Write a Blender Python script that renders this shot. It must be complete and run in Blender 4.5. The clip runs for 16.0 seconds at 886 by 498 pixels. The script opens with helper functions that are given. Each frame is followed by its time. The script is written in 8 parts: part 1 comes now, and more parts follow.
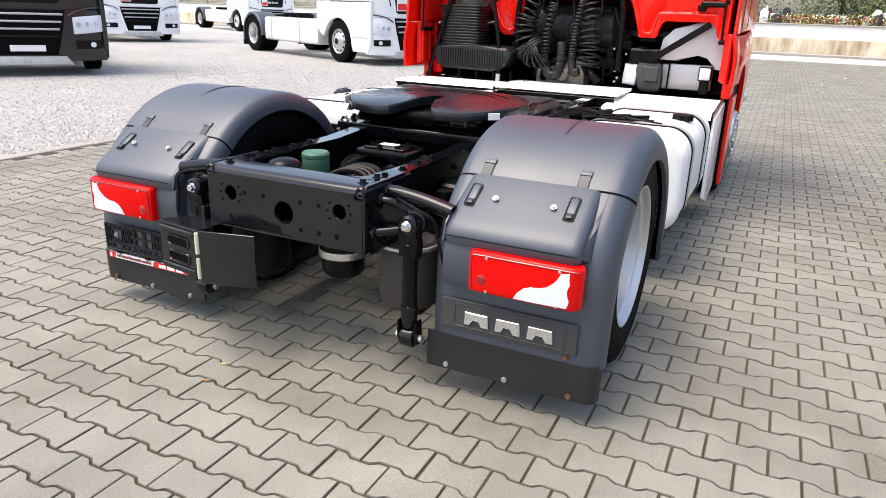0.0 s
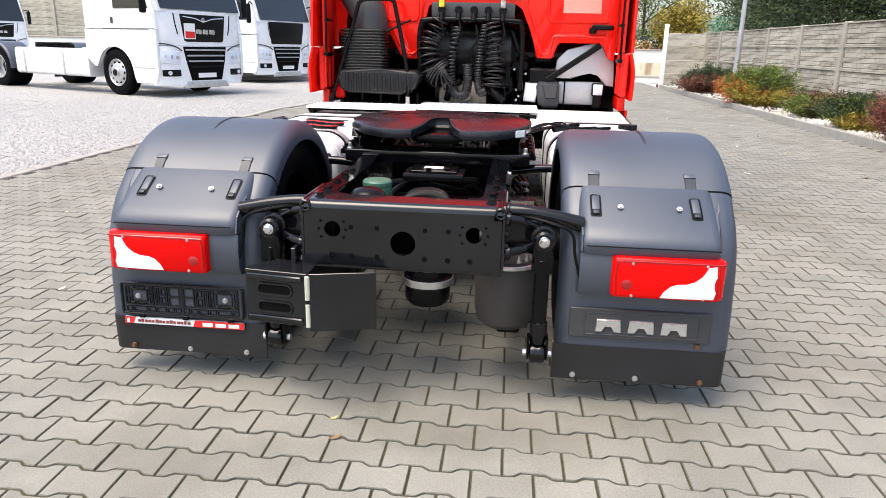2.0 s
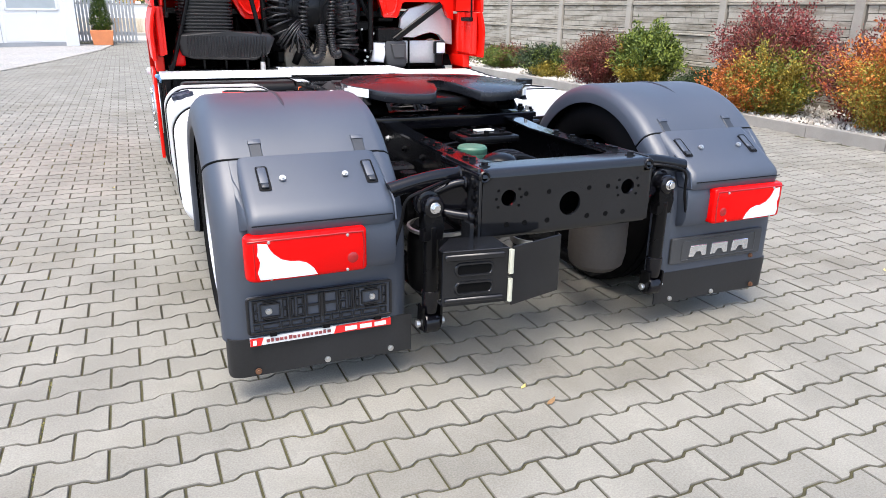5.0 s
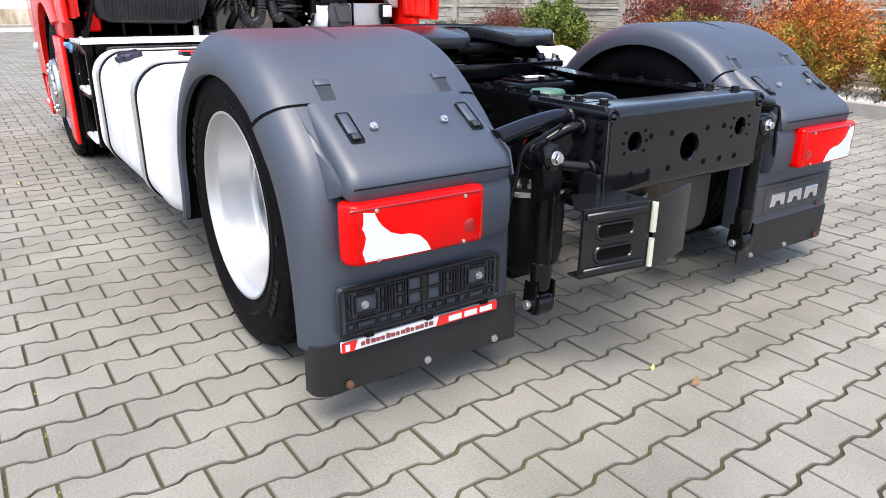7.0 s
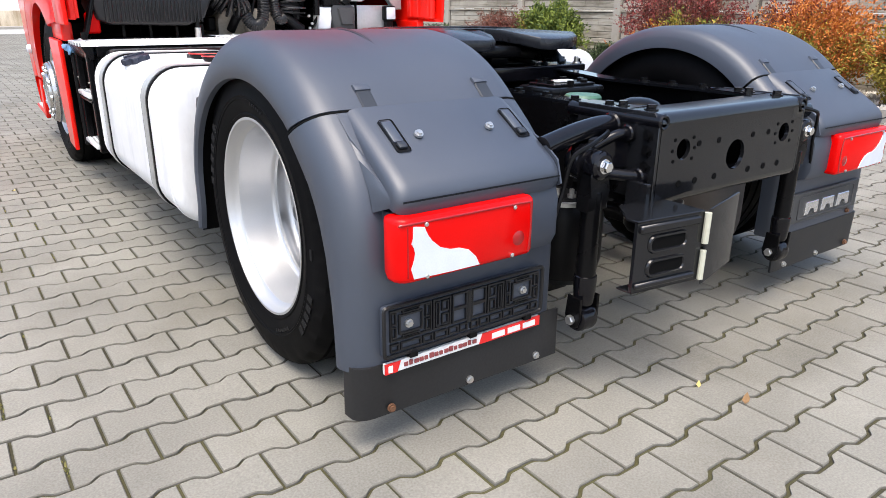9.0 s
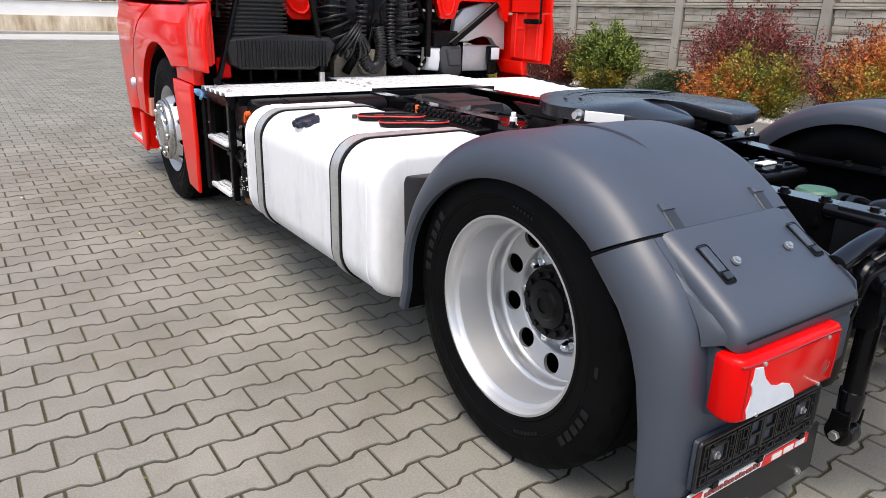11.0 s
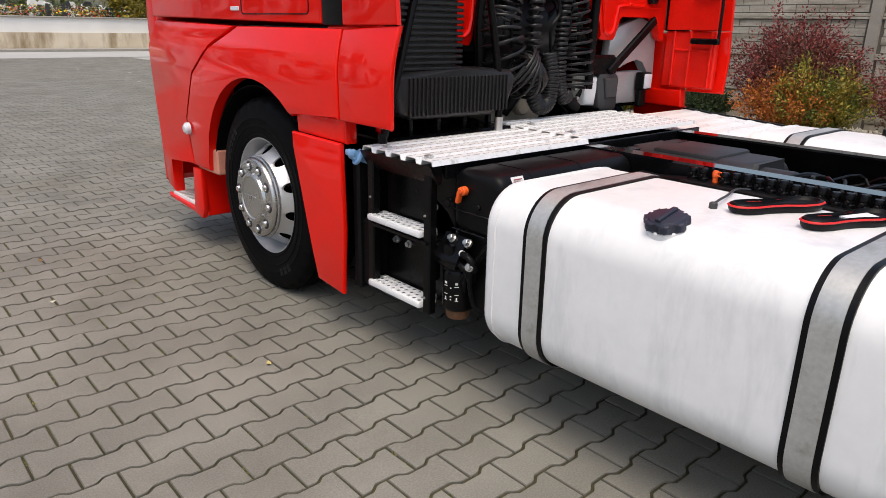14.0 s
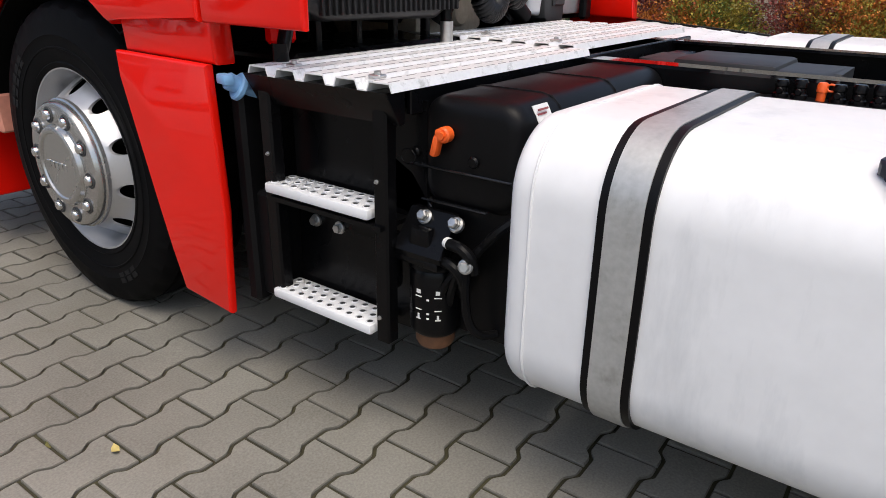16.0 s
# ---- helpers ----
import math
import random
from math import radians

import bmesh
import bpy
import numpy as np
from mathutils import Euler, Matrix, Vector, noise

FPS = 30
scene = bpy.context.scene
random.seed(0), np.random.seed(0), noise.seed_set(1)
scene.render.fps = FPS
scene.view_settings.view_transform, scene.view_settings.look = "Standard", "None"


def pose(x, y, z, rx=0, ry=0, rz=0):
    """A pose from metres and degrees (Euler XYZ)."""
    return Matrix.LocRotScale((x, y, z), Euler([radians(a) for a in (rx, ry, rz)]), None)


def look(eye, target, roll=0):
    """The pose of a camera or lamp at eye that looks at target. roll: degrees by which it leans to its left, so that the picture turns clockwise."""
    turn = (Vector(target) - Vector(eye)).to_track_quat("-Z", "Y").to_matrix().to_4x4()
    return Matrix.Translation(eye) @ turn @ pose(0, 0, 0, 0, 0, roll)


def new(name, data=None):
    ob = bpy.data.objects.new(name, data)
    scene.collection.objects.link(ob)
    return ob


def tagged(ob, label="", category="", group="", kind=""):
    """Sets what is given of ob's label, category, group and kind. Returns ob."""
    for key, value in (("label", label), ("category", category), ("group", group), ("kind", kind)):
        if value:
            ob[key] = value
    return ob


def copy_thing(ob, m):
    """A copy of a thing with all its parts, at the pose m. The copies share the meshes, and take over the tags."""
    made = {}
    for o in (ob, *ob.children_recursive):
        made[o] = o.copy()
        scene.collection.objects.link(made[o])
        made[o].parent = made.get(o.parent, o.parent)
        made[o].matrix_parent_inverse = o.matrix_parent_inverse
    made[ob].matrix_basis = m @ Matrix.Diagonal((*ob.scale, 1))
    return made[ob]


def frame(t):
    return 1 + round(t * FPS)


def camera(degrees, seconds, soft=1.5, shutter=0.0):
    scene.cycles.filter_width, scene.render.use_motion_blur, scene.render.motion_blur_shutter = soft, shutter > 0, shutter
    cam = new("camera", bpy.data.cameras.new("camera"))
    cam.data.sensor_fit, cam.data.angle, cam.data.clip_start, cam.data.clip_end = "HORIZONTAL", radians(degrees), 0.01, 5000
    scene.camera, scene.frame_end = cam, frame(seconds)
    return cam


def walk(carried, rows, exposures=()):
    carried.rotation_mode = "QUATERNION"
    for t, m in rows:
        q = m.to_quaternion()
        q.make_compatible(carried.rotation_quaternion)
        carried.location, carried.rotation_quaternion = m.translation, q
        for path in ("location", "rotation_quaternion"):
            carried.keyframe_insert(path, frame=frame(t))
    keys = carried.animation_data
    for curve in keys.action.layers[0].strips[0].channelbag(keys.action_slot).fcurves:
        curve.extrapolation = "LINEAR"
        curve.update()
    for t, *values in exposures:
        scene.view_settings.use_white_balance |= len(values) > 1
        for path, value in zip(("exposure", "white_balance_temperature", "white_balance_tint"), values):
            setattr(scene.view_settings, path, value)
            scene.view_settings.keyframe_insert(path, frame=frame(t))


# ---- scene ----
cam = camera(65.8, 16.0, soft=0.7)
PATH = [
    (0, (1.652, -1.71, 1.406), (0.836, -0.006, 0.751), 2.0),
    (0.5, (1.347, -1.829, 1.412), (0.72, -0.043, 0.766), 1.8),
    (1, (1.019, -1.898, 1.37), (0.539, -0.044, 0.794), 1.5),
    (1.5, (0.708, -1.986, 1.345), (0.371, -0.093, 0.794), 1.4),
    (2, (0.388, -2.057, 1.345), (0.197, -0.149, 0.777), 1.3),
    (2.5, (0.079, -2.023, 1.337), (0.061, -0.112, 0.746), 1.3),
    (3, (-0.231, -2.044, 1.332), (-0.074, -0.143, 0.731), 1.3),
    (3.5, (-0.547, -2.013, 1.327), (-0.214, -0.143, 0.701), 1.1),
    (4, (-0.825, -1.906, 1.329), (-0.343, -0.075, 0.687), 1.2),
    (4.5, (-1.129, -1.86, 1.324), (-0.495, -0.074, 0.686), 1.2),
    (5, (-1.412, -1.768, 1.319), (-0.654, -0.037, 0.664), 1.1),
    (5.2, (-1.506, -1.725, 1.313), (-0.714, -0.011, 0.654), 0.8),
    (7.3, (-1.843, -0.94, 1.064), (-0.764, 0.6, 0.383), 0.5),
    (7.5, (-1.838, -0.903, 1.065), (-0.756, 0.633, 0.38), 0.6),
    (8, (-1.856, -0.883, 1.061), (-0.762, 0.652, 0.392), 0.4),
    (8.2, (-1.853, -0.877, 1.062), (-0.753, 0.654, 0.393), 0.4),
    (10.3, (-2.172, -0.67, 1.15), (-1.097, 0.88, 0.486), 1.0),
    (10.5, (-2.229, -0.58, 1.182), (-1.159, 0.974, 0.519), 1.1),
    (11, (-2.403, -0.333, 1.297), (-1.325, 1.222, 0.648), 1.7),
    (11.5, (-2.563, -0.112, 1.368), (-1.458, 1.424, 0.722), 1.6),
    (12, (-2.631, 0.199, 1.405), (-1.477, 1.699, 0.758), 1.4),
    (12.5, (-2.707, 0.506, 1.423), (-1.51, 1.976, 0.786), 1.4),
    (13, (-2.791, 0.813, 1.432), (-1.561, 2.258, 0.799), 1.2),
    (13.5, (-2.813, 1.185, 1.376), (-1.564, 2.62, 0.758), 1.4),
    (14, (-2.809, 1.546, 1.322), (-1.555, 2.976, 0.703), 1.1),
    (14.5, (-2.711, 1.863, 1.256), (-1.418, 3.255, 0.629), 0.9),
    (15, (-2.546, 2.143, 1.206), (-1.182, 3.447, 0.544), 0.8),
    (15.5, (-2.402, 2.350, 1.106), (-0.962, 3.548, 0.403), 1.0),
    (16, (-2.297, 2.479, 1.075), (-0.805, 3.575, 0.320), 0.9),
]
walk(cam, [(t, look(eye, target, roll)) for t, eye, target, roll in PATH],
     [(0.0, 1.40, 6950, 10), (3.0, 1.50, 6680, 10), (5.2, 1.59, 6400, 10), (8.0, 1.42, 6530, 10), (10.3, 1.20, 6680, 10), (11.5, 0.79, 6830, 10), (12.5, 0.53, 7000, 10), (13.5, 0.43, 7000, 10),
      (14.5, 0.48, 7000, 10), (15.5, 0.48, 6850, 10), (16.0, 0.47, 6800, 10)])

# ---- light ----
world = bpy.data.worlds.new("sky")
scene.world = world
world.use_nodes = True
wn = world.node_tree.nodes
sky = wn.new("ShaderNodeTexSky")
sky.sky_type = "NISHITA"
sky.sun_disc = False
sky.sun_elevation, sky.sun_rotation = radians(68), radians(225)
sky.air_density, sky.dust_density, sky.ozone_density = 1.0, 3.6, 1.0
world.node_tree.links.new(sky.outputs[0], wn["Background"].inputs[0])
wn["Background"].inputs[1].default_value = 0.15
sun = new("sun", bpy.data.lights.new("sun", "SUN"))
sun.data.energy, sun.data.angle, sun.data.color = 1.15, radians(40), (1.0, 0.965, 0.90)
sun.matrix_world = look((-2.3, -2.3, 8), (0, 0, 0))


# ---- materials ----
def mat(name, col, rough=0.5, metal=0.0, var=0.25, scale=4.0, fine=60.0, bump=0.15, dist=0.002, coat=0.0, col2=None,
        island=0.0, obj=0.0, trans=0.0, emit=0.0, spec=0.5, ior=1.45, fine_mix=0.4, rvar=0.12, world_space=False, streak=None, coat_rough=0.04):
    m = bpy.data.materials.new(name)
    m.use_nodes = True
    nt = m.node_tree
    N, L = nt.nodes, nt.links
    b = N["Principled BSDF"]
    tc = N.new("ShaderNodeTexCoord")
    n1 = N.new("ShaderNodeTexNoise"); n1.inputs["Scale"].default_value = scale; n1.inputs["Detail"].default_value = 5
    n2 = N.new("ShaderNodeTexNoise"); n2.inputs["Scale"].default_value = fine; n2.inputs["Detail"].default_value = 4
    where = N.new("ShaderNodeNewGeometry").outputs["Position"] if world_space else tc.outputs["Object"]
    L.new(where, n1.inputs["Vector"]); L.new(where, n2.inputs["Vector"])
    mixf = N.new("ShaderNodeMix"); mixf.data_type = "FLOAT"; mixf.inputs[0].default_value = fine_mix
    L.new(n1.outputs["Fac"], mixf.inputs[2]); L.new(n2.outputs["Fac"], mixf.inputs[3])
    fac = mixf.outputs[0]
    if island or obj:
        src = N.new("ShaderNodeNewGeometry").outputs["Random Per Island"] if island else N.new("ShaderNodeObjectInfo").outputs["Random"]
        mr = N.new("ShaderNodeMapRange")
        amount = island or obj
        mr.inputs["To Min"].default_value, mr.inputs["To Max"].default_value = -amount, amount
        L.new(src, mr.inputs["Value"])
        ad = N.new("ShaderNodeMath"); ad.operation = "ADD"
        L.new(fac, ad.inputs[0]); L.new(mr.outputs[0], ad.inputs[1])
        fac = ad.outputs[0]
    rp = N.new("ShaderNodeValToRGB")
    c2 = col2 or tuple(min(1, c * (1 + var)) for c in col)
    c1 = tuple(c * (1 - var) for c in col) if not col2 else col
    rp.color_ramp.elements[0].position, rp.color_ramp.elements[1].position = 0.3, 0.7
    rp.color_ramp.elements[0].color, rp.color_ramp.elements[1].color = (*c1, 1), (*c2, 1)
    L.new(fac, rp.inputs[0])
    colour = rp.outputs[0]
    if streak:
        # dirt, stretched along one axis: scale in x, y, z and the darkest tint
        mp = N.new("ShaderNodeMapping"); mp.inputs["Scale"].default_value = streak[:3]
        L.new(where, mp.inputs["Vector"])
        n3 = N.new("ShaderNodeTexNoise"); n3.inputs["Scale"].default_value = 1.0; n3.inputs["Detail"].default_value = 6; n3.inputs["Roughness"].default_value = 0.65
        L.new(mp.outputs[0], n3.inputs["Vector"])
        r3 = N.new("ShaderNodeValToRGB")
        r3.color_ramp.elements[0].position, r3.color_ramp.elements[1].position = streak[4], streak[5]
        r3.color_ramp.elements[0].color, r3.color_ramp.elements[1].color = (*streak[3], 1), (1, 1, 1, 1)
        L.new(n3.outputs["Fac"], r3.inputs[0])
        mx = N.new("ShaderNodeMix"); mx.data_type = "RGBA"; mx.blend_type = "MULTIPLY"; mx.inputs[0].default_value = 1.0
        L.new(colour, mx.inputs[6]); L.new(r3.outputs[0], mx.inputs[7])
        colour = mx.outputs[2]
    L.new(colour, b.inputs["Base Color"])
    rr = N.new("ShaderNodeMapRange")
    rr.inputs["To Min"].default_value, rr.inputs["To Max"].default_value = max(0.02, rough - rvar), min(1, rough + rvar)
    L.new(n1.outputs["Fac"], rr.inputs["Value"]); L.new(rr.outputs[0], b.inputs["Roughness"])
    b.inputs["Metallic"].default_value = metal
    b.inputs["Specular IOR Level"].default_value = spec
    b.inputs["IOR"].default_value = ior
    if coat:
        b.inputs["Coat Weight"].default_value, b.inputs["Coat Roughness"].default_value = coat, coat_rough
    if trans:
        b.inputs["Transmission Weight"].default_value = trans
    if emit:
        b.inputs["Emission Color"].default_value, b.inputs["Emission Strength"].default_value = (*col, 1), emit
    if bump:
        bp = N.new("ShaderNodeBump"); bp.inputs["Strength"].default_value, bp.inputs["Distance"].default_value = bump, dist
        L.new(n2.outputs["Fac"], bp.inputs["Height"]); L.new(bp.outputs[0], b.inputs["Normal"])
    return m


RED = mat("red_paint", (0.81, 0.009, 0.004), 0.40, var=0.04, bump=0.0, spec=0.06, coat=0.60, fine=8)
REDIN = mat("red_plastic", (0.76, 0.010, 0.004), 0.4, var=0.12, bump=0.05)
WHITE = mat("white_paint", (0.80, 0.81, 0.82), 0.28, var=0.015, bump=0.02, coat=0.5)
TANK = mat("white_tank_paint", (0.80, 0.805, 0.812), 0.38, var=0.05, scale=3, fine=25, bump=0.06, dist=0.001, coat=0.15, streak=(5.0, 6.0, 1.4, (0.80, 0.81, 0.82), 0.30, 0.48))
FENDER = mat("grey_plastic", (0.034, 0.043, 0.062), 0.48, spec=1.0, var=0.14, scale=3, fine=420, bump=0.25, dist=0.0006, fine_mix=0.3)
LATCH = mat("darker_grey_plastic", (0.022, 0.026, 0.033), 0.42, var=0.2, scale=6, fine=300, bump=0.15, dist=0.0006)
FLAP = mat("black_rubber_sheet", (0.013, 0.013, 0.0138), 0.5, var=0.3, scale=6, fine=120, bump=0.15)
BLACK = mat("black_gloss_paint", (0.004, 0.004, 0.0055), 0.10, spec=0.40, var=0.4, fine=140, bump=0.02, dist=0.0005, rvar=0.05)
RAILGLOSS = mat("rail_gloss_paint", (0.004, 0.0045, 0.006), 0.09, spec=0.5, var=0.4, fine=140, bump=0.015, dist=0.0005, rvar=0.04, coat=0.45)
SATIN = mat("black_satin_paint", (0.0032, 0.0032, 0.0037), 0.26, spec=0.20, var=0.4, fine=160, bump=0.12, dist=0.001)
PLASTIC = mat("black_plastic", (0.004, 0.004, 0.0045), 0.40, spec=0.18, var=0.35, fine=200, bump=0.15, dist=0.001)
CHASSIS = mat("chassis_paint", (0.0085, 0.009, 0.0105), 0.13, spec=0.55, var=0.3, scale=6, fine=130, bump=0.03, dist=0.0006, rvar=0.05)
# Near-black for hollows, holes and gaps: shade put into the colour.
DARK = mat("recess_shade_black", (0.003, 0.003, 0.003), 0.85, spec=0.1, var=0.4, bump=0.1)
GREY = mat("dark_grey_plastic", (0.045, 0.046, 0.048), 0.5, var=0.2, fine=150, bump=0.1)
RUBBER = mat("tyre_rubber", (0.0036, 0.0036, 0.0040), 0.58, spec=0.06, var=0.35, scale=9, fine=160, bump=0.2, dist=0.001)
LETTER = mat("faded_rubber_relief", (0.0085, 0.0085, 0.009), 0.65, var=0.25, spec=0.2)
SILVER = mat("silver_wheel_paint", (0.56, 0.565, 0.575), 0.40, metal=0.72, rvar=0.03, var=0.03, scale=6, fine=180, bump=0.04, dist=0.0006)
CHROME = mat("bright_steel", (0.72, 0.72, 0.72), 0.16, metal=1.0, var=0.08, bump=0.03)
STEEL = mat("zinc_steel", (0.55, 0.55, 0.54), 0.35, metal=0.9, var=0.2, bump=0.1)
ALU = mat("aluminium_tread", (0.84, 0.84, 0.84), 0.40, metal=0.12, var=0.08, scale=8, fine=120, bump=0.25, dist=0.001, streak=(16.0, 34.0, 16.0, (0.55, 0.54, 0.52), 0.30, 0.42))
TREADSHADE = mat("tread_bump_shade", (0.30, 0.30, 0.298), 0.45, metal=0.2, var=0.2, scale=9, fine=90, bump=0.1)
STRAP = mat("grey_steel_strap", (0.47, 0.475, 0.465), 0.42, metal=0.45, var=0.18, scale=9, fine=90, bump=0.1, streak=(9.0, 12.0, 9.0, (0.78, 0.765, 0.74), 0.32, 0.44))
LAMPRED = mat("red_lens", (0.68, 0.002, 0.002), 0.2, var=0.06, scale=5, fine=260, bump=0.05, dist=0.0005, coat=0.12, spec=0.15)
LAMPDARK = mat("dark_red_frame", (0.30, 0.004, 0.006), 0.2, var=0.1, bump=0.0, coat=0.6)
LAMPWHITE = mat("clear_lens", (0.66, 0.70, 0.76), 0.18, var=0.08, scale=18, fine=240, bump=0.15, dist=0.0008, coat=0.8)
BADGE = mat("silver_badge", (0.62, 0.62, 0.62), 0.25, metal=0.8, var=0.1, bump=0.03)
PAPER = mat("white_label", (0.78, 0.78, 0.76), 0.45, var=0.05, bump=0.0)
STICKRED = mat("red_sticker", (0.70, 0.02, 0.02), 0.4, var=0.05, bump=0.0)
INK = mat("dark_print", (0.26, 0.06, 0.06), 0.5, var=0.1, bump=0.0)
HOSE = mat("dusty_black_plastic", (0.013, 0.013, 0.014), 0.36, spec=0.4, var=0.35, scale=7, fine=160, bump=0.1, dist=0.001)
ORANGE = mat("orange_plastic", (0.85, 0.12, 0.02), 0.4, var=0.1, bump=0.03)
BLUE = mat("pale_blue_plastic", (0.20, 0.40, 0.66), 0.45, var=0.1, bump=0.03)
YELLOW = mat("yellow_plastic", (0.80, 0.62, 0.03), 0.4, var=0.1, bump=0.03)
GREENCAP = mat("green_cap", (0.05, 0.13, 0.085), 0.45, var=0.2, bump=0.08)
BROWN = mat("grey_brown_rubber", (0.048, 0.041, 0.036), 0.6, var=0.2, bump=0.1)
RUST = mat("rusty_steel", (0.13, 0.06, 0.03), 0.7, var=0.4, bump=0.2)
GEAR = mat("cast_metal", (0.40, 0.35, 0.28), 0.55, metal=0.1, var=0.25, scale=9, bump=0.3)
LINER = mat("grey_wheel_liner", (0.50, 0.505, 0.51), 0.40, metal=0.35, var=0.1, bump=0.04)
GLASS = mat("dark_window_glass", (0.012, 0.014, 0.016), 0.06, var=0.1, bump=0.0, coat=0.5)
PAVER = mat("concrete_paver", (0.139, 0.133, 0.113), 0.8, col2=(0.268, 0.258, 0.223), scale=2.2, fine=170, bump=0.7, dist=0.0015, island=0.045, fine_mix=0.5, world_space=True, streak=(0.9, 0.9, 0.9, (0.80, 0.78, 0.74), 0.34, 0.52))
PAVERO = mat("concrete_paver_piece", (0.139, 0.133, 0.113), 0.8, col2=(0.268, 0.258, 0.223), scale=2.2, fine=170, bump=0.7, dist=0.0015, obj=0.045, fine_mix=0.5, world_space=True, streak=(0.9, 0.9, 0.9, (0.80, 0.78, 0.74), 0.34, 0.52))
# Bevels and sides of the pavers, darker than their tops.
EDGE = mat("darker_paver_edge", (0.105, 0.100, 0.084), 0.9, col2=(0.19, 0.181, 0.155), scale=3.0, fine=120, bump=0.5, dist=0.002, world_space=True)
JOINT = mat("joint_sand", (0.026, 0.023, 0.016), 0.95, col2=(0.075, 0.070, 0.026), scale=0.8, fine=60, bump=0.5, dist=0.004, fine_mix=0.25)
GRAVEL = mat("grey_gravel", (0.22, 0.216, 0.208), 0.95, col2=(0.40, 0.392, 0.378), scale=0.7, fine=26, bump=0.9, dist=0.02, fine_mix=0.75)
STONE = mat("crushed_stone", (0.29, 0.284, 0.272), 0.9, col2=(0.46, 0.45, 0.432), scale=6, fine=90, bump=0.3, island=0.2)
PEBBLE = mat("white_pebbles", (0.42, 0.38, 0.32), 0.9, col2=(0.72, 0.69, 0.63), scale=6, fine=60, bump=0.5, island=0.25)
SOIL = mat("soil", (0.06, 0.045, 0.03), 0.95, var=0.4, bump=0.6, dist=0.01)
ASPHALT = mat("pale_road_surface", (0.36, 0.355, 0.34), 0.9, col2=(0.47, 0.465, 0.45), scale=0.5, fine=50, bump=0.4, dist=0.004)
KERB = mat("kerb_concrete", (0.30, 0.285, 0.255), 0.85, var=0.18, scale=5, fine=120, bump=0.35, dist=0.002, island=0.1)
CONC = mat("wall_concrete", (0.32, 0.294, 0.24), 0.9, col2=(0.52, 0.487, 0.41), scale=2.3, fine=60, bump=0.7, dist=0.004, obj=0.10, fine_mix=0.4, streak=(1.5, 0.9, 7.0, (0.45, 0.42, 0.36), 0.34, 0.52))
# Panel base, darker than the stone courses raised on it.
MORTAR = mat("darker_joint_concrete", (0.13, 0.12, 0.10), 0.95, var=0.3, scale=2, fine=60, bump=0.4, dist=0.003)
POSTC = mat("post_concrete", (0.36, 0.335, 0.285), 0.9, var=0.18, scale=3, fine=90, bump=0.4, dist=0.003, obj=0.1)
PLASTER = mat("white_plaster", (0.83, 0.82, 0.79), 0.9, var=0.08, scale=1.0, fine=40, bump=0.3, dist=0.003)
OCHRE = mat("stained_ochre_plaster", (0.60, 0.50, 0.36), 0.9, col2=(0.80, 0.73, 0.60), scale=0.8, fine=30, bump=0.3, streak=(1.1, 1.0, 0.25, (0.45, 0.37, 0.28), 0.36, 0.56))
PANEL = mat("white_panel", (0.76, 0.76, 0.75), 0.4, var=0.05, scale=1.0, bump=0.03)
ZINC = mat("galvanised_steel", (0.42, 0.43, 0.44), 0.45, metal=0.5, var=0.12, bump=0.05)
TERRA = mat("terracotta", (0.62, 0.22, 0.09), 0.7, var=0.12, bump=0.1)
BARK = mat("bark", (0.10, 0.07, 0.05), 0.9, var=0.35, scale=20, bump=0.6, dist=0.006)


def leafmat(name, a, b):
    return mat(name, a, 0.6, col2=b, scale=2.2, fine=9, bump=0.0, island=0.35, fine_mix=0.3)


LEAFG = leafmat("green_leaves", (0.05, 0.085, 0.015), (0.20, 0.25, 0.04))
LEAFY = leafmat("yellow_green_leaves", (0.15, 0.13, 0.018), (0.36, 0.27, 0.035))
LEAFR = leafmat("red_leaves", (0.085, 0.016, 0.016), (0.27, 0.050, 0.042))
LEAFO = leafmat("orange_leaves", (0.32, 0.075, 0.016), (0.58, 0.20, 0.03))
LEAFD = leafmat("dark_leaves", (0.014, 0.028, 0.010), (0.055, 0.085, 0.022))
LEAFB = leafmat("brown_red_leaves", (0.090, 0.032, 0.020), (0.23, 0.085, 0.052))


# ---- mesh helpers ----
POS = {}


def BM():
    return bmesh.new()


def thing(name, at, label, category, group="", kind=""):
    e = new(name)
    e.empty_display_size = 0.2
    e.location = at
    POS[e] = Vector(at)
    return tagged(e, label, category, group, kind)


def part(name, bm, material, parent=None, label="", smooth=35, mats=()):
    if not bm.verts:
        bm.free()
        return None
    bmesh.ops.recalc_face_normals(bm, faces=bm.faces)
    me = bpy.data.meshes.new(name)
    bm.to_mesh(me)
    bm.free()
    n = len(me.vertices)
    co = np.empty(n * 3)
    me.vertices.foreach_get("co", co)
    co = co.reshape(-1, 3)
    c = (co.min(0) + co.max(0)) / 2
    if parent is None:
        c[2] = co[:, 2].min()
    me.vertices.foreach_set("co", (co - c).ravel())
    for m in (material, *mats):
        me.materials.append(m)
    if smooth:
        me.polygons.foreach_set("use_smooth", np.ones(len(me.polygons), bool))
        me.set_sharp_from_angle(angle=radians(smooth))
    me.update()
    ob = new(name, me)
    c = Vector(c)
    POS[ob] = c
    if parent is not None:
        ob.parent = parent
        ob.location = c - POS[parent]
    else:
        ob.location = c
    if label:
        ob["label"] = label
    return ob


def setting(name, bm, material, label, category, smooth=35):
    return tagged(part(name, bm, material, None, smooth=smooth), label, category, kind="structure")


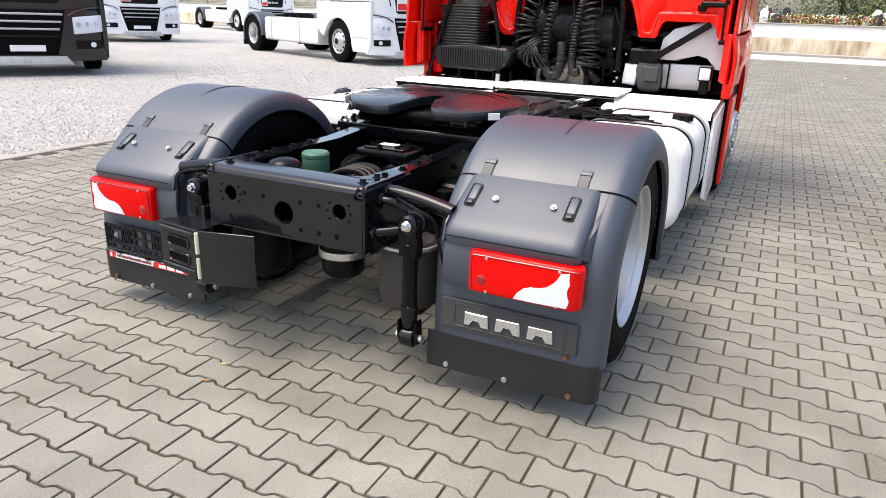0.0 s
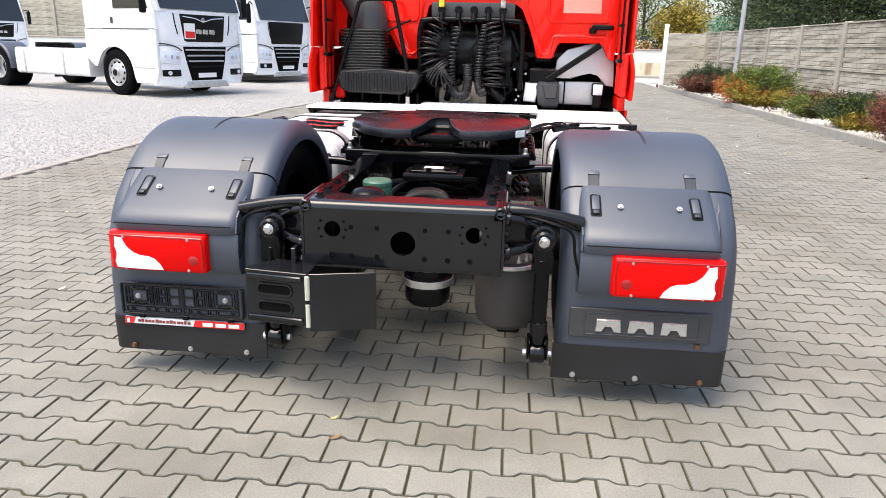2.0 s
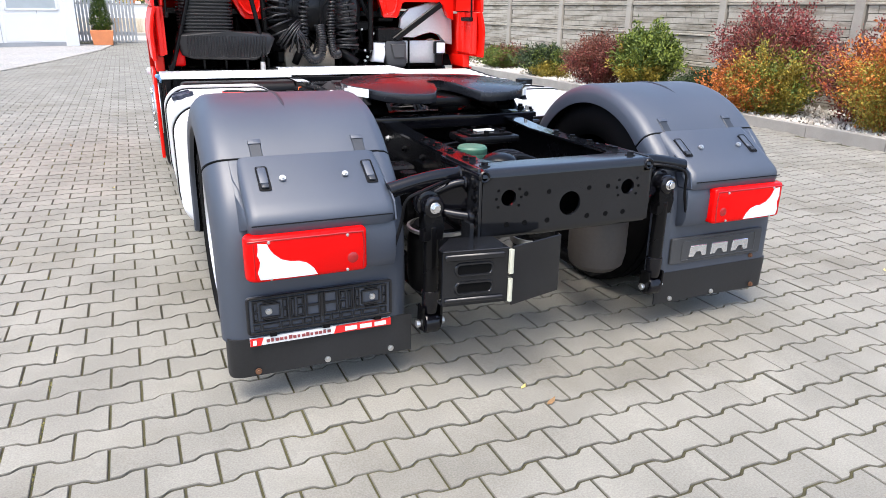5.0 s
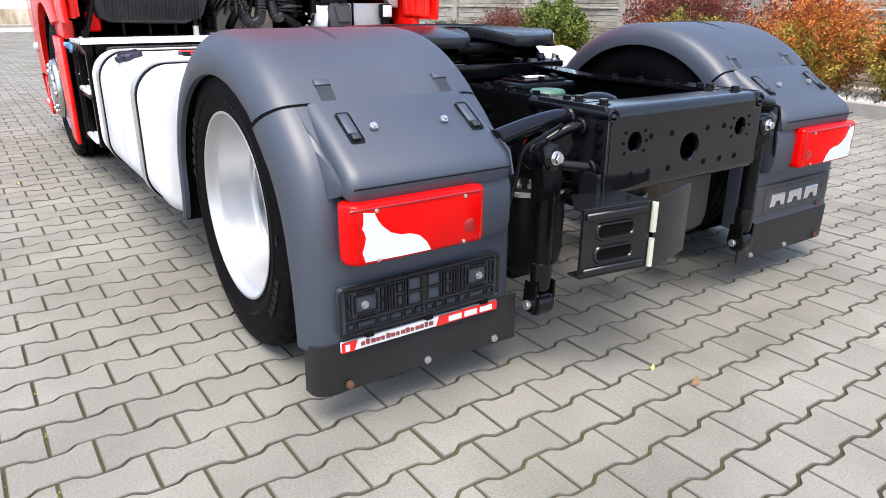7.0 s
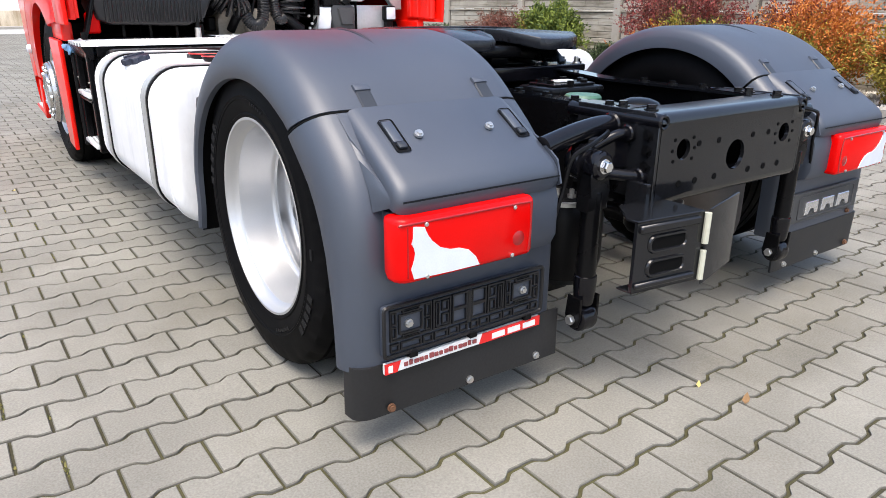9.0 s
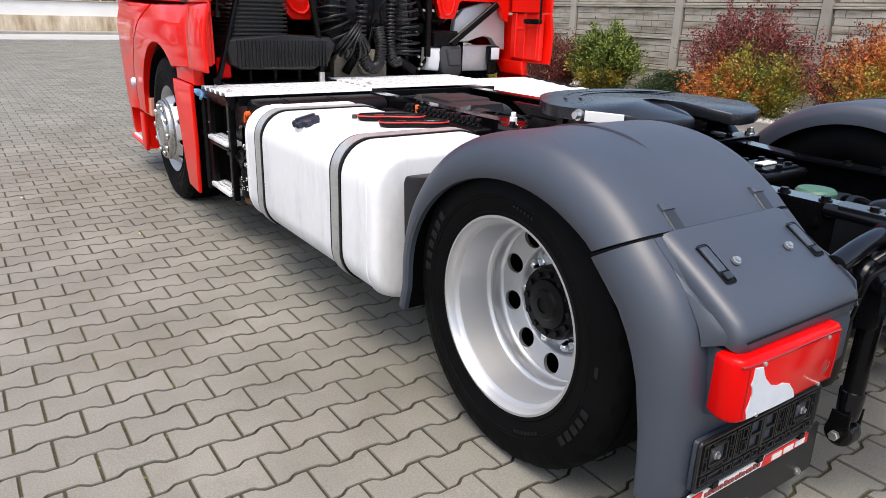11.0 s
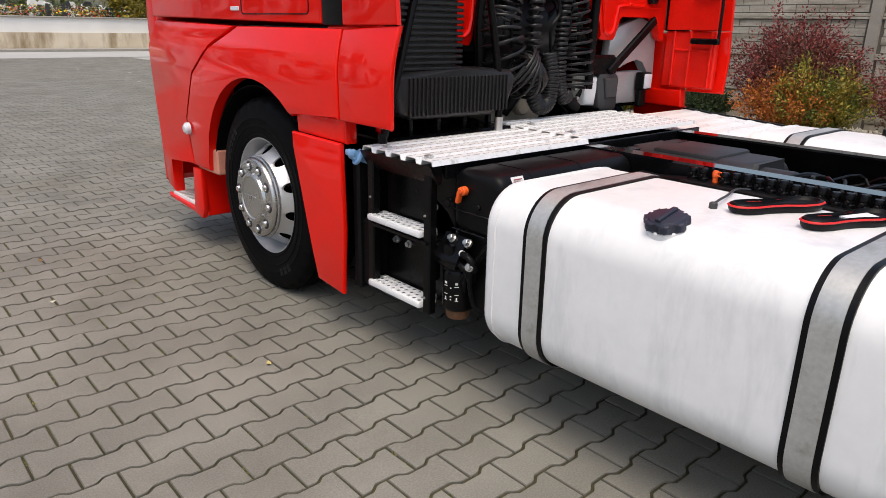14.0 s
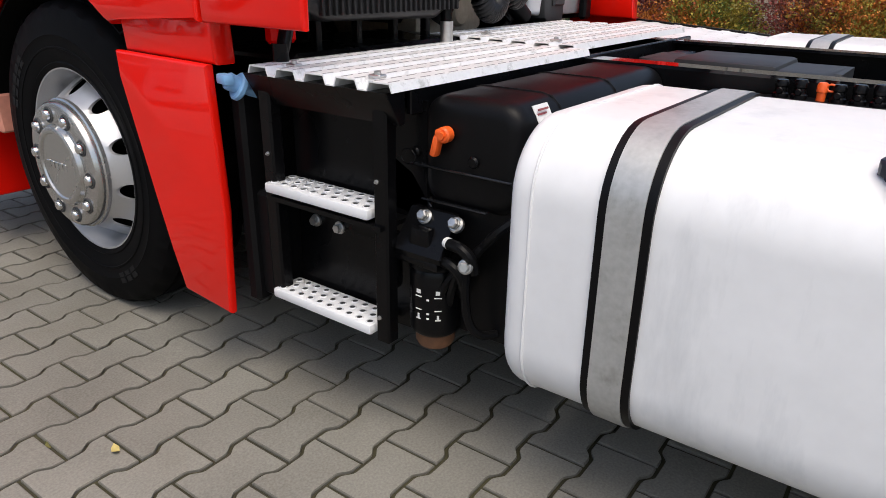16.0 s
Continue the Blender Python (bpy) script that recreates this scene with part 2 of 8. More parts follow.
def box(bm, x0, x1, y0, y1, z0, z1, bev=0.0, seg=2, rot=None):
    r = bmesh.ops.create_cube(bm, size=1.0)
    vs = r["verts"]
    bmesh.ops.scale(bm, vec=(abs(x1 - x0), abs(y1 - y0), abs(z1 - z0)), verts=vs)
    if rot:
        bmesh.ops.rotate(bm, cent=(0, 0, 0), matrix=Euler([radians(a) for a in rot]).to_matrix(), verts=vs)
    bmesh.ops.translate(bm, vec=((x0 + x1) / 2, (y0 + y1) / 2, (z0 + z1) / 2), verts=vs)
    if bev:
        es = list({e for v in vs for e in v.link_edges})
        bmesh.ops.bevel(bm, geom=es, offset=bev, segments=seg, profile=0.5, affect="EDGES")
    return bm


def frame_axes(d):
    d = Vector(d).normalized()
    u = d.cross((0, 0, 1)) if abs(d.z) < 0.95 else d.cross((0, 1, 0))
    u.normalize()
    return d, u, d.cross(u)


def cyl(bm, a, b, r, n=16, r2=None, bev=0.0):
    a, b = Vector(a), Vector(b)
    d, u, v = frame_axes(b - a)
    prof = [(a, r), (b, r if r2 is None else r2)]
    if bev:
        prof = [(a, r - bev), (a + d * bev, r), (b - d * bev, r), (b, r - bev)]
    rings = []
    for p, q in prof:
        rings.append([bm.verts.new(p + (u * math.cos(2 * math.pi * k / n) + v * math.sin(2 * math.pi * k / n)) * q) for k in range(n)])
    for A, B in zip(rings, rings[1:]):
        for k in range(n):
            bm.faces.new((A[k], A[(k + 1) % n], B[(k + 1) % n], B[k]))
    bm.faces.new(rings[0])
    bm.faces.new(rings[-1])
    return bm


def tube(bm, pts, r, n=8, closed=False):
    pts = [Vector(p) for p in pts]
    rings, u = [], None
    m = len(pts)
    for k, p in enumerate(pts):
        if closed:
            d = pts[(k + 1) % m] - pts[k - 1]
        else:
            d = pts[min(k + 1, m - 1)] - pts[max(k - 1, 0)]
        d.normalize()
        if u is None:
            _, u, _ = frame_axes(d)
        u = (u - d * u.dot(d)).normalized()
        v = d.cross(u)
        rr = r[k] if isinstance(r, (list, tuple)) else r
        rings.append([bm.verts.new(p + (u * math.cos(2 * math.pi * q / n) + v * math.sin(2 * math.pi * q / n)) * rr) for q in range(n)])
    for A, B in zip(rings, rings[1:] + (rings[:1] if closed else [])):
        for q in range(n):
            bm.faces.new((A[q], A[(q + 1) % n], B[(q + 1) % n], B[q]))
    if not closed:
        bm.faces.new(rings[0])
        bm.faces.new(rings[-1])
    return bm


def smoothpath(pts, steps=6):
    pts = [Vector(p) for p in pts]
    out = []
    for k in range(len(pts) - 1):
        p0, p1, p2, p3 = pts[max(k - 1, 0)], pts[k], pts[k + 1], pts[min(k + 2, len(pts) - 1)]
        for s in range(steps):
            t = s / steps
            out.append(0.5 * (2 * p1 + (p2 - p0) * t + (2 * p0 - 5 * p1 + 4 * p2 - p3) * t * t + (3 * p1 - p0 - 3 * p2 + p3) * t ** 3))
    return out + [pts[-1]]


def prism(bm, poly, axis, a, b, bev=0.0, seg=2):
    def place(p, h):
        return {"x": (h, p[0], p[1]), "y": (p[0], h, p[1]), "z": (p[0], p[1], h)}[axis]
    A = [bm.verts.new(place(p, a)) for p in poly]
    B = [bm.verts.new(place(p, b)) for p in poly]
    n = len(poly)
    for k in range(n):
        bm.faces.new((A[k], A[(k + 1) % n], B[(k + 1) % n], B[k]))
    f1, f2 = bm.faces.new(A), bm.faces.new(B)
    if bev:
        es = list(set(f1.edges) | set(f2.edges))
        bmesh.ops.bevel(bm, geom=es, offset=bev, segments=seg, profile=0.5, affect="EDGES")
    return bm


def rev(bm, prof, c, axis="x", n=48, closed=False):
    """prof: rows of (radius, place along the axis)."""
    rings = []
    for r, h in prof:
        ring = []
        for k in range(n):
            a = 2 * math.pi * k / n
            p = (r * math.cos(a), r * math.sin(a))
            q = {"x": (h, p[0], p[1]), "y": (p[0], h, p[1]), "z": (p[0], p[1], h)}[axis]
            ring.append(bm.verts.new(Vector(c) + Vector(q)))
            if r < 1e-6:
                break
        rings.append(ring)
    for A, B in zip(rings, rings[1:] + (rings[:1] if closed else [])):
        for k in range(n):
            if len(A) == 1 and len(B) == 1:
                continue
            if len(A) == 1:
                bm.faces.new((A[0], B[(k + 1) % n], B[k]))
            elif len(B) == 1:
                bm.faces.new((A[k], A[(k + 1) % n], B[0]))
            else:
                bm.faces.new((A[k], A[(k + 1) % n], B[(k + 1) % n], B[k]))
    return bm


def rrect(w0, w1, h0, h1, r, n=5):
    out = []
    for cx, cy, a0 in ((w1 - r, h1 - r, 0), (w0 + r, h1 - r, 90), (w0 + r, h0 + r, 180), (w1 - r, h0 + r, 270)):
        for k in range(n + 1):
            a = radians(a0 + 90 * k / n)
            out.append((cx + r * math.cos(a), cy + r * math.sin(a)))
    return out


def bolt(bm, p, d, r=0.009, h=0.010, n=6):
    d = Vector(d).normalized()
    p = Vector(p)
    cyl(bm, p - d * 0.004, p + d * h * 0.3, r * 1.5, 12)
    cyl(bm, p + d * h * 0.3, p + d * h, r, n)
    return bm


def mirror(bm, s):
    if s < 0:
        for v in bm.verts:
            v.co.x = -v.co.x
    return bm

# ---- the ground and the walls ----
bm = BM(); box(bm, -700, 700, -300, 1100, -0.6, -0.03)
setting("ground", bm, ASPHALT, "grey asphalt ground reaching to the horizon", "ground", 0)
bm = BM(); box(bm, -4.5, 5.72, -8, 29.5, -0.028, -0.007)
joints = setting("pavement", bm, JOINT, "grey interlocking concrete paving with mossy sand joints", "pavement", 0)


def strip(path, w0, w1, z0, z1, piece=1.0):
    """Straight kerb stones laid end to end along a path of (x, y)."""
    bm = BM()
    for (xa, ya), (xb, yb) in zip(path, path[1:]):
        d = Vector((xb - xa, yb - ya, 0))
        n = max(1, round(d.length / piece))
        side = Vector((d.y, -d.x, 0)).normalized()
        for k in range(n):
            a = Vector((xa, ya, 0)) + d * ((k + 0.004) / n)
            b = Vector((xa, ya, 0)) + d * ((k + 0.996) / n)
            jit = random.uniform(-0.003, 0.003)
            q = [a + side * w0, b + side * w0, b + side * w1, a + side * w1]
            low = [bm.verts.new((p.x, p.y, z0)) for p in q]
            top = [bm.verts.new((p.x, p.y, z1 + jit)) for p in q]
            fs = [bm.faces.new(top)]
            for i in range(4):
                fs.append(bm.faces.new((low[i], low[(i + 1) % 4], top[(i + 1) % 4], top[i])))
            bmesh.ops.bevel(bm, geom=list(fs[0].edges), offset=0.008, segments=1, affect="EDGES")
    return bm


YARD = [(-4.58, -8), (-4.58, 12.0), (-4.2, 14.3), (-3.4, 17.5), (-2.4, 22.5), (-2.1, 26.5)]
setting("kerb_yard", strip(YARD, -0.12, 0.0, -0.1, 0.015), KERB, "flush grey concrete kerb edging between gravel and paving", "kerb")
setting("kerb_planting", strip([(5.74, -8), (5.80, 10), (5.72, 25.4)], 0.0, 0.10, -0.1, 0.13), KERB, "raised grey concrete kerb of the planting bed", "kerb")

# the gravel yard
bm = BM()
edge = [(x - 0.06, y) for x, y in YARD]
prism(bm, edge + [(-60, 26.5), (-60, -8)], "z", -0.02, 0.006)
setting("gravel_yard", bm, GRAVEL, "loose light grey gravel yard", "gravel", 0)


def stones(name, count, place, size, material, label, category):
    """Many small crushed stones in one mesh."""
    base = np.array([(1, 0, 0), (-1, 0, 0), (0, 1, 0), (0, -1, 0), (0, 0, 1), (0, 0, -0.6)], float)
    tri = np.array([(0, 2, 4), (2, 1, 4), (1, 3, 4), (3, 0, 4), (2, 0, 5), (1, 2, 5), (3, 1, 5), (0, 3, 5)])
    rng = np.random.default_rng(len(name))
    V, F = [], []
    for k in range(count):
        x, y, z = place(rng)
        s = size * rng.uniform(0.5, 1.5) * rng.uniform(0.6, 1.2, 3)
        a = rng.uniform(0, 6.28)
        v = base * s * rng.uniform(0.7, 1.2, (6, 1))
        c, q = math.cos(a), math.sin(a)
        v = np.stack([v[:, 0] * c - v[:, 1] * q, v[:, 0] * q + v[:, 1] * c, v[:, 2]], 1) + (x, y, z + s[2] * 0.4)
        V.append(v); F.append(tri + 6 * k)
    me = bpy.data.meshes.new(name)
    me.from_pydata(np.concatenate(V).tolist(), [], np.concatenate(F).tolist())
    me.materials.append(material)
    return tagged(new(name, me), label, category, kind="stuff")


def on_yard(rng):
    y = rng.uniform(1.5, 17) if rng.random() < 0.8 else rng.uniform(1.5, 26)
    limit = np.interp(y, [p[1] for p in YARD], [p[0] for p in YARD])
    return limit - 0.1 - rng.exponential(3.2), y, 0.004


stones("gravel_stones", 42000, on_yard, 0.0105, STONE, "scattered angular grey crushed stones", "gravel")

# planting bed with white pebbles
bm = BM(); box(bm, 5.83, 7.60, -8, 26.4, -0.05, 0.085)
setting("planting_bed", bm, SOIL, "planting bed of dark soil under white pebbles", "bed", 0)
stones("bed_pebbles", 9000, lambda r: (r.uniform(5.85, 7.5), r.uniform(0, 25.5) if r.random() < .3 else r.uniform(1, 14), 0.084), 0.028, PEBBLE, "white and beige pebbles covering the bed", "pebbles")


def wall_run(name, x, ys, top, label):
    """A precast wall: posts with stacked panels slid between them, along y at x."""
    root = thing(name, (x, ys[0], 0), label, "wall", kind="structure")
    rows = 4
    for y in ys:
        bm = BM(); prism(bm, [(x - 0.075, y - 0.07), (x + 0.075, y - 0.07), (x + 0.075, y + 0.07), (x - 0.075, y + 0.07)], "z", 0, top + 0.012, 0.012, 1)
        part("post", bm, POSTC, root)
    h = (top - 0.02) / rows
    for ya, yb in zip(ys, ys[1:]):
        for k in range(rows):
            bm = BM()
            z0 = 0.02 + k * h
            lim = 0.012
            box(bm, x - 0.025, x + 0.025, ya + 0.07, yb - 0.07, z0, z0 + h - 0.004)
            for f_ in bm.faces:
                f_.material_index = 1
            # framed panel: raised rims with courses of split-face stone between
            for q in range(4):
                zz = z0 + 0.05 + q * (h - 0.09) / 4
                yy = ya + 0.10 - (0.16 if q % 2 else 0)
                while yy < yb - 0.14:
                    w = random.uniform(0.30, 0.34)
                    ye, ys_ = min(yy + w, yb - 0.10), max(yy, ya + 0.10)
                    if ye - ys_ > 0.05:
                        dx = random.uniform(0.008, lim + 0.004)
                        box(bm, x - 0.025 - dx, x - 0.02, ys_ + 0.005, ye - 0.005, zz + 0.005, zz + (h - 0.09) / 4 - 0.005)
                    yy += w
            box(bm, x - 0.055, x - 0.02, ya + 0.07, yb - 0.07, z0 + h - 0.035, z0 + h - 0.005, 0.004, 1)
            box(bm, x - 0.042, x - 0.02, ya + 0.07, yb - 0.07, z0 + 0.002, z0 + 0.04, 0.004, 1)
            part("panel", bm, CONC, root, smooth=0, mats=(MORTAR,))
    return root


wall_run("wall_east", 7.62, [0.05 + 2.45 * k for k in range(-3, 12)], 2.05, "weathered grey precast concrete panel wall with posts")

# return wall and gate post at the exit
root = thing("wall_return", (6.7, 26.9, 0), "plain grey concrete return wall beside the gate", "wall", kind="structure")
for k in range(4):
    bm = BM(); box(bm, 5.95, 7.55, 26.35, 26.45, 0.02 + 0.5 * k, 0.51 + 0.5 * k, 0.01, 1)
    part("panel", bm, CONC, root)
bm = BM(); box(bm, 7.50, 7.62, 26.33, 26.47, 0, 2.1, 0.01, 1); part("post", bm, POSTC, root)
bm = BM(); box(bm, 5.72, 5.86, 25.2, 25.34, 0, 2.3, 0.012, 2)
gp = part("gate_post", bm, PLASTER)
tagged(gp, "white painted steel gate post at the exit", "gate post", kind="structure")

# the wall across the road: plaster above a stained ochre plinth
root = thing("wall_far", (10, 36, 0), "long white plastered wall on a stained ochre plinth across the road", "wall", kind="structure")
bm = BM(); box(bm, -50, 60, 36.0, 36.4, 0, 0.75); part("plinth", bm, OCHRE, root, smooth=0)
bm = BM(); box(bm, -50, 60, 36.06, 36.4, 0.75, 1.35); part("wall", bm, PLASTER, root, smooth=0)
bm = BM(); box(bm, -50, 60, 35.98, 36.46, 1.35, 1.42, 0.02, 1); part("coping", bm, KERB, root)
bm = BM(); box(bm, -50, 60, 29.6, 35.9, -0.03, 0.0); setting("road", bm, ASPHALT, "worn pale grey road outside the gate", "road", 0)
bm = BM(); box(bm, -50, 60, 34.6, 35.99, 0.0, 0.10); setting("pavement_far", bm, KERB, "pale concrete footway along the far wall", "pavement", 0)

# ---- the red tractor unit ----
truck = thing("tractor_unit", (0, 1.04, 0), "red two-axle tractor unit with dark grey fenders, parked on paving", "truck")
AX, AZ, FX, FZ = 1.075, 0.463, 4.69, 0.485     # rear axle y, hub height; front axle y, hub height
GY, GZ = 1.04, 0.475     # middle of the fender arch


def holed_ring(bm, x, r0, r1, rh, hr, n, rot=0.0, depth=0.012, c=(0, 0), k_=20, oval=1.0):
    """A flat ring round the x axis with n round holes."""
    for q in range(n):
        mid = 2 * math.pi * (q + rot) / n
        half = math.pi / n
        hole, back, edge = [], [], []
        for k in range(k_):
            a = 2 * math.pi * k / k_
            ca, sa = math.cos(a), math.sin(a)
            hx, hy = rh + hr * ca * oval, hr * sa
            rr, th = math.hypot(hx, hy), math.atan2(hy, hx) + mid
            hole.append(bm.verts.new((x, c[0] + rr * math.cos(th), c[1] + rr * math.sin(th))))
            back.append(bm.verts.new((x - depth, c[0] + rr * math.cos(th), c[1] + rr * math.sin(th))))
            m = max(abs(ca), abs(sa))
            er = (r0 + r1) / 2 + (r1 - r0) / 2 * ca / m
            th = mid + half * sa / m
            edge.append(bm.verts.new((x, c[0] + er * math.cos(th), c[1] + er * math.sin(th))))
        for k in range(k_):
            k2 = (k + 1) % k_
            bm.faces.new((edge[k], edge[k2], hole[k2], hole[k]))
            bm.faces.new((hole[k], hole[k2], back[k2], back[k]))
    return bm


def tyre_mesh(x0, x1, r, rim, c, n=120, notch=True):
    """A tyre round the x axis between x0 and x1 (x1 is the outer side)."""
    w = x1 - x0
    prof = [(rim - 0.004, x0 + 0.03), (rim + 0.02, x0 + 0.012), (rim + 0.07, x0), (r - 0.07, x0 + 0.002), (r - 0.022, x0 + 0.018), (r - 0.004, x0 + 0.035)]
    for k in range(4):
        g = x0 + w * (0.2 + 0.2 * k)
        prof += [(r, g - 0.007), (r - 0.012, g - 0.005), (r - 0.012, g + 0.005), (r, g + 0.007)]
    prof += [(r - 0.004, x1 - 0.035), (r - 0.016, x1 - 0.020), (r - 0.024, x1 - 0.014), (r - 0.07, x1 - 0.002), (r - 0.095, x1), (r - 0.10, x1 + 0.0025), (r - 0.105, x1), (rim + 0.068, x1 - 0.001), (rim + 0.066, x1 + 0.0015), (rim + 0.062, x1 + 0.0015), (rim + 0.060, x1 - 0.001),
             (rim + 0.05, x1 - 0.002), (rim + 0.022, x1 - 0.010), (rim + 0.018, x1 - 0.007), (rim + 0.004, x1 - 0.012), (rim - 0.004, x1 - 0.03)]
    bm = BM()
    rev(bm, prof, c, "x", n)
    if notch:
        m = len(prof)
        bm.verts.ensure_lookup_table()
        for row in (m - 16, m - 15, 5, 4):
            for k in range(n):
                if k % 4 == 0:
                    v = bm.verts[row * n + k]
                    d = Vector((0, v.co.y - c[1], v.co.z - c[2])).normalized()
                    v.co -= d * 0.008
    return bm


def arc_blocks(bm, x, c, r, a0, widths, h, t=0.003):
    """Raised blocks round the x axis, starting at angle a0 (degrees)."""
    a = radians(a0)
    for w in widths:
        if w > 0:
            da = w / r
            q = [(r - h / 2, a), (r + h / 2, a), (r + h / 2, a + da), (r - h / 2, a + da)]
            lo = [bm.verts.new((x, c[0] + rr * math.cos(b), c[1] + rr * math.sin(b))) for rr, b in q]
            hi = [bm.verts.new((x + t, c[0] + rr * math.cos(b), c[1] + rr * math.sin(b))) for rr, b in q]
            bm.faces.new(hi)
            for k in range(4):
                bm.faces.new((lo[k], lo[(k + 1) % 4], hi[(k + 1) % 4], hi[k]))
        a += abs(w) / r
    return bm


def wheel_root(name, s, c, label):
    e = new(name)
    e.empty_display_size = 0.1
    e.parent = truck
    e.location = Vector(c) - POS[truck]
    POS[e] = Vector(c)
    e["label"] = label
    return e


COVERSTEEL = mat("brushed_stainless_cover", (0.50, 0.50, 0.49), 0.26, metal=0.9, var=0.08, scale=5, fine=90, bump=0.03)


def reliefs(blocks, s, w):
    bm = BM()
    for x, c, r, a0, widths, h in blocks:
        arc_blocks(bm, x, c, r, a0, widths, h)
    tagged(part("sidewall_relief", mirror(bm, s), LETTER, w), kind="stuff")


def rear_wheel(s):
    c = (s * 1.08, AX, AZ)
    w = wheel_root("rear_wheel", s, c, "deep-dished silver twin rear wheel")
    part("tyre", mirror(tyre_mesh(0.935, 1.218, AZ, 0.292, (0, AX, AZ)), s), RUBBER, w, "black road tyre with moulded sidewall relief")
    part("tyre", mirror(tyre_mesh(0.615, 0.895, AZ, 0.292, (0, AX, AZ)), s), RUBBER, w, "inner black twin tyre")
    bm = BM()
    rev(bm, [(0.286, 1.18), (0.3005, 1.188), (0.303, 1.20), (0.300, 1.208), (0.293, 1.208), (0.288, 1.200), (0.284, 1.186), (0.280, 1.176), (0.272, 1.170), (0.270, 1.162), (0.267, 1.115), (0.263, 1.104),
             (0.262, 1.066), (0.258, 1.058), (0.251, 1.054), (0.249, 1.046), (0.253, 1.038), (0.258, 1.030), (0.258, 1.014), (0.253, 1.004), (0.249, 1.0)], (0, AX, AZ), "x", 96)
    part("rim", mirror(bm, s), SILVER, w, "silver painted steel rim")
    bm = BM()
    holed_ring(bm, 1.0, 0.176, 0.249, 0.2130, 0.0335, 10, 0.48, c=(AX, AZ), k_=24)
    bmesh.ops.remove_doubles(bm, verts=bm.verts, dist=0.0008)
    for v in bm.verts:
        r = math.hypot(v.co.y - AX, v.co.z - AZ)
        v.co.x -= 0.16 * (0.249 - r)
    rev(bm, [(0.1765, 0.9884), (0.172, 0.984), (0.168, 0.972), (0.165, 0.962), (0.159, 0.957), (0.10, 0.955)], (0, AX, AZ), "x", 60)
    part("disc", mirror(bm, s), SILVER, w, "silver wheel disc with ten round holes")
    # Added flat black disc puts shade behind the wheel holes.
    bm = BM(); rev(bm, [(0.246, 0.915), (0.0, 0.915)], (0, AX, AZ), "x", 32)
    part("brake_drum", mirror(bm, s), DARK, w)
    for k in range(10):
        a = 2 * math.pi * (k + 0.98) / 10
        y, z = AX + 0.146 * math.cos(a), AZ + 0.146 * math.sin(a)
        bm = BM(); cyl(bm, (0.950, y, z), (0.965, y, z), 0.0225, 20, bev=0.003); cyl(bm, (0.965, y, z), (0.981, y, z), 0.0185, 6, bev=0.002); rev(bm, [(0.0160, 0.980), (0.0155, 0.988), (0.0125, 0.995), (0.007, 0.9995), (0.0, 1.001)], (0, y, z), "x", 18)
        part("wheel_nut", mirror(bm, s), CHROME, w, "domed chrome wheel nut")
    bm = BM()
    rev(bm, [(0.118, 0.956), (0.118, 1.012), (0.111, 1.026), (0.080, 1.026), (0.076, 1.036), (0.052, 1.040), (0.044, 1.048), (0.026, 1.05), (0.024, 1.044), (0.0, 1.044)], (0, AX, AZ), "x", 48)
    part("hub", mirror(bm, s), PLASTIC, w, "black hub with ring of bolts")
    for k in range(12):
        a = 2 * math.pi * k / 12
        y, z = AX + 0.094 * math.cos(a), AZ + 0.094 * math.sin(a)
        bm = BM(); cyl(bm, (1.02, y, z), (1.038, y, z), 0.0105, 6, bev=0.002)
        part("hub_bolt", mirror(bm, s), PLASTIC, w)
    reliefs([(1.2165, (AX, AZ), 0.385, 4, [0.023, -0.0175] * 6, 0.028), (1.2165, (AX, AZ), 0.385, 199, [0.020, -0.015] * 5, 0.026),
             (1.2165, (AX, AZ), 0.345, 236, [0.010, -0.006] * 7, 0.010), (1.2165, (AX, AZ), 0.385, 178, [0.03], 0.012), (1.2165, (AX, AZ), 0.345, 95, [0.009, -0.006] * 6, 0.008)], s, w)


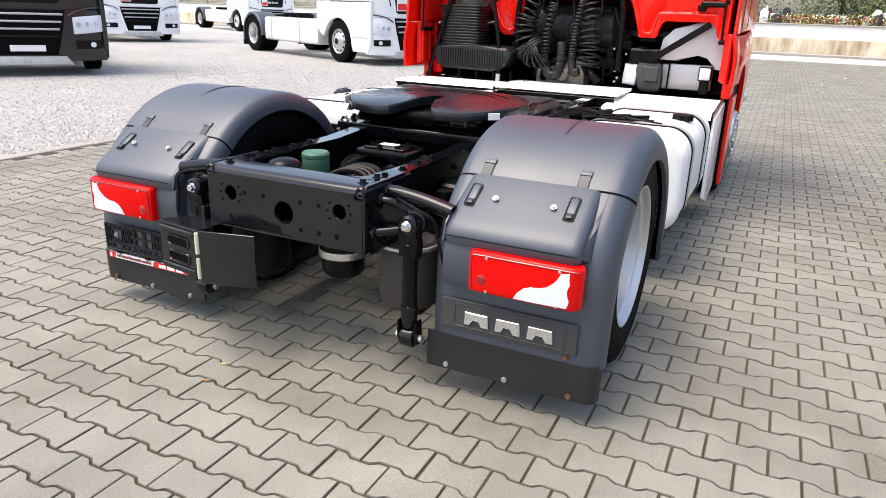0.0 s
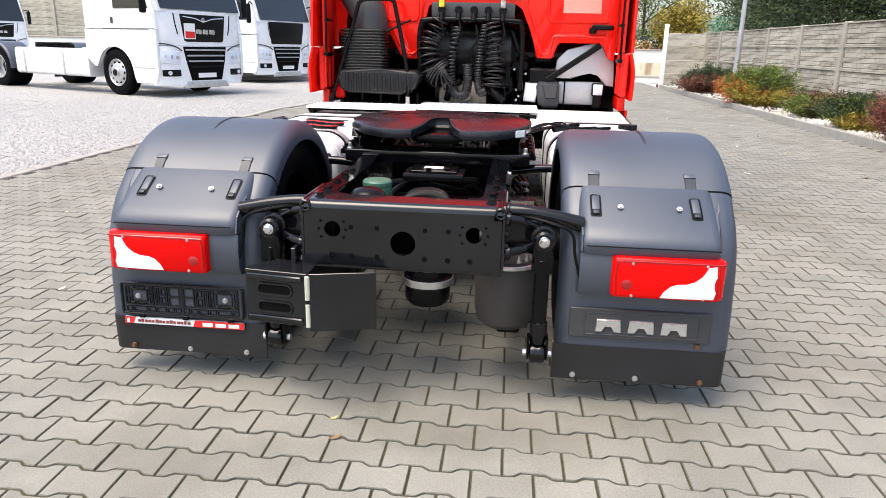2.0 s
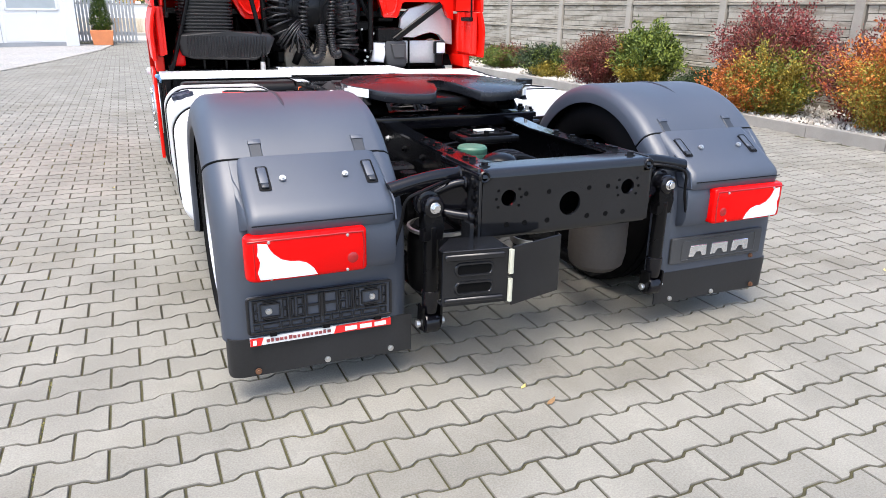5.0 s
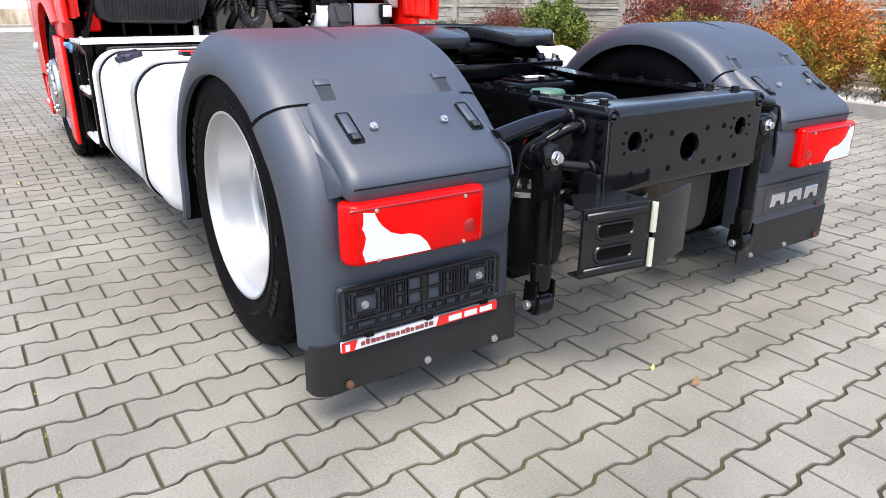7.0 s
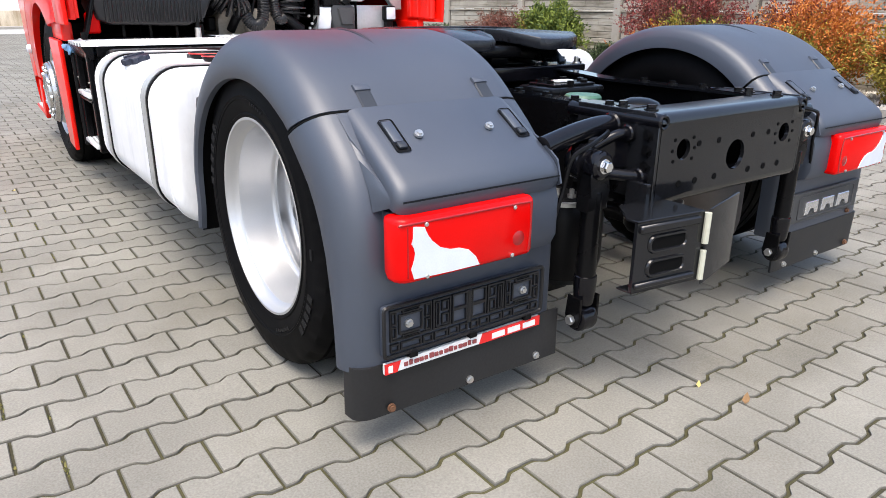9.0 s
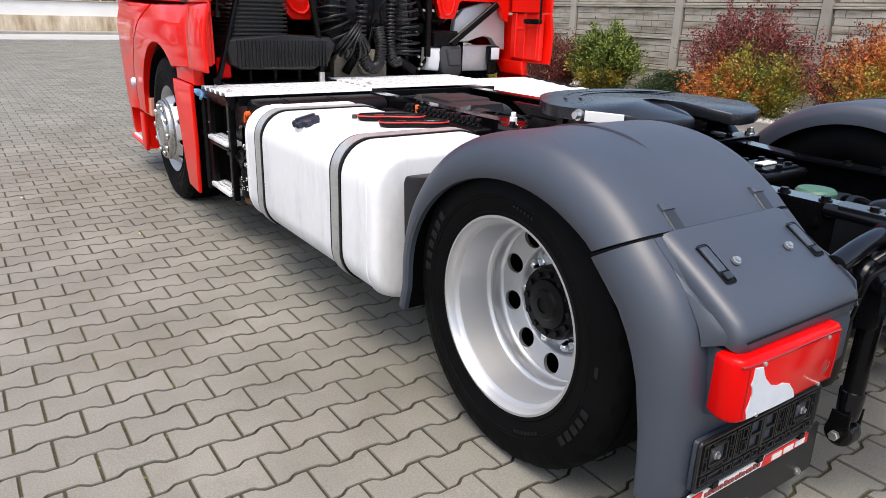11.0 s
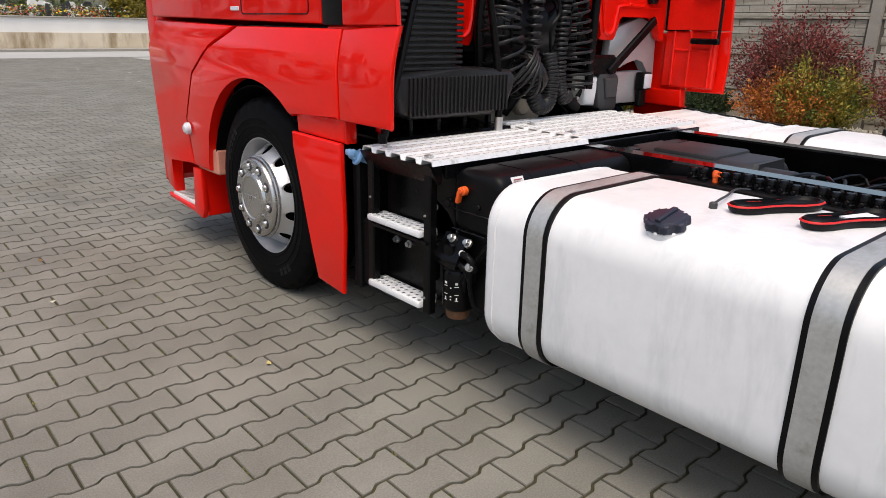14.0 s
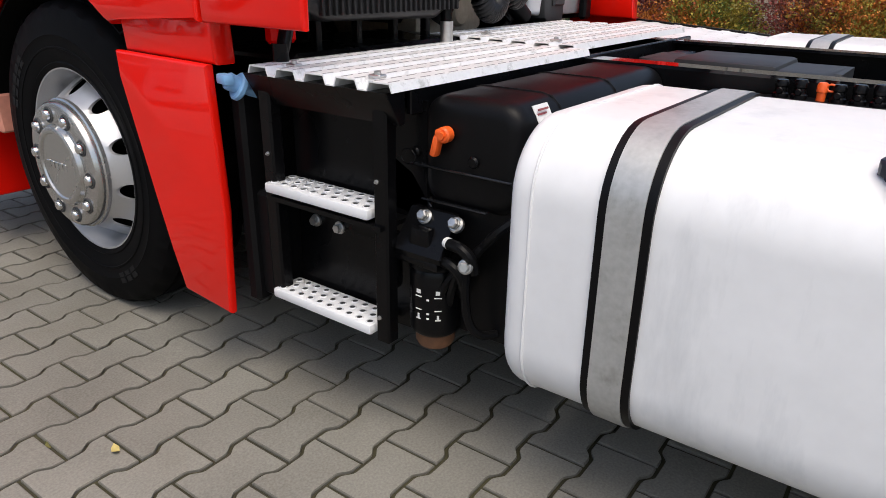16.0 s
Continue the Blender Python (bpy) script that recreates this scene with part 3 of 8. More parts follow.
def front_wheel(s):
    c = (s * 1.12, FX, FZ)
    w = wheel_root("front_wheel", s, c, "silver front wheel with polished hub")
    part("tyre", mirror(tyre_mesh(0.965, 1.272, FZ + 0.008, 0.292, (0, FX, FZ)), s), RUBBER, w, "black front tyre")
    bm = BM()
    rev(bm, [(0.286, 1.225), (0.2985, 1.238), (0.3, 1.25), (0.297, 1.258), (0.290, 1.257), (0.285, 1.245), (0.280, 1.225), (0.272, 1.212), (0.270, 1.19), (0.264, 1.17)], (0, FX, FZ), "x", 96)
    part("rim", mirror(bm, s), SILVER, w, "silver painted steel rim")
    bm = BM()
    holed_ring(bm, 0.0, 0.205, 0.268, 0.2365, 0.0265, 10, 0.45, c=(FX, FZ), k_=24)
    bmesh.ops.remove_doubles(bm, verts=bm.verts, dist=0.0008)
    for v in bm.verts:
        r = math.hypot(v.co.y - FX, v.co.z - FZ)
        v.co.x += 1.18 + (0.268 - r) / 0.063 * 0.098
    rev(bm, [(0.205, 1.278), (0.20, 1.286), (0.15, 1.286)], (0, FX, FZ), "x", 60)
    part("disc", mirror(bm, s), SILVER, w, "silver wheel disc with round holes")
    # Another added black disc, for the shade behind the front wheel's holes.
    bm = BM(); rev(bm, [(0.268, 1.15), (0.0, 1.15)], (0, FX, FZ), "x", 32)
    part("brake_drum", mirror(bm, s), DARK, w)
    bm = BM()
    rev(bm, [(0.206, 1.280), (0.207, 1.292), (0.202, 1.296), (0.201, 1.302), (0.200, 1.310), (0.194, 1.318), (0.184, 1.321), (0.130, 1.321), (0.127, 1.325), (0.124, 1.334), (0.116, 1.338), (0.106, 1.337), (0.102, 1.332), (0.0, 1.332)], (0, FX, FZ), "x", 72)
    cap = part("hub_cover", mirror(bm, s), COVERSTEEL, w, "polished steel wheel nut cover")
    for k in range(10):
        a = 2 * math.pi * (k + 0.2) / 10
        y, z = FX + 0.160 * math.cos(a), FZ + 0.160 * math.sin(a)
        bm = BM(); rev(bm, [(0.0255, 1.3215), (0.0250, 1.3235), (0.0205, 1.3245), (0.0190, 1.3225)], (0, y, z), "x", 18)
        part("nut_recess", mirror(bm, s), GREY, cap)
        bm = BM(); rev(bm, [(0.0175, 1.319), (0.0172, 1.328), (0.0145, 1.335), (0.008, 1.338), (0.0, 1.3385)], (0, y, z), "x", 16)
        part("wheel_nut", mirror(bm, s), CHROME, cap, "bright domed wheel nut")
    bm = BM()
    for k in range(5):
        box(bm, 1.331, 1.3355, FX + 0.055 - 0.025 * k, FX + 0.072 - 0.025 * k, FZ - 0.012, FZ + 0.012, 0.002, 1)
    tagged(part("emblem_relief", mirror(bm, s), COVERSTEEL, cap), kind="stuff")
    reliefs([(1.2705, (FX, FZ), 0.395, 232, [0.03, -0.014] * 3, 0.036), (1.2705, (FX, FZ), 0.395, 20, [0.03, -0.014] * 5, 0.036)], s, w)


for s in (1, -1):
    rear_wheel(s)
    front_wheel(s)
bm = BM(); cyl(bm, (-0.95, AX, AZ), (0.95, AX, AZ), 0.075, 20); rev(bm, [(0.0, -0.2), (0.12, -0.17), (0.19, -0.08), (0.2, 0), (0.17, 0.1), (0.1, 0.2), (0, 0.24)], (0.02, AX, AZ), "y", 28)
part("rear_axle", bm, SATIN, truck)
bm = BM(); cyl(bm, (-1.0, FX, FZ - 0.02), (1.0, FX, FZ - 0.02), 0.06, 16)
part("front_axle", bm, SATIN, truck)


# ---- rear fenders ----
def sweep(bm, path, section, thick=0.006, deep=None, slant=None):
    """section: rows of (x, depth below the outer surface); path: rows of (y, z) from the rear to the front; deep: how far the outer flange hangs at each row; slant: how far it leans forward there."""
    rows = []
    n = len(path)
    for k, (y, z) in enumerate(path):
        ya, za = path[max(k - 1, 0)]
        yb, zb = path[min(k + 1, n - 1)]
        l = math.hypot(yb - ya, zb - za)
        ny, nz = -(zb - za) / l, (yb - ya) / l
        q = deep[k] if deep else 1.0
        g = slant[k] if slant else 0.0
        rows.append([bm.verts.new((x, y + (ny - g * nz) * d * q, z + (nz + g * ny) * d * q) if x > 1.0 else (x, y + ny * d, z + nz * d)) for x, d in section])
    fs = []
    for A, B in zip(rows, rows[1:]):
        for k in range(len(section) - 1):
            fs.append(bm.faces.new((A[k], A[k + 1], B[k + 1], B[k])))
    bmesh.ops.recalc_face_normals(bm, faces=fs)
    if thick:
        bmesh.ops.solidify(bm, geom=fs, thickness=thick)
    return bm


def arch(a):
    a = radians(a)
    return GY + 0.578 * math.cos(a), GZ + 0.528 * math.sin(a)


SEC = [(1.226, -0.102), (1.243, -0.100), (1.250, -0.088), (1.249, -0.068), (1.243, -0.048), (1.233, -0.031), (1.219, -0.017), (1.203, -0.007), (1.184, -0.002), (1.150, 0.0), (1.0, 0.0), (0.8, 0.0),
       (0.64, -0.001), (0.61, -0.008), (0.592, -0.024), (0.585, -0.05), (0.585, -0.09)]


def fender(s):
    ang = [136.9, 133, 129] + list(range(125, -1, -4))
    path = [arch(a) for a in ang] + [(1.619, 0.40), (1.628, 0.36), (1.636, 0.315)]
    deep = [0.74 + 0.52 * max(0.0, math.sin(radians(min(a, 180 - a) if a > 90 else a) * (0.62 if a > 90 else 1.0) + (0.55 if a > 90 else 0.0))) ** 1.3 for a in ang] + [0.72, 0.70, 0.66]
    bm = BM(); sweep(bm, path, SEC, 0.006, deep, [0.34, 0.30, 0.22, 0.12, 0.05] + [0.0] * (len(path) - 5))
    f = part("fender", mirror(bm, s), FENDER, truck, "dark grey textured plastic wheel arch cover")
    # raised swage that runs over the top, crease shade put into its colour
    bm = BM()
    seam = [arch(a) for a in range(118, 14, -4)]
    sweep(bm, [(y, z + 0.004 - 0.010 * max(0.0, 1.0 - k / 4) - 0.006 * max(0.0, (k - 21) / 4)) for k, (y, z) in enumerate(seam)], [(0.939, -0.010), (0.933, -0.001), (0.927, 0.001), (0.921, -0.001), (0.917, -0.010)], 0)
    part("swage", mirror(bm, s), LATCH, f)
    # front bracket plate inside the arch, seen over the tank
    bm = BM(); prism(bm, [(1.61, 0.36), (1.662, 0.40), (1.678, 0.735), (1.664, 0.76), (1.50, 0.790), (1.53, 0.70)], "x", 0.62, 1.19, 0.012, 2)
    part("front_bracket", mirror(bm, s), PLASTIC, f, "black plastic bracket ahead of the wheel arch")
    # rear section
    low = [(0.432, 0.232), (0.432, 0.32), (0.432, 0.40), (0.435, 0.52), (0.445, 0.60), (0.468, 0.672), (0.510, 0.738), (0.562, 0.788), (0.588, 0.8105), (0.6125, 0.8308)]
    ldeep = [0.84, 0.88, 0.96, 1.16, 1.30, 1.38, 1.36, 1.31, 1.28, 1.25]
    bm = BM(); sweep(bm, low, SEC, 0.006, ldeep, [0.0] * 5 + [0.05, 0.14, 0.25, 0.30, 0.34])
    r = part("rear_section", mirror(bm, s), FENDER, truck, "dark grey plastic rear fender section")
    # black strip that puts the shaded gap between the two sections into colour
    bm = BM(); sweep(bm, [(0.6120, 0.8310), (0.6152, 0.8338)], [(x, d + (0.0064 if 0.64 < x < 1.15 else 0.0009)) for x, d in SEC[1:-1]], 0.003, (1.25, 1.25), (0.34, 0.34))
    part("joint_seal", mirror(bm, s), DARK, r, "thin black strip painted as the shaded gap between the fender sections")
    # cover above the lamp: a hollow lid with flat sides
    cover = [(0.376, 0.630), (0.370, 0.646), (0.3685, 0.662), (0.374, 0.682), (0.391, 0.703), (0.424, 0.726), (0.49, 0.770), (0.545, 0.803), (0.585, 0.827), (0.609, 0.8395)]
    csec = [(1.1490, -0.036), (1.1475, -0.022), (1.1415, -0.011), (1.130, -0.004), (1.112, 0.0), (0.9, 0.0), (0.685, 0.0), (0.662, -0.007), (0.649, -0.022), (0.645, -0.040)]
    bm = BM(); sweep(bm, cover, csec, 0)
    prism(bm, [(0.372, 0.640), (0.382, 0.634), (0.45, 0.634), (0.50, 0.76), (0.44, 0.735), (0.39, 0.70)], "x", 0.650, 0.656)
    foot = [(0.452, 0.626), (0.454, 0.640), (0.459, 0.655), (0.470, 0.676), (0.487, 0.702), (0.512, 0.738), (0.548, 0.775), (0.580, 0.803), (0.600, 0.820), (0.612, 0.8305)]
    edge_ = []
    for k, (y, z) in enumerate(cover):
        (ya, za), (yb, zb) = cover[max(k - 1, 0)], cover[min(k + 1, len(cover) - 1)]
        l = math.hypot(yb - ya, zb - za)
        edge_.append((y + (zb - za) / l * 0.036, z - (yb - ya) / l * 0.036))
    rows = [[bm.verts.new(Vector((1.1490, *e)).lerp(Vector((1.168, *g)), q / 4)) for q in range(5)] for e, g in zip(edge_, foot)]
    for A, B in zip(rows, rows[1:]):
        for q in range(4):
            bm.faces.new((A[q], A[q + 1], B[q + 1], B[q]))
    cv = part("lamp_cover", mirror(bm, s), FENDER, r, "dark grey plastic cover over the tail lamp")
    # Proud black strip: the shade of a groove, put into colour.
    bm = BM(); sweep(bm, [(0.3665, 0.6610), (0.3680, 0.6650)], [(1.140, 0.0022), (0.668, 0.0022)], 0.002)
    part("groove", mirror(bm, s), PLASTIC, cv)
    # body beside and behind the lamp
    bm = BM()
    prism(bm, [(0.390, 0.632), (0.379, 0.60), (0.379, 0.50), (0.396, 0.468), (0.445, 0.452), (0.46, 0.632)], "x", 0.648, 1.145, 0.012, 2)
    part("lamp_body", mirror(bm, s), FENDER, r)
    # hinge latches
    for x in (0.705, 1.072):
        def lay(bm, y0, z0, cy, cz, bend=0.0):
            for v in bm.verts:
                y, z = v.co.y, v.co.z
                v.co.y, v.co.z = y0 + z * cy + y * cz, z0 + z * cz - y * cy - z * z * bend
            return mirror(bm, s)
        bm = BM()
        tube(bm, [(px, -0.002, pz) for px, pz in rrect(x - 0.019, x + 0.019, -0.062, 0.048, 0.008, 4)], 0.0014, 6, True)
        box(bm, x - 0.019, x + 0.019, -0.0012, 0.004, -0.060, 0.046, 0.001, 1)
        lt = part("latch", lay(bm, 0.515, 0.7865, 0.84, 0.545), PLASTIC, r, "black slot with a latch lever")
        bm = BM()
        box(bm, x - 0.0145, x + 0.0145, -0.0050, 0.002, -0.030, 0.042, 0.004, 2)
        part("lever", lay(bm, 0.515, 0.7865, 0.84, 0.545), FENDER, lt, "dark grey lever")
        bm = BM()
        box(bm, x - 0.012, x + 0.012, -0.0095, -0.001, -0.054, -0.034, 0.004, 2)
        part("button", lay(bm, 0.515, 0.7865, 0.84, 0.545), LATCH, lt)
        bm = BM()
        box(bm, x - 0.021, x + 0.021, -0.0065, 0.004, -0.036, 0.028, 0.003, 1)
        strap_ = part("latch_strap", lay(bm, 0.6425, 0.856, 0.75, 0.66, 2.0), LATCH, f, "dark grey plastic hinge strap")
        bm = BM()
        prism(bm, [(x - 0.022, 0.020), (x + 0.022, 0.020), (x + 0.022, 0.044), (x - 0.022, 0.044)], "y", -0.0105, 0.006, 0.004, 2)
        part("strap_cap", lay(bm, 0.6425, 0.856, 0.75, 0.66, 2.0), FENDER, strap_)
    for x in (0.795, 1.01):
        bm = BM(); bolt(bm, (x, 0.499, 0.784), (0, -0.56, 0.83), 0.0075, 0.008)
        part("screw", mirror(bm, s), STEEL, cv, "zinc screw")
    # tail lamp
    bm = BM()
    prism(bm, [(0.766, 0.42), (0.766, 0.358), (0.770, 0.350), (0.780, 0.344), (1.130, 0.344), (1.148, 0.348), (1.160, 0.357), (1.168, 0.371), (1.170, 0.390), (1.158, 0.42)], "z", 0.478, 0.632, 0.015, 3)
    lamp = part("tail_lamp", mirror(bm, s), LAMPRED, truck, "red tail lamp with a clear reversing lens")
    bm = BM(); tube(bm, smoothpath([(0.784, 0.3445, 0.490), (0.779, 0.3445, 0.55), (0.782, 0.3445, 0.610), (0.80, 0.3440, 0.6185), (0.95, 0.3438, 0.6195), (1.135, 0.3460, 0.6195), (1.158, 0.356, 0.6165)], 4), 0.0030, 6)
    part("lens_rim", mirror(bm, s), LAMPDARK, lamp)
    bm = BM()
    tube(bm, [(1.141, 0.3462, 0.494), (1.141, 0.3462, 0.612)], 0.0018, 5)
    part("lens_rib", mirror(bm, s), LAMPDARK, lamp)
    bm = BM()
    prism(bm, [(1.129, 0.614), (1.099, 0.609), (1.091, 0.590), (1.081, 0.574), (1.057, 0.553), (1.029, 0.543), (1.001, 0.541), (0.975, 0.532), (0.952, 0.510), (0.940, 0.487), (1.020, 0.488), (1.127, 0.490),
               (1.134, 0.515), (1.127, 0.535), (1.124, 0.551), (1.127, 0.564), (1.133, 0.574), (1.129, 0.588)], "y", 0.3412, 0.350, 0.001, 1)
    part("clear_lens", mirror(bm, s), LAMPWHITE, lamp, "clear white reversing lens")
    bm = BM(); rev(bm, [(0.0, 0.3405), (0.014, 0.3415), (0.023, 0.346)], (0.818, 0, 0.530), "y", 24)
    part("reflector", mirror(bm, s), LAMPDARK, lamp)
    for x, z in ((0.835, 0.612), (1.094, 0.6145), (0.838, 0.490), (1.092, 0.4905)):
        bm = BM(); cyl(bm, (x, 0.346, z), (x, 0.3392, z), 0.0052, 10, bev=0.001)
        part("screw", mirror(bm, s), STEEL, lamp)
    # mud flap, bent round towards the wheel at its outer edge
    bm = BM()
    cols = [0.576 + 0.614 * k / 14 for k in range(15)] + [1.200, 1.211, 1.222, 1.231, 1.237, 1.240]
    bend = [0.0] * 15 + [0.001, 0.003, 0.008, 0.016, 0.028, 0.060]
    grid = [[bm.verts.new((x, 0.429 + b - 0.008 * math.sin((x - 0.5) * 5.0) * (0.25 - z) / 0.15, z)) for z in (0.104 + 0.003 * math.sin(x * 9), 0.15, 0.20, 0.246)] for x, b in zip(cols, bend)]
    fs = [bm.faces.new((A[q], A[q + 1], B[q + 1], B[q])) for A, B in zip(grid, grid[1:]) for q in range(3)]
    bmesh.ops.recalc_face_normals(bm, faces=fs)
    bmesh.ops.solidify(bm, geom=fs, thickness=0.008)
    fl = part("mud_flap", mirror(bm, s), FLAP, truck, "black rubber mud flap")
    for x in (0.66, 0.90, 1.145):
        bm = BM(); bolt(bm, (x, 0.421, 0.122), (0, -1, 0), 0.0075, 0.008)
        part("bolt", mirror(bm, s), RUST if x > 1 else STEEL, fl)
    # shaded inside of the arch, put in as a black sheet
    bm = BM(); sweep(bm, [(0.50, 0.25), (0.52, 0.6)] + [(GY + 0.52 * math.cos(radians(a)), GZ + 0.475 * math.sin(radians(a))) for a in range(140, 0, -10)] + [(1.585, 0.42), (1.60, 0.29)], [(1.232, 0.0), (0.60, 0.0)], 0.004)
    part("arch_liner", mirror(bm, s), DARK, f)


fender(1)
fender(-1)

# plate holder, sticker and badge plate
bm = BM()
prism(bm, rrect(-1.170, -0.660, 0.268, 0.402, 0.008, 3), "y", 0.416, 0.430, 0.002, 1)
ph = part("number_plate_holder", bm, FENDER, truck, "empty black plastic number plate holder")


def lattice_loop(bm, u0, u1, v0, v1, w=0.0045, d=0.4085):
    """A raised rectangular loop of ribs; u and v run from 0 to 1 across the holder."""
    x0, x1, z0, z1 = -1.162 + 0.494 * u0, -1.162 + 0.494 * u1, 0.276 + 0.118 * v0, 0.276 + 0.118 * v1
    for q in ((x0, x1, z0, z0 + w), (x0, x1, z1 - w, z1), (x0, x0 + w, z0 + w, z1 - w), (x1 - w, x1, z0 + w, z1 - w)):
        box(bm, q[0], q[1], d, 0.4165, q[2], q[3])


bm = BM()
tube(bm, [(x, 0.412, z) for x, z in rrect(-1.168, -0.662, 0.270, 0.400, 0.008, 3)], 0.0055, 6, True)
for m_ in (0, 1):
    def U(a, b):
        return (1 - b, 1 - a) if m_ else (a, b)
    lattice_loop(bm, *U(0.02, 0.26), 0.28, 0.97)
    lattice_loop(bm, *U(0.07, 0.21), 0.40, 0.84)
    for v0, v1 in ((0.30, 0.38), (0.86, 0.95)):
        lattice_loop(bm, *U(0.09, 0.19), v0, v1, 0.003)
    for a, b in ((0.025, 0.055), (0.225, 0.255)):
        lattice_loop(bm, *U(a, b), 0.34, 0.60, 0.003); lattice_loop(bm, *U(a, b), 0.64, 0.92, 0.003)
    lattice_loop(bm, *U(0.27, 0.38), 0.28, 0.97)
    for a, b, v0, v1 in ((0.285, 0.31, 0.34, 0.90), (0.325, 0.365, 0.34, 0.60), (0.325, 0.365, 0.66, 0.90)):
        lattice_loop(bm, *U(a, b), v0, v1, 0.003)
    lattice_loop(bm, *U(0.39, 0.485), 0.28, 0.62, 0.004); lattice_loop(bm, *U(0.39, 0.485), 0.62, 0.97, 0.004)
    for a, b in ((0.02, 0.07), (0.08, 0.20), (0.21, 0.27), (0.28, 0.36), (0.37, 0.43), (0.44, 0.49)):
        lattice_loop(bm, *U(a, b), 0.04, 0.22, 0.0035)
x0 = -1.162 + 0.494 * 0.485
box(bm, x0, x0 + 0.494 * 0.03, 0.407, 0.4165, 0.300, 0.392, 0.003, 1)
tagged(part("lattice", bm, HOSE, ph, "black moulded rib lattice"), kind="stuff")
for x in (-1.098, -0.732):
    bm = BM(); bolt(bm, (x, 0.412, 0.347), (0, -1, 0), 0.0075, 0.009)
    part("screw", bm, STEEL, ph, "zinc screw")
for x in (-1.10, -0.915, -0.725):
    bm = BM(); box(bm, x, x + 0.024, 0.404, 0.420, 0.254, 0.272, 0.002, 1)
    part("clip", bm, PLASTIC, ph)
bm = BM(); box(bm, -1.167, -0.662, 0.415, 0.424, 0.224, 0.252)
st = part("sticker_strip", bm, PAPER, truck, "white and red advertising strip with worn print", 0)
bm = BM()
prism(bm, [(-0.876, 0.224), (-0.662, 0.224), (-0.662, 0.252), (-0.866, 0.252)], "y", 0.4125, 0.4155)
part("red_field", bm, STICKRED, st, smooth=0)
bm = BM(); prism(bm, [(-1.167, 0.224), (-1.132, 0.224), (-1.122, 0.252), (-1.167, 0.252)], "y", 0.4125, 0.4155)
part("red_field", bm, STICKRED, st, smooth=0)
bm = BM()
for k in range(15):
    box(bm, -1.112 + k * 0.0152, -1.112 + k * 0.0152 + (0.011, 0.009, 0.012)[k % 3], 0.4115, 0.4155, 0.2325, 0.2425 + (0.003 if k % 4 == 1 else 0.0))
tagged(part("print_bar", bm, INK, st, smooth=0), kind="stuff")
bm = BM()
box(bm, -1.158, -1.146, 0.4105, 0.4155, 0.228, 0.246)
for x in (-0.835, -0.780, -0.725):
    box(bm, x, x + 0.044, 0.4105, 0.4155, 0.229, 0.245)
tagged(part("print_bar", bm, PAPER, st, smooth=0), kind="stuff")
bm = BM(); prism(bm, rrect(0.632, 1.158, 0.284, 0.404, 0.008, 2), "y", 0.419, 0.434, 0.003, 1)
bp_ = part("badge_plate", bm, GREY, truck, "grey plastic badge plate")
bm = BM(); tube(bm, [(x, 0.419, z) for x, z in rrect(0.690, 1.115, 0.298, 0.388, 0.01, 3)], 0.0035, 5, True)
part("raised_rim", bm, GREY, bp_)
for x0 in (0.730, 0.853, 0.975):
    bm = BM()
    prism(bm, [(x0, 0.312), (x0 + 0.026, 0.312), (x0 + 0.034, 0.338), (x0 + 0.062, 0.338), (x0 + 0.070, 0.312), (x0 + 0.098, 0.312), (x0 + 0.094, 0.364), (x0 + 0.004, 0.364)], "y", 0.410, 0.422, 0.003, 1)
    part("silver_block", bm, BADGE, bp_)
bm = BM(); bolt(bm, (1.12, 0.428, 0.268), (0, -1, 0), 0.007, 0.008)
part("rivet", bm, RUST, bp_)

# ---- chassis ----
def rail(s):
    flange = BM()
    def top(y):
        return 0.80 + 0.045 * min(1, max(0, (y - 1.1) / 0.7))
    def out(y):
        return 0.052 * min(1, max(0, (y - 1.25) / 0.7))
    n = 16
    web = BM()
    for w0, w1, h0, h1 in ((0.352, 0.362, -0.261, -0.009), (0.282, 0.362, -0.009, 0.0), (0.282, 0.362, -0.27, -0.261)):
        bm = web if h1 - h0 > 0.1 else flange
        rows = []
        for k in range(n + 1):
            y = 0.36 + (4.3 - 0.36) * k / n
            t = top(y)
            rows.append([bm.verts.new(p) for p in ((w0 + out(y), y, t + h0), (w1 + out(y), y, t + h0), (w1 + out(y), y, t + h1), (w0 + out(y), y, t + h1))])
        for A, B in zip(rows, rows[1:]):
            for q in range(4):
                bm.faces.new((A[q], A[(q + 1) % 4], B[(q + 1) % 4], B[q]))
        bm.faces.new(rows[0]); bm.faces.new(rows[-1])
    r = part("frame_rail", mirror(flange, s), RAILGLOSS, truck, "glossy black steel frame rail", 30)
    part("web", mirror(web, s), SATIN, r, "satin black upright web", 30)
    for k in range(26):
        y = 0.55 + k * 0.105
        bm = BM(); bolt(bm, (0.364 + out(y), y, top(y) - (0.06 if k % 2 else 0.19)), (1, 0, 0), 0.010, 0.014)
        part("bolt", mirror(bm, s), STEEL if k % 5 == 2 else SATIN, r)
    for y in (0.52, 0.66, 0.79, 0.92):
        bm = BM(); bolt(bm, (0.325, y, 0.80), (0, 0, 1), 0.013, 0.014)
        part("bolt", mirror(bm, s), SATIN, r)


rail(1)
rail(-1)
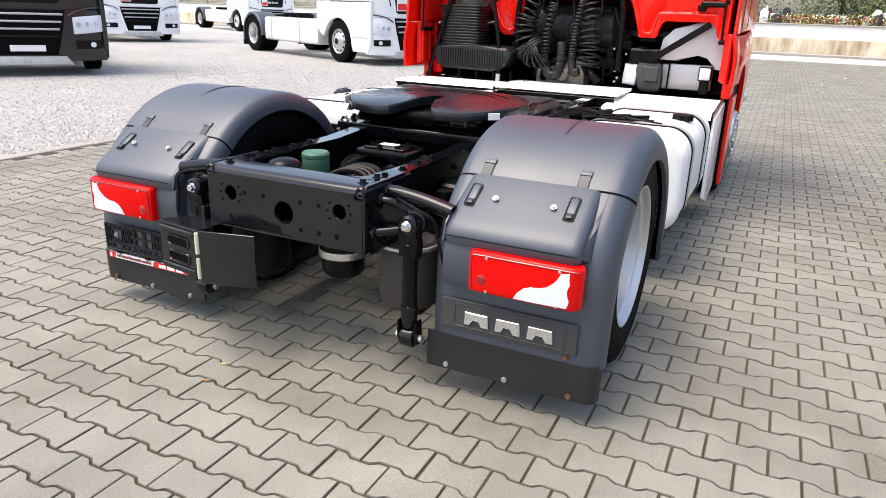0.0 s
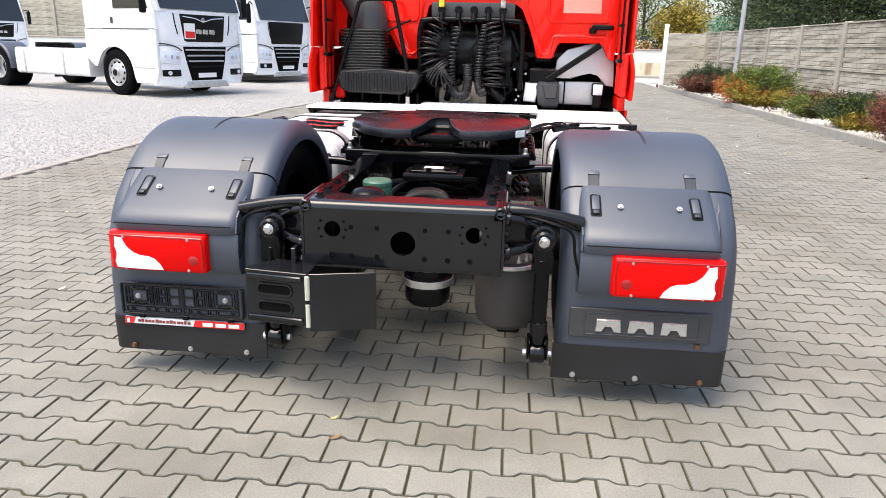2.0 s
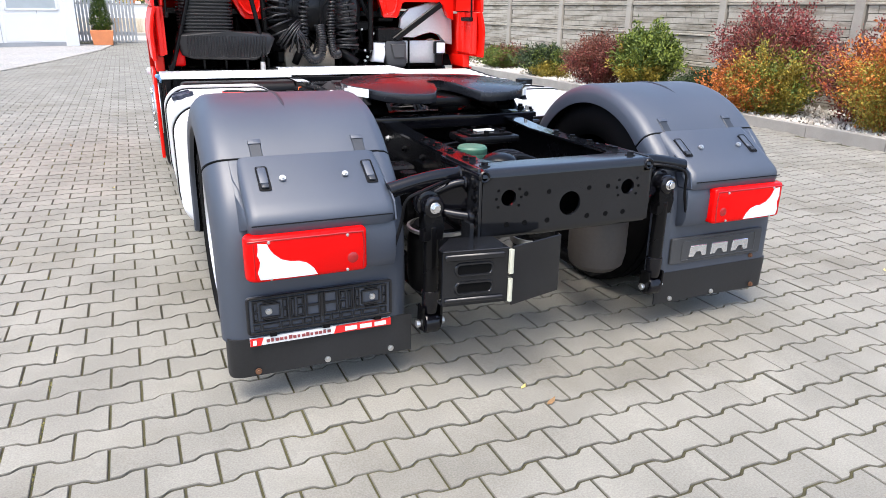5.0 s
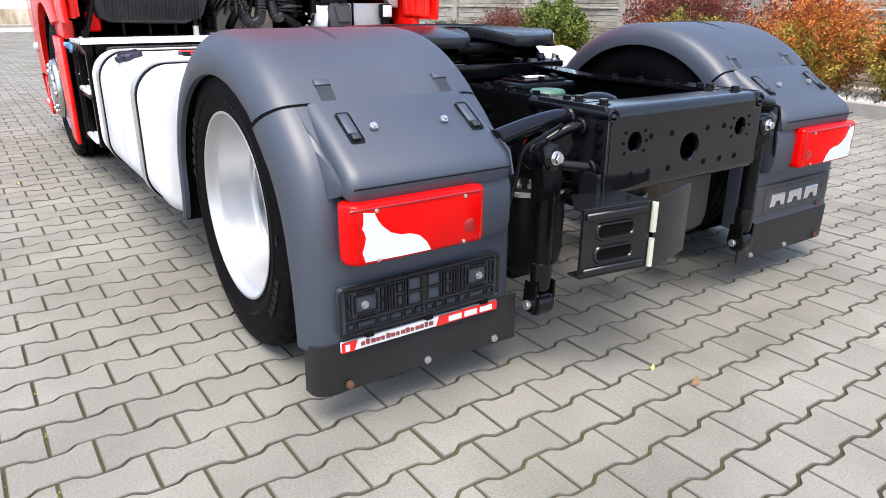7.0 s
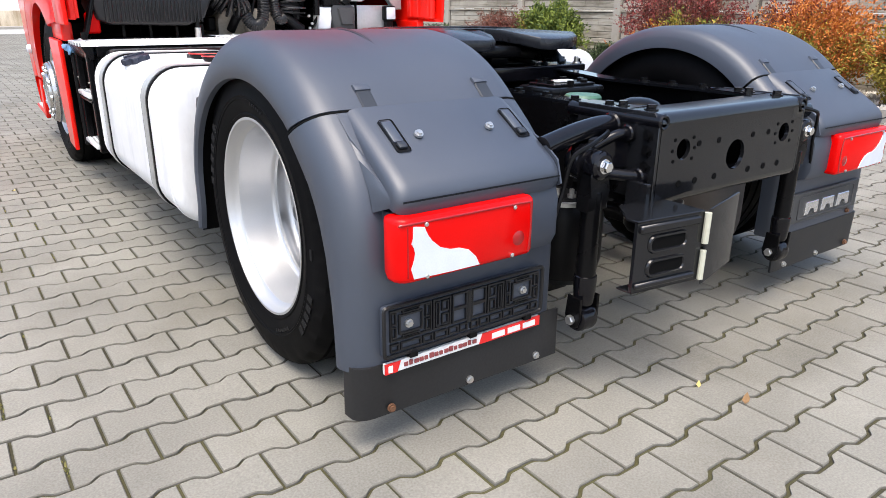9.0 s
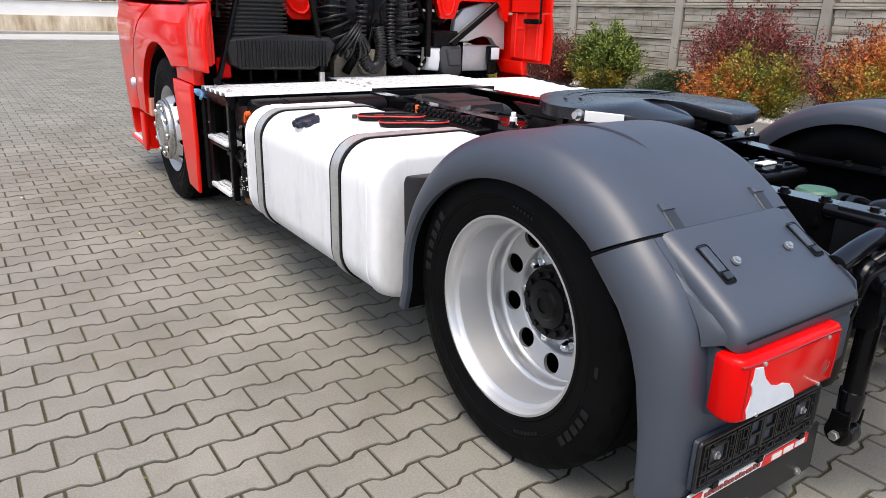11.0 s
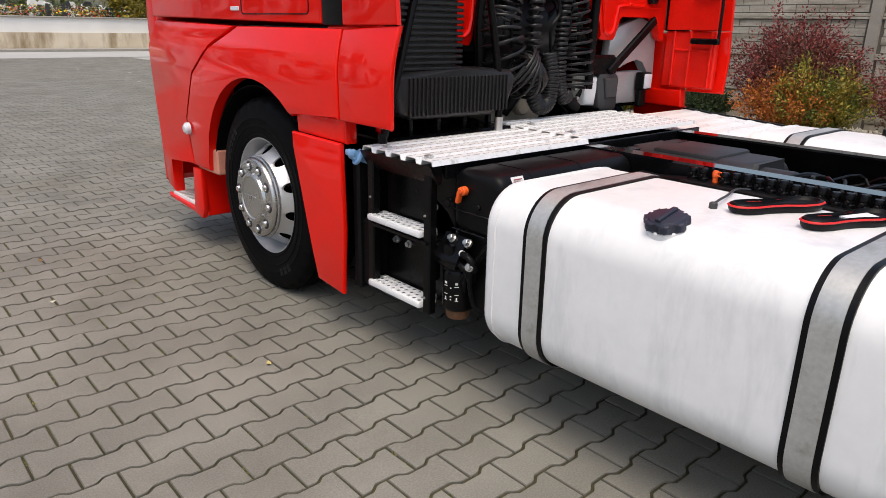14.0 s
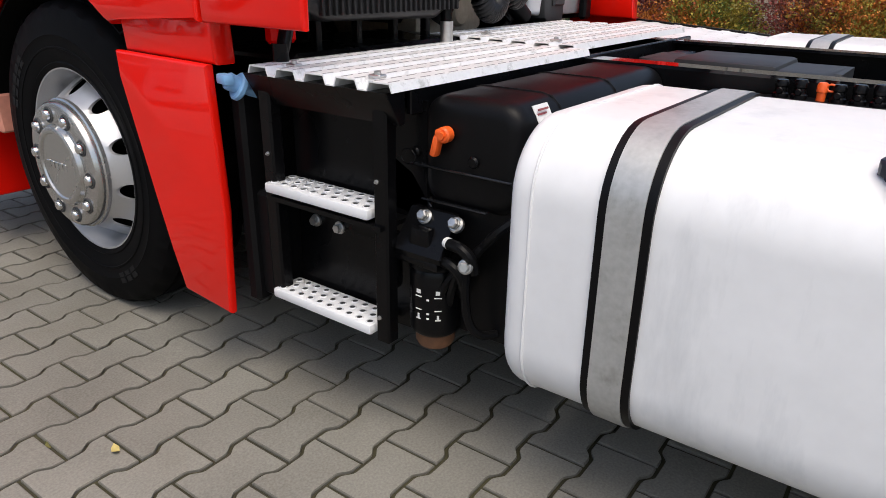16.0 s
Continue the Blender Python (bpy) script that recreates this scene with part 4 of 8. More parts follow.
# rear crossmember with pressed holes
bm = BM()
def plate_with_holes(bm, x0, x1, z0, z1, holes, y0, y1):
    xs = sorted({x0, x1, *[h[0] - h[2] * 1.25 for h in holes], *[h[0] + h[2] * 1.25 for h in holes]})
    zs = sorted({z0, z1, *[h[1] - h[2] * 1.25 for h in holes], *[h[1] + h[2] * 1.25 for h in holes]})
    for xa, xb in zip(xs, xs[1:]):
        for za, zb in zip(zs, zs[1:]):
            cx, cz = (xa + xb) / 2, (za + zb) / 2
            hs = [h for h in holes if abs(h[0] - cx) < h[2] * 1.25 and abs(h[1] - cz) < h[2] * 1.25]
            if not hs:
                v = [bm.verts.new(p) for p in ((xa, y0, za), (xb, y0, za), (xb, y0, zb), (xa, y0, zb))]
                bm.faces.new(v)
    for hx, hz, hr in holes:
        q = hr * 1.25
        n = 24
        ring, back, edge = [], [], []
        for k in range(n):
            a = 2 * math.pi * k / n + math.pi / 4
            ca, sa = math.cos(a), math.sin(a)
            m = max(abs(ca), abs(sa))
            ring.append(bm.verts.new((hx + hr * ca, y0, hz + hr * sa)))
            back.append(bm.verts.new((hx + hr * ca, y1, hz + hr * sa)))
            edge.append(bm.verts.new((hx + q * ca / m, y0, hz + q * sa / m)))
        for k in range(n):
            k2 = (k + 1) % n
            bm.faces.new((edge[k], edge[k2], ring[k2], ring[k]))
            bm.faces.new((ring[k], ring[k2], back[k2], back[k]))
    return bm
plate_with_holes(bm, -0.36, 0.36, 0.570, 0.775, [(0.005, 0.655, 0.046), (-0.255, 0.698, 0.030), (0.262, 0.698, 0.030)], 0.300, 0.312)
bmesh.ops.remove_doubles(bm, verts=bm.verts, dist=0.0006)
# rounded top and bottom flanges
for sgn, zb in ((1, 0.775), (-1, 0.570)):
    prof = [(0.300, zb), (0.302, zb + sgn * 0.010), (0.308, zb + sgn * 0.019), (0.318, zb + sgn * 0.025), (0.335, zb + sgn * 0.027), (0.43, zb + sgn * 0.027)]
    for (ya, za), (yb, zb_) in zip(prof, prof[1:]):
        bm.faces.new([bm.verts.new(p) for p in ((-0.36, ya, za), (0.36, ya, za), (0.36, yb, zb_), (-0.36, yb, zb_))])
bmesh.ops.remove_doubles(bm, verts=bm.verts, dist=0.0005)
cm = part("rear_crossmember", bm, CHASSIS, truck, "black pressed steel rear crossmember with holes", 40)
for s in (1, -1):
    bm = BM(); prism(bm, [(0.30, 0.56), (0.30, 0.78), (0.32, 0.806), (0.60, 0.806), (0.60, 0.56)], "x", s * 0.361, s * 0.372, 0.002, 1)
    part("end_plate", bm, CHASSIS, cm)
    for y, z in ((0.333, 0.742), (0.333, 0.700), (0.333, 0.655), (0.333, 0.616), (0.395, 0.742), (0.50, 0.745), (0.52, 0.62), (0.44, 0.585)):
        bm = BM(); bolt(bm, (s * 0.372, y, z), (s, 0, 0), 0.011, 0.012)
        part("bolt", bm, SATIN, cm)
    bm = BM(); prism(bm, [(s * 0.36, 0.43), (s * 0.22, 0.43), (s * 0.262, 0.447), (s * 0.281, 0.485), (s * 0.285, 0.62), (s * 0.36, 0.62)], "z", 0.797, 0.8035)
    part("corner_gusset", bm, BLACK, cm)
for x, z, r in [(x, 0.708, 0.009) for x in (-0.185, -0.09, 0.085, 0.17)] + [(x, 0.600, 0.010) for x in (-0.26, -0.185, -0.09, 0.085, 0.17, 0.25)]:
    bm = BM(); cyl(bm, (x, 0.3015, z), (x, 0.2985, z), r, 12)
    part("small_hole", bm, DARK, cm)
for cx in (-0.255, 0.262):
    for dx, dz in ((0.042, 0.03), (-0.042, 0.03), (0.042, -0.03), (-0.042, -0.03), (0.05, 0), (-0.05, 0)):
        bm = BM(); cyl(bm, (cx + dx, 0.3015, 0.698 + dz), (cx + dx, 0.2985, 0.698 + dz), 0.0055, 8)
        part("small_hole", bm, DARK, cm)
for s in (1, -1):
    bm = BM(); rev(bm, [(0.012, 0.312), (0.013, 0.299), (0.018, 0.2965), (0.0225, 0.301), (0.0225, 0.640), (0.0, 0.642)], (s * 0.3535, 0, 0.7805), "y", 24)
    ro = part("rolled_edge", bm, BLACK, cm, "rolled glossy black edge with an open end")
    bm = BM(); cyl(bm, (s * 0.3535, 0.308, 0.7805), (s * 0.3535, 0.318, 0.7805), 0.0135, 16)
    part("open_end", bm, DARK, ro)
    for y in (0.375, 0.475):
        bm = BM(); bolt(bm, (s * 0.318, y, 0.801), (0, 0, 1), 0.0135, 0.017)
        part("bolt", bm, BLACK, cm)

for s in (1, -1):
    # fender carrier tube
    bm = BM(); tube(bm, smoothpath([(s * 0.372, 0.460, 0.757), (s * 0.44, 0.456, 0.757), (s * 0.54, 0.451, 0.745), (s * 0.655, 0.446, 0.722)], 6), 0.0290, 18); cyl(bm, (s * 0.372, 0.460, 0.757), (s * 0.388, 0.459, 0.757), 0.034, 20, bev=0.005)
    part("carrier_tube", bm, BLACK, truck, "glossy black fender carrier tube")
    bm = BM(); tube(bm, smoothpath([(s * 0.37, 1.55, 0.72), (s * 0.60, 1.56, 0.74), (s * 0.9, 1.55, 0.72)], 5), 0.022, 12)
    part("carrier_tube", bm, BLACK, truck)
    # shock absorber between its rubber eyes
    X = s * 0.515
    bm = BM(); cyl(bm, (X, 0.388, 0.60), (X, 0.388, 0.330), 0.0285, 24, bev=0.004); cyl(bm, (X, 0.388, 0.345), (X, 0.388, 0.268), 0.0235, 20)
    sh = part("shock_absorber", bm, SATIN, truck, "black shock absorber")
    bm = BM(); rev(bm, [(0.0285, 0.352), (0.0325, 0.350), (0.0335, 0.344), (0.0320, 0.300), (0.0300, 0.270), (0.026, 0.262)], (X, 0.388, 0), "z", 24)
    part("lower_sleeve", bm, BLACK, sh, "glossy black tapered sleeve")
    bm = BM(); prism(bm, [(X - 0.034, 0.668), (X - 0.030, 0.640), (X - 0.040, 0.585), (X - 0.040, 0.545), (X + 0.040, 0.545), (X + 0.040, 0.600), (X + 0.034, 0.668)], "y", 0.362, 0.412, 0.010, 2)
    part("yoke", bm, SATIN, sh)
    bm = BM(); rev(bm, [(0.0, 0.352), (0.030, 0.352), (0.038, 0.358), (0.040, 0.366), (0.040, 0.396), (0.036, 0.402), (0.036, 0.408), (0.046, 0.411), (0.050, 0.418), (0.050, 0.450), (0.044, 0.460), (0.0, 0.462)], (X, 0, 0.671), "y", 30)
    part("eye", bm, BLACK, sh)
    bm = BM(); cyl(bm, (X, 0.354, 0.671), (X, 0.349, 0.671), 0.0205, 20, bev=0.001); cyl(bm, (X, 0.349, 0.671), (X, 0.334, 0.671), 0.0155, 6, bev=0.002)
    part("nut", bm, CHROME, sh, "bright bolt head")
    bm = BM(); rev(bm, [(0.0, X - 0.030), (0.030, X - 0.030), (0.038, X - 0.026), (0.041, X - 0.018), (0.039, X - 0.006), (0.041, X + 0.006), (0.041, X + 0.018), (0.038, X + 0.026), (0.030, X + 0.030), (0.0, X + 0.030)], (0, 0.390, 0.220), "x", 28)
    part("eye", bm, BLACK, sh)
    for e_ in (-1, 1):
        bm = BM(); prism(bm, [(0.362, 0.290), (0.362, 0.225), (0.372, 0.198), (0.392, 0.190), (0.412, 0.200), (0.420, 0.230), (0.414, 0.290)], "x", X + e_ * 0.031, X + e_ * 0.040, 0.002, 1)
        part("fork_plate", bm, SATIN, sh)
        bm = BM(); cyl(bm, (X + e_ * 0.040, 0.390, 0.220), (X + e_ * 0.056, 0.390, 0.220), 0.0145, 6, bev=0.002)
        part("nut", bm, STEEL, sh, "zinc bolt head")
    # struts that carry the upper eye
    bm = BM()
    tube(bm, smoothpath([(s * 0.373, 0.395, 0.742), (s * 0.42, 0.405, 0.738), (s * 0.475, 0.425, 0.712), (s * 0.505, 0.435, 0.69)], 5), 0.015, 12)
    tube(bm, smoothpath([(s * 0.373, 0.345, 0.628), (s * 0.43, 0.375, 0.634), (s * 0.50, 0.42, 0.645)], 5), 0.017, 12)
    cyl(bm, (s * 0.373, 0.395, 0.742), (s * 0.392, 0.395, 0.742), 0.024, 16, bev=0.004); cyl(bm, (s * 0.373, 0.345, 0.628), (s * 0.395, 0.345, 0.628), 0.026, 16, bev=0.004)
    prism(bm, [(s * 0.373, 0.46), (s * 0.373, 0.398), (s * 0.50, 0.43), (s * 0.50, 0.46)], "z", 0.640, 0.735, 0.006, 1)
    part("shock_bracket", bm, BLACK, truck, "black strut bracket for the shock absorber")
    # air bellows
    bm = BM(); rev(bm, [(0.0, 0.53), (0.10, 0.53), (0.105, 0.52), (0.118, 0.50), (0.128, 0.46), (0.128, 0.32), (0.118, 0.27), (0.09, 0.245), (0, 0.245)], (s * 0.385, 0.62, 0), "z", 36)
    part("air_bellows", bm, BROWN if s > 0 else PLASTIC, truck, "grey brown rubber air bellows" if s > 0 else "black rubber air bellows")
    bm = BM(); rev(bm, [(0.118, 0.507), (0.1285, 0.509), (0.1285, 0.521), (0.118, 0.523)], (s * 0.385, 0.62, 0), "z", 36, True)
    part("bellows_ring", bm, STEEL, truck)
    for dx, dy in ((0.075, -0.045), (0.045, -0.075)):
        bm = BM(); cyl(bm, (s * (0.385 + dx), 0.62 + dy, 0.527), (s * (0.385 + dx), 0.62 + dy, 0.556), 0.008, 10); cyl(bm, (s * (0.385 + dx), 0.62 + dy, 0.530), (s * (0.385 + dx), 0.62 + dy, 0.540), 0.0135, 6)
        part("stud", bm, STEEL, truck, "zinc stud and nut")
    # trailing arm
    bm = BM(); box(bm, s * 0.40 - 0.05, s * 0.40 + 0.05, 0.60, 1.5, 0.20, 0.26, 0.015, 2)
    part("trailing_arm", bm, SATIN, truck)
    # cable on the inner fender face
    bm = BM(); tube(bm, smoothpath([(s * 0.37, 0.50, 0.73), (s * 0.46, 0.40, 0.75), (s * 0.56, 0.36, 0.735), (s * 0.615, 0.375, 0.70), (s * 0.63, 0.385, 0.62), (s * 0.655, 0.39, 0.53)], 6), 0.006, 6)
    part("lamp_cable", bm, PLASTIC, truck)
    # pipes and brackets on the outer side of the rail
    bm = BM()
    for k in range(5):
        yy = 0.75 + 0.2 * k
        tube(bm, smoothpath([(s * 0.37, yy, 0.60 + 0.03 * (k % 3)), (s * 0.45, yy + 0.1, 0.64), (s * 0.47, yy + 0.3, 0.60), (s * 0.39, yy + 0.5, 0.66)], 4), 0.010, 6)
    box(bm, s * 0.372, s * 0.50, 0.90, 1.02, 0.55, 0.70, 0.012, 1)
    cyl(bm, (s * 0.45, 0.80, 0.50), (s * 0.45, 0.80, 0.70), 0.035, 14)
    tagged(part("pipework", bm, SATIN, truck), kind="stuff")

# Added black plate puts shade behind the crossmember's holes.
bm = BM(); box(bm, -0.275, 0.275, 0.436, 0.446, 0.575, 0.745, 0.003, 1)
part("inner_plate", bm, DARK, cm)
# folding step box and hinged plate under the crossmember
bm = BM()
prism(bm, [(-0.551, 0.196), (-0.316, 0.166), (-0.316, 0.176), (-0.551, 0.206)], "z", 0.366, 0.562, 0.002, 1)
sb = part("step_box", bm, CHASSIS, truck, "black pressed steel folding step box", 30)
for nm, pts, z0, z1 in (("top_plate", [(-0.551, 0.196), (-0.316, 0.166), (-0.316, 0.30), (-0.47, 0.33), (-0.551, 0.235)], 0.556, 0.564), ("bottom_plate", [(-0.551, 0.196), (-0.316, 0.166), (-0.316, 0.22), (-0.551, 0.245)], 0.364, 0.371),
                        ("hanger", [(-0.41, 0.29), (-0.395, 0.29), (-0.395, 0.36), (-0.41, 0.36)], 0.54, 0.62)):
    bm = BM(); prism(bm, pts, "z", z0, z1, 0.002, 1)
    part(nm, bm, CHASSIS, sb)


def on_box(bm):
    for v in bm.verts:
        v.co.y += 0.196 - 0.1277 * (v.co.x + 0.551)
    return bm


for z in (0.495, 0.428):
    bm = BM(); prism(bm, rrect(-0.505, -0.375, z - 0.021, z + 0.021, 0.018, 4), "y", -0.0015, 0.002)
    part("slot", on_box(bm), DARK, sb)
    bm = BM(); tube(bm, [(x, -0.001, q) for x, q in rrect(-0.505, -0.375, z - 0.021, z + 0.021, 0.018, 4)], 0.0055, 6, True)
    part("pressed_rim", on_box(bm), CHASSIS, sb)
for z0, z1 in ((0.530, 0.552), (0.378, 0.394)):
    bm = BM(); box(bm, -0.545, -0.335, -0.010, 0.002, z0, z1, 0.004, 1)
    part("pressed_bead", on_box(bm), CHASSIS, sb)
bm = BM(); prism(bm, [(-0.308, 0.160), (-0.300, 0.158), (-0.077, 0.218), (-0.079, 0.226)], "z", 0.350, 0.568, 0.002, 1)
part("hinged_plate", bm, CHASSIS, truck, "black sheet steel plate hinged to the step box")
bm = BM(); cyl(bm, (-0.312, 0.158, 0.368), (-0.312, 0.158, 0.452), 0.0085, 10); cyl(bm, (-0.312, 0.158, 0.472), (-0.312, 0.158, 0.558), 0.0095, 10)
part("hinge_pin", bm, mat("pale_zinc", (0.62, 0.62, 0.50), 0.4, metal=0.3, var=0.1), truck, "bright hinge pin")
# parts hanging under the frame
bm = BM(); rev(bm, [(0, 0.50), (0.085, 0.50), (0.085, 0.44), (0.102, 0.435), (0.102, 0.40), (0.094, 0.395), (0.094, 0.34), (0.08, 0.32), (0, 0.315)], (0.06, 0.62, 0), "z", 32)
part("level_cylinder", bm, SATIN, truck, "black cylinder with a pale ring under the frame")
bm = BM(); rev(bm, [(0.098, 0.402), (0.106, 0.405), (0.106, 0.432), (0.098, 0.435)], (0.06, 0.62, 0), "z", 32, True)
part("pale_ring", bm, STEEL, truck)

# air and valve gear between the rails
bm = BM(); rev(bm, [(0, 0.802), (0.03, 0.799), (0.055, 0.790), (0.069, 0.775), (0.072, 0.762), (0.077, 0.759), (0.077, 0.750), (0.072, 0.746), (0.072, 0.50), (0, 0.50)], (-0.172, 0.535, 0.010), "z", 32)
part("dome_canister", bm, SATIN, truck, "glossy black domed canister")
bm = BM(); rev(bm, [(0, 0.80), (0.055, 0.798), (0.062, 0.79), (0.063, 0.775), (0.060, 0.77), (0.062, 0.76), (0.060, 0.755), (0.062, 0.745), (0.060, 0.74), (0.060, 0.60), (0, 0.60)], (-0.18, 0.765, 0), "z", 32)
part("filter_cartridge", bm, GREENCAP, truck, "dark green filter cartridge")
bm = BM()
box(bm, -0.11, 0.17, 0.98, 1.17, 0.755, 0.79, 0.012, 2); box(bm, -0.08, 0.14, 1.0, 1.15, 0.79, 0.80, 0.008, 1)
for k in range(7):
    a = 2 * math.pi * k / 7
    cyl(bm, (0.03 + 0.10 * math.cos(a), 1.075 + 0.07 * math.sin(a), 0.79), (0.03 + 0.10 * math.cos(a), 1.075 + 0.07 * math.sin(a), 0.812), 0.013, 8)
part("valve_block", bm, SATIN, truck, "black cast valve block with bolts")
bm = BM(); box(bm, -0.02, 0.07, 1.05, 1.09, 0.801, 0.808, 0.002, 1)
part("rating_label", bm, PAPER, truck, "small white rating label")
bm = BM()
for k in range(4):
    tube(bm, smoothpath([(-0.16 + 0.03 * k, 0.62 + 0.03 * k, 0.60), (-0.05, 0.72 + 0.04 * k, 0.725), (0.09, 0.74 + 0.04 * k, 0.73), (0.20 - 0.02 * k, 0.64 + 0.04 * k, 0.64)], 6), 0.013, 8)
part("air_hose", bm, PLASTIC, truck)
bm = BM()
random.seed(4)
for k in range(16):
    x, y = random.uniform(-0.25, 0.25), random.uniform(0.55, 1.5)
    tube(bm, smoothpath([(x, y, 0.55), (x + random.uniform(-.1, .1), y + 0.15, random.uniform(0.6, 0.74)), (random.uniform(-0.26, 0.26), y + 0.3, random.uniform(0.6, 0.72)), (random.uniform(-0.26, 0.26), y + 0.5, 0.62)], 5), random.uniform(0.006, 0.014), 6)
tagged(part("hose_tangle", bm, PLASTIC, truck, "tangle of black air hoses"), kind="stuff")
# Two crossmembers, plus an added floor sheet that shuts out light below.
bm = BM(); box(bm, -0.27, 0.27, 1.62, 1.70, 0.56, 0.82, 0.01, 1); box(bm, -0.27, 0.27, 3.25, 3.33, 0.56, 0.82, 0.01, 1); box(bm, -0.35, 0.35, 1.62, 4.2, 0.50, 0.53)
part("inner_crossmember", bm, SATIN, truck)

# ---- fifth wheel ----
bm = BM()
for s in (1, -1):
    prism(bm, [(1.40, 0.803), (1.40, 0.826), (2.02, 0.85), (2.02, 0.826)], "x", s * 0.26, s * 0.50, 0.003, 1)
box(bm, -0.47, 0.47, 1.385, 1.47, 0.806, 0.828, 0.006, 1)
box(bm, -0.47, 0.47, 1.90, 1.99, 0.83, 0.85, 0.006, 1)
box(bm, -0.47, 0.47, 1.374, 1.39, 0.772, 0.832, 0.007, 3)
mp = part("mounting_plate", bm, BLACK, truck, "glossy black fifth wheel mounting plate")
for s in (1, -1):
    for y in (1.43, 1.53, 1.64, 1.75, 1.86, 1.95):
        bm = BM(); bolt(bm, (s * 0.475, y, 0.79 + 0.03 * y), (0, 0, 1), 0.014, 0.018)
        part("bolt", bm, SATIN, mp)
for x, y in ((0.447, 1.41), (-0.452, 1.41)):
    bm = BM(); cyl(bm, (x, y, 0.815), (x, y, 0.838), 0.017, 14, bev=0.003); cyl(bm, (x, y, 0.838), (x, y, 0.862), 0.010, 10, bev=0.003)
    part("stud", bm, STEEL, mp, "small bright stud")
for x, y in ((-0.457, 1.967),):
    bm = BM(); cyl(bm, (x, y, 0.815), (x, y, 0.852), 0.024, 16, bev=0.003); cyl(bm, (x, y, 0.852), (x, y, 0.885), 0.017, 14, bev=0.003); cyl(bm, (x, y, 0.885), (x, y, 0.905), 0.011, 10, bev=0.003)
    part("white_stud", bm, WHITE, mp, "stud dabbed with white paint")
FWM = mat("greased_black_steel", (0.012, 0.013, 0.016), 0.24, var=0.5, scale=7, fine=90, bump=0.10, dist=0.001, spec=0.42)
outline = [(0.475 * math.cos(radians(a)), 1.675 + 0.365 * math.sin(radians(a))) for a in range(-12, 193, 5)]
outline += [(-0.462, 1.54), (-0.43, 1.42), (-0.36, 1.33), (-0.27, 1.295), (-0.17, 1.285), (-0.12, 1.30), (-0.085, 1.37), (-0.052, 1.48), (-0.042, 1.64), (0.042, 1.64), (0.052, 1.48), (0.085, 1.37), (0.12, 1.30), (0.17, 1.285), (0.27, 1.295), (0.36, 1.33), (0.43, 1.42), (0.462, 1.54)]
bm = BM()
prism(bm, outline, "z", 0.932, 0.978, 0.008, 2)
for v in bm.verts:
    v.co.z -= max(0, 1.44 - v.co.y) * 0.20 + max(0, abs(v.co.x) - 0.36) * 0.10
fwl = part("fifth_wheel_plate", bm, FWM, truck, "glossy black fifth wheel plate with a rear throat", 30)
bm = BM()
for s in (1, -1):
    prism(bm, [(1.44, 0.84), (1.56, 0.925), (1.84, 0.925), (1.96, 0.84)], "x", s * 0.30, s * 0.42, 0.012, 2)
    prism(bm, [(1.40, 0.885), (1.45, 0.93), (2.0, 0.93), (1.9, 0.89)], "x", s * 0.405, s * 0.445, 0.006, 1)
    cyl(bm, (s * 0.40, 1.68, 0.90), (s * 0.46, 1.68, 0.90), 0.02, 14)
box(bm, -0.11, 0.11, 1.40, 1.66, 0.865, 0.905, 0.01, 2); cyl(bm, (-0.03, 1.46, 0.86), (0.06, 1.46, 0.86), 0.03, 14)
box(bm, -0.30, 0.30, 1.62, 1.9, 0.87, 0.925, 0.01, 1)
for v in bm.verts:
    v.co.z += 0.16 * max(0, v.co.z - 0.84)
part("pedestal", bm, SATIN, fwl, "black cast pedestal and lock mechanism")
bm = BM()
for r in (0.30, 0.37):
    tube(bm, [(r * math.cos(radians(a)), 1.66 + 0.78 * r * math.sin(radians(a)), 0.9775) for a in range(20, 161, 5)], 0.0022, 5)
part("grease_groove", bm, SATIN, fwl)
bm = BM(); box(bm, -0.462, -0.456, 1.37, 1.525, 0.928, 0.968, 0.002, 1, rot=(0, 0, 20))
part("side_label", bm, PAPER, fwl, "blank white label")
bm = BM(); box(bm, 0.385, 0.445, 1.388, 1.394, 0.918, 0.951, 0.001, 1, rot=(0, 0, 45))
part("rating_sticker", bm, PAPER, fwl, "small white and blue sticker")
bm = BM(); cyl(bm, (-0.47, 1.565, 0.945), (-0.496, 1.565, 0.945), 0.015, 6); cyl(bm, (-0.44, 1.565, 0.945), (-0.478, 1.565, 0.945), 0.022, 14)
part("pivot_bolt", bm, STEEL, fwl, "zinc pivot bolt")

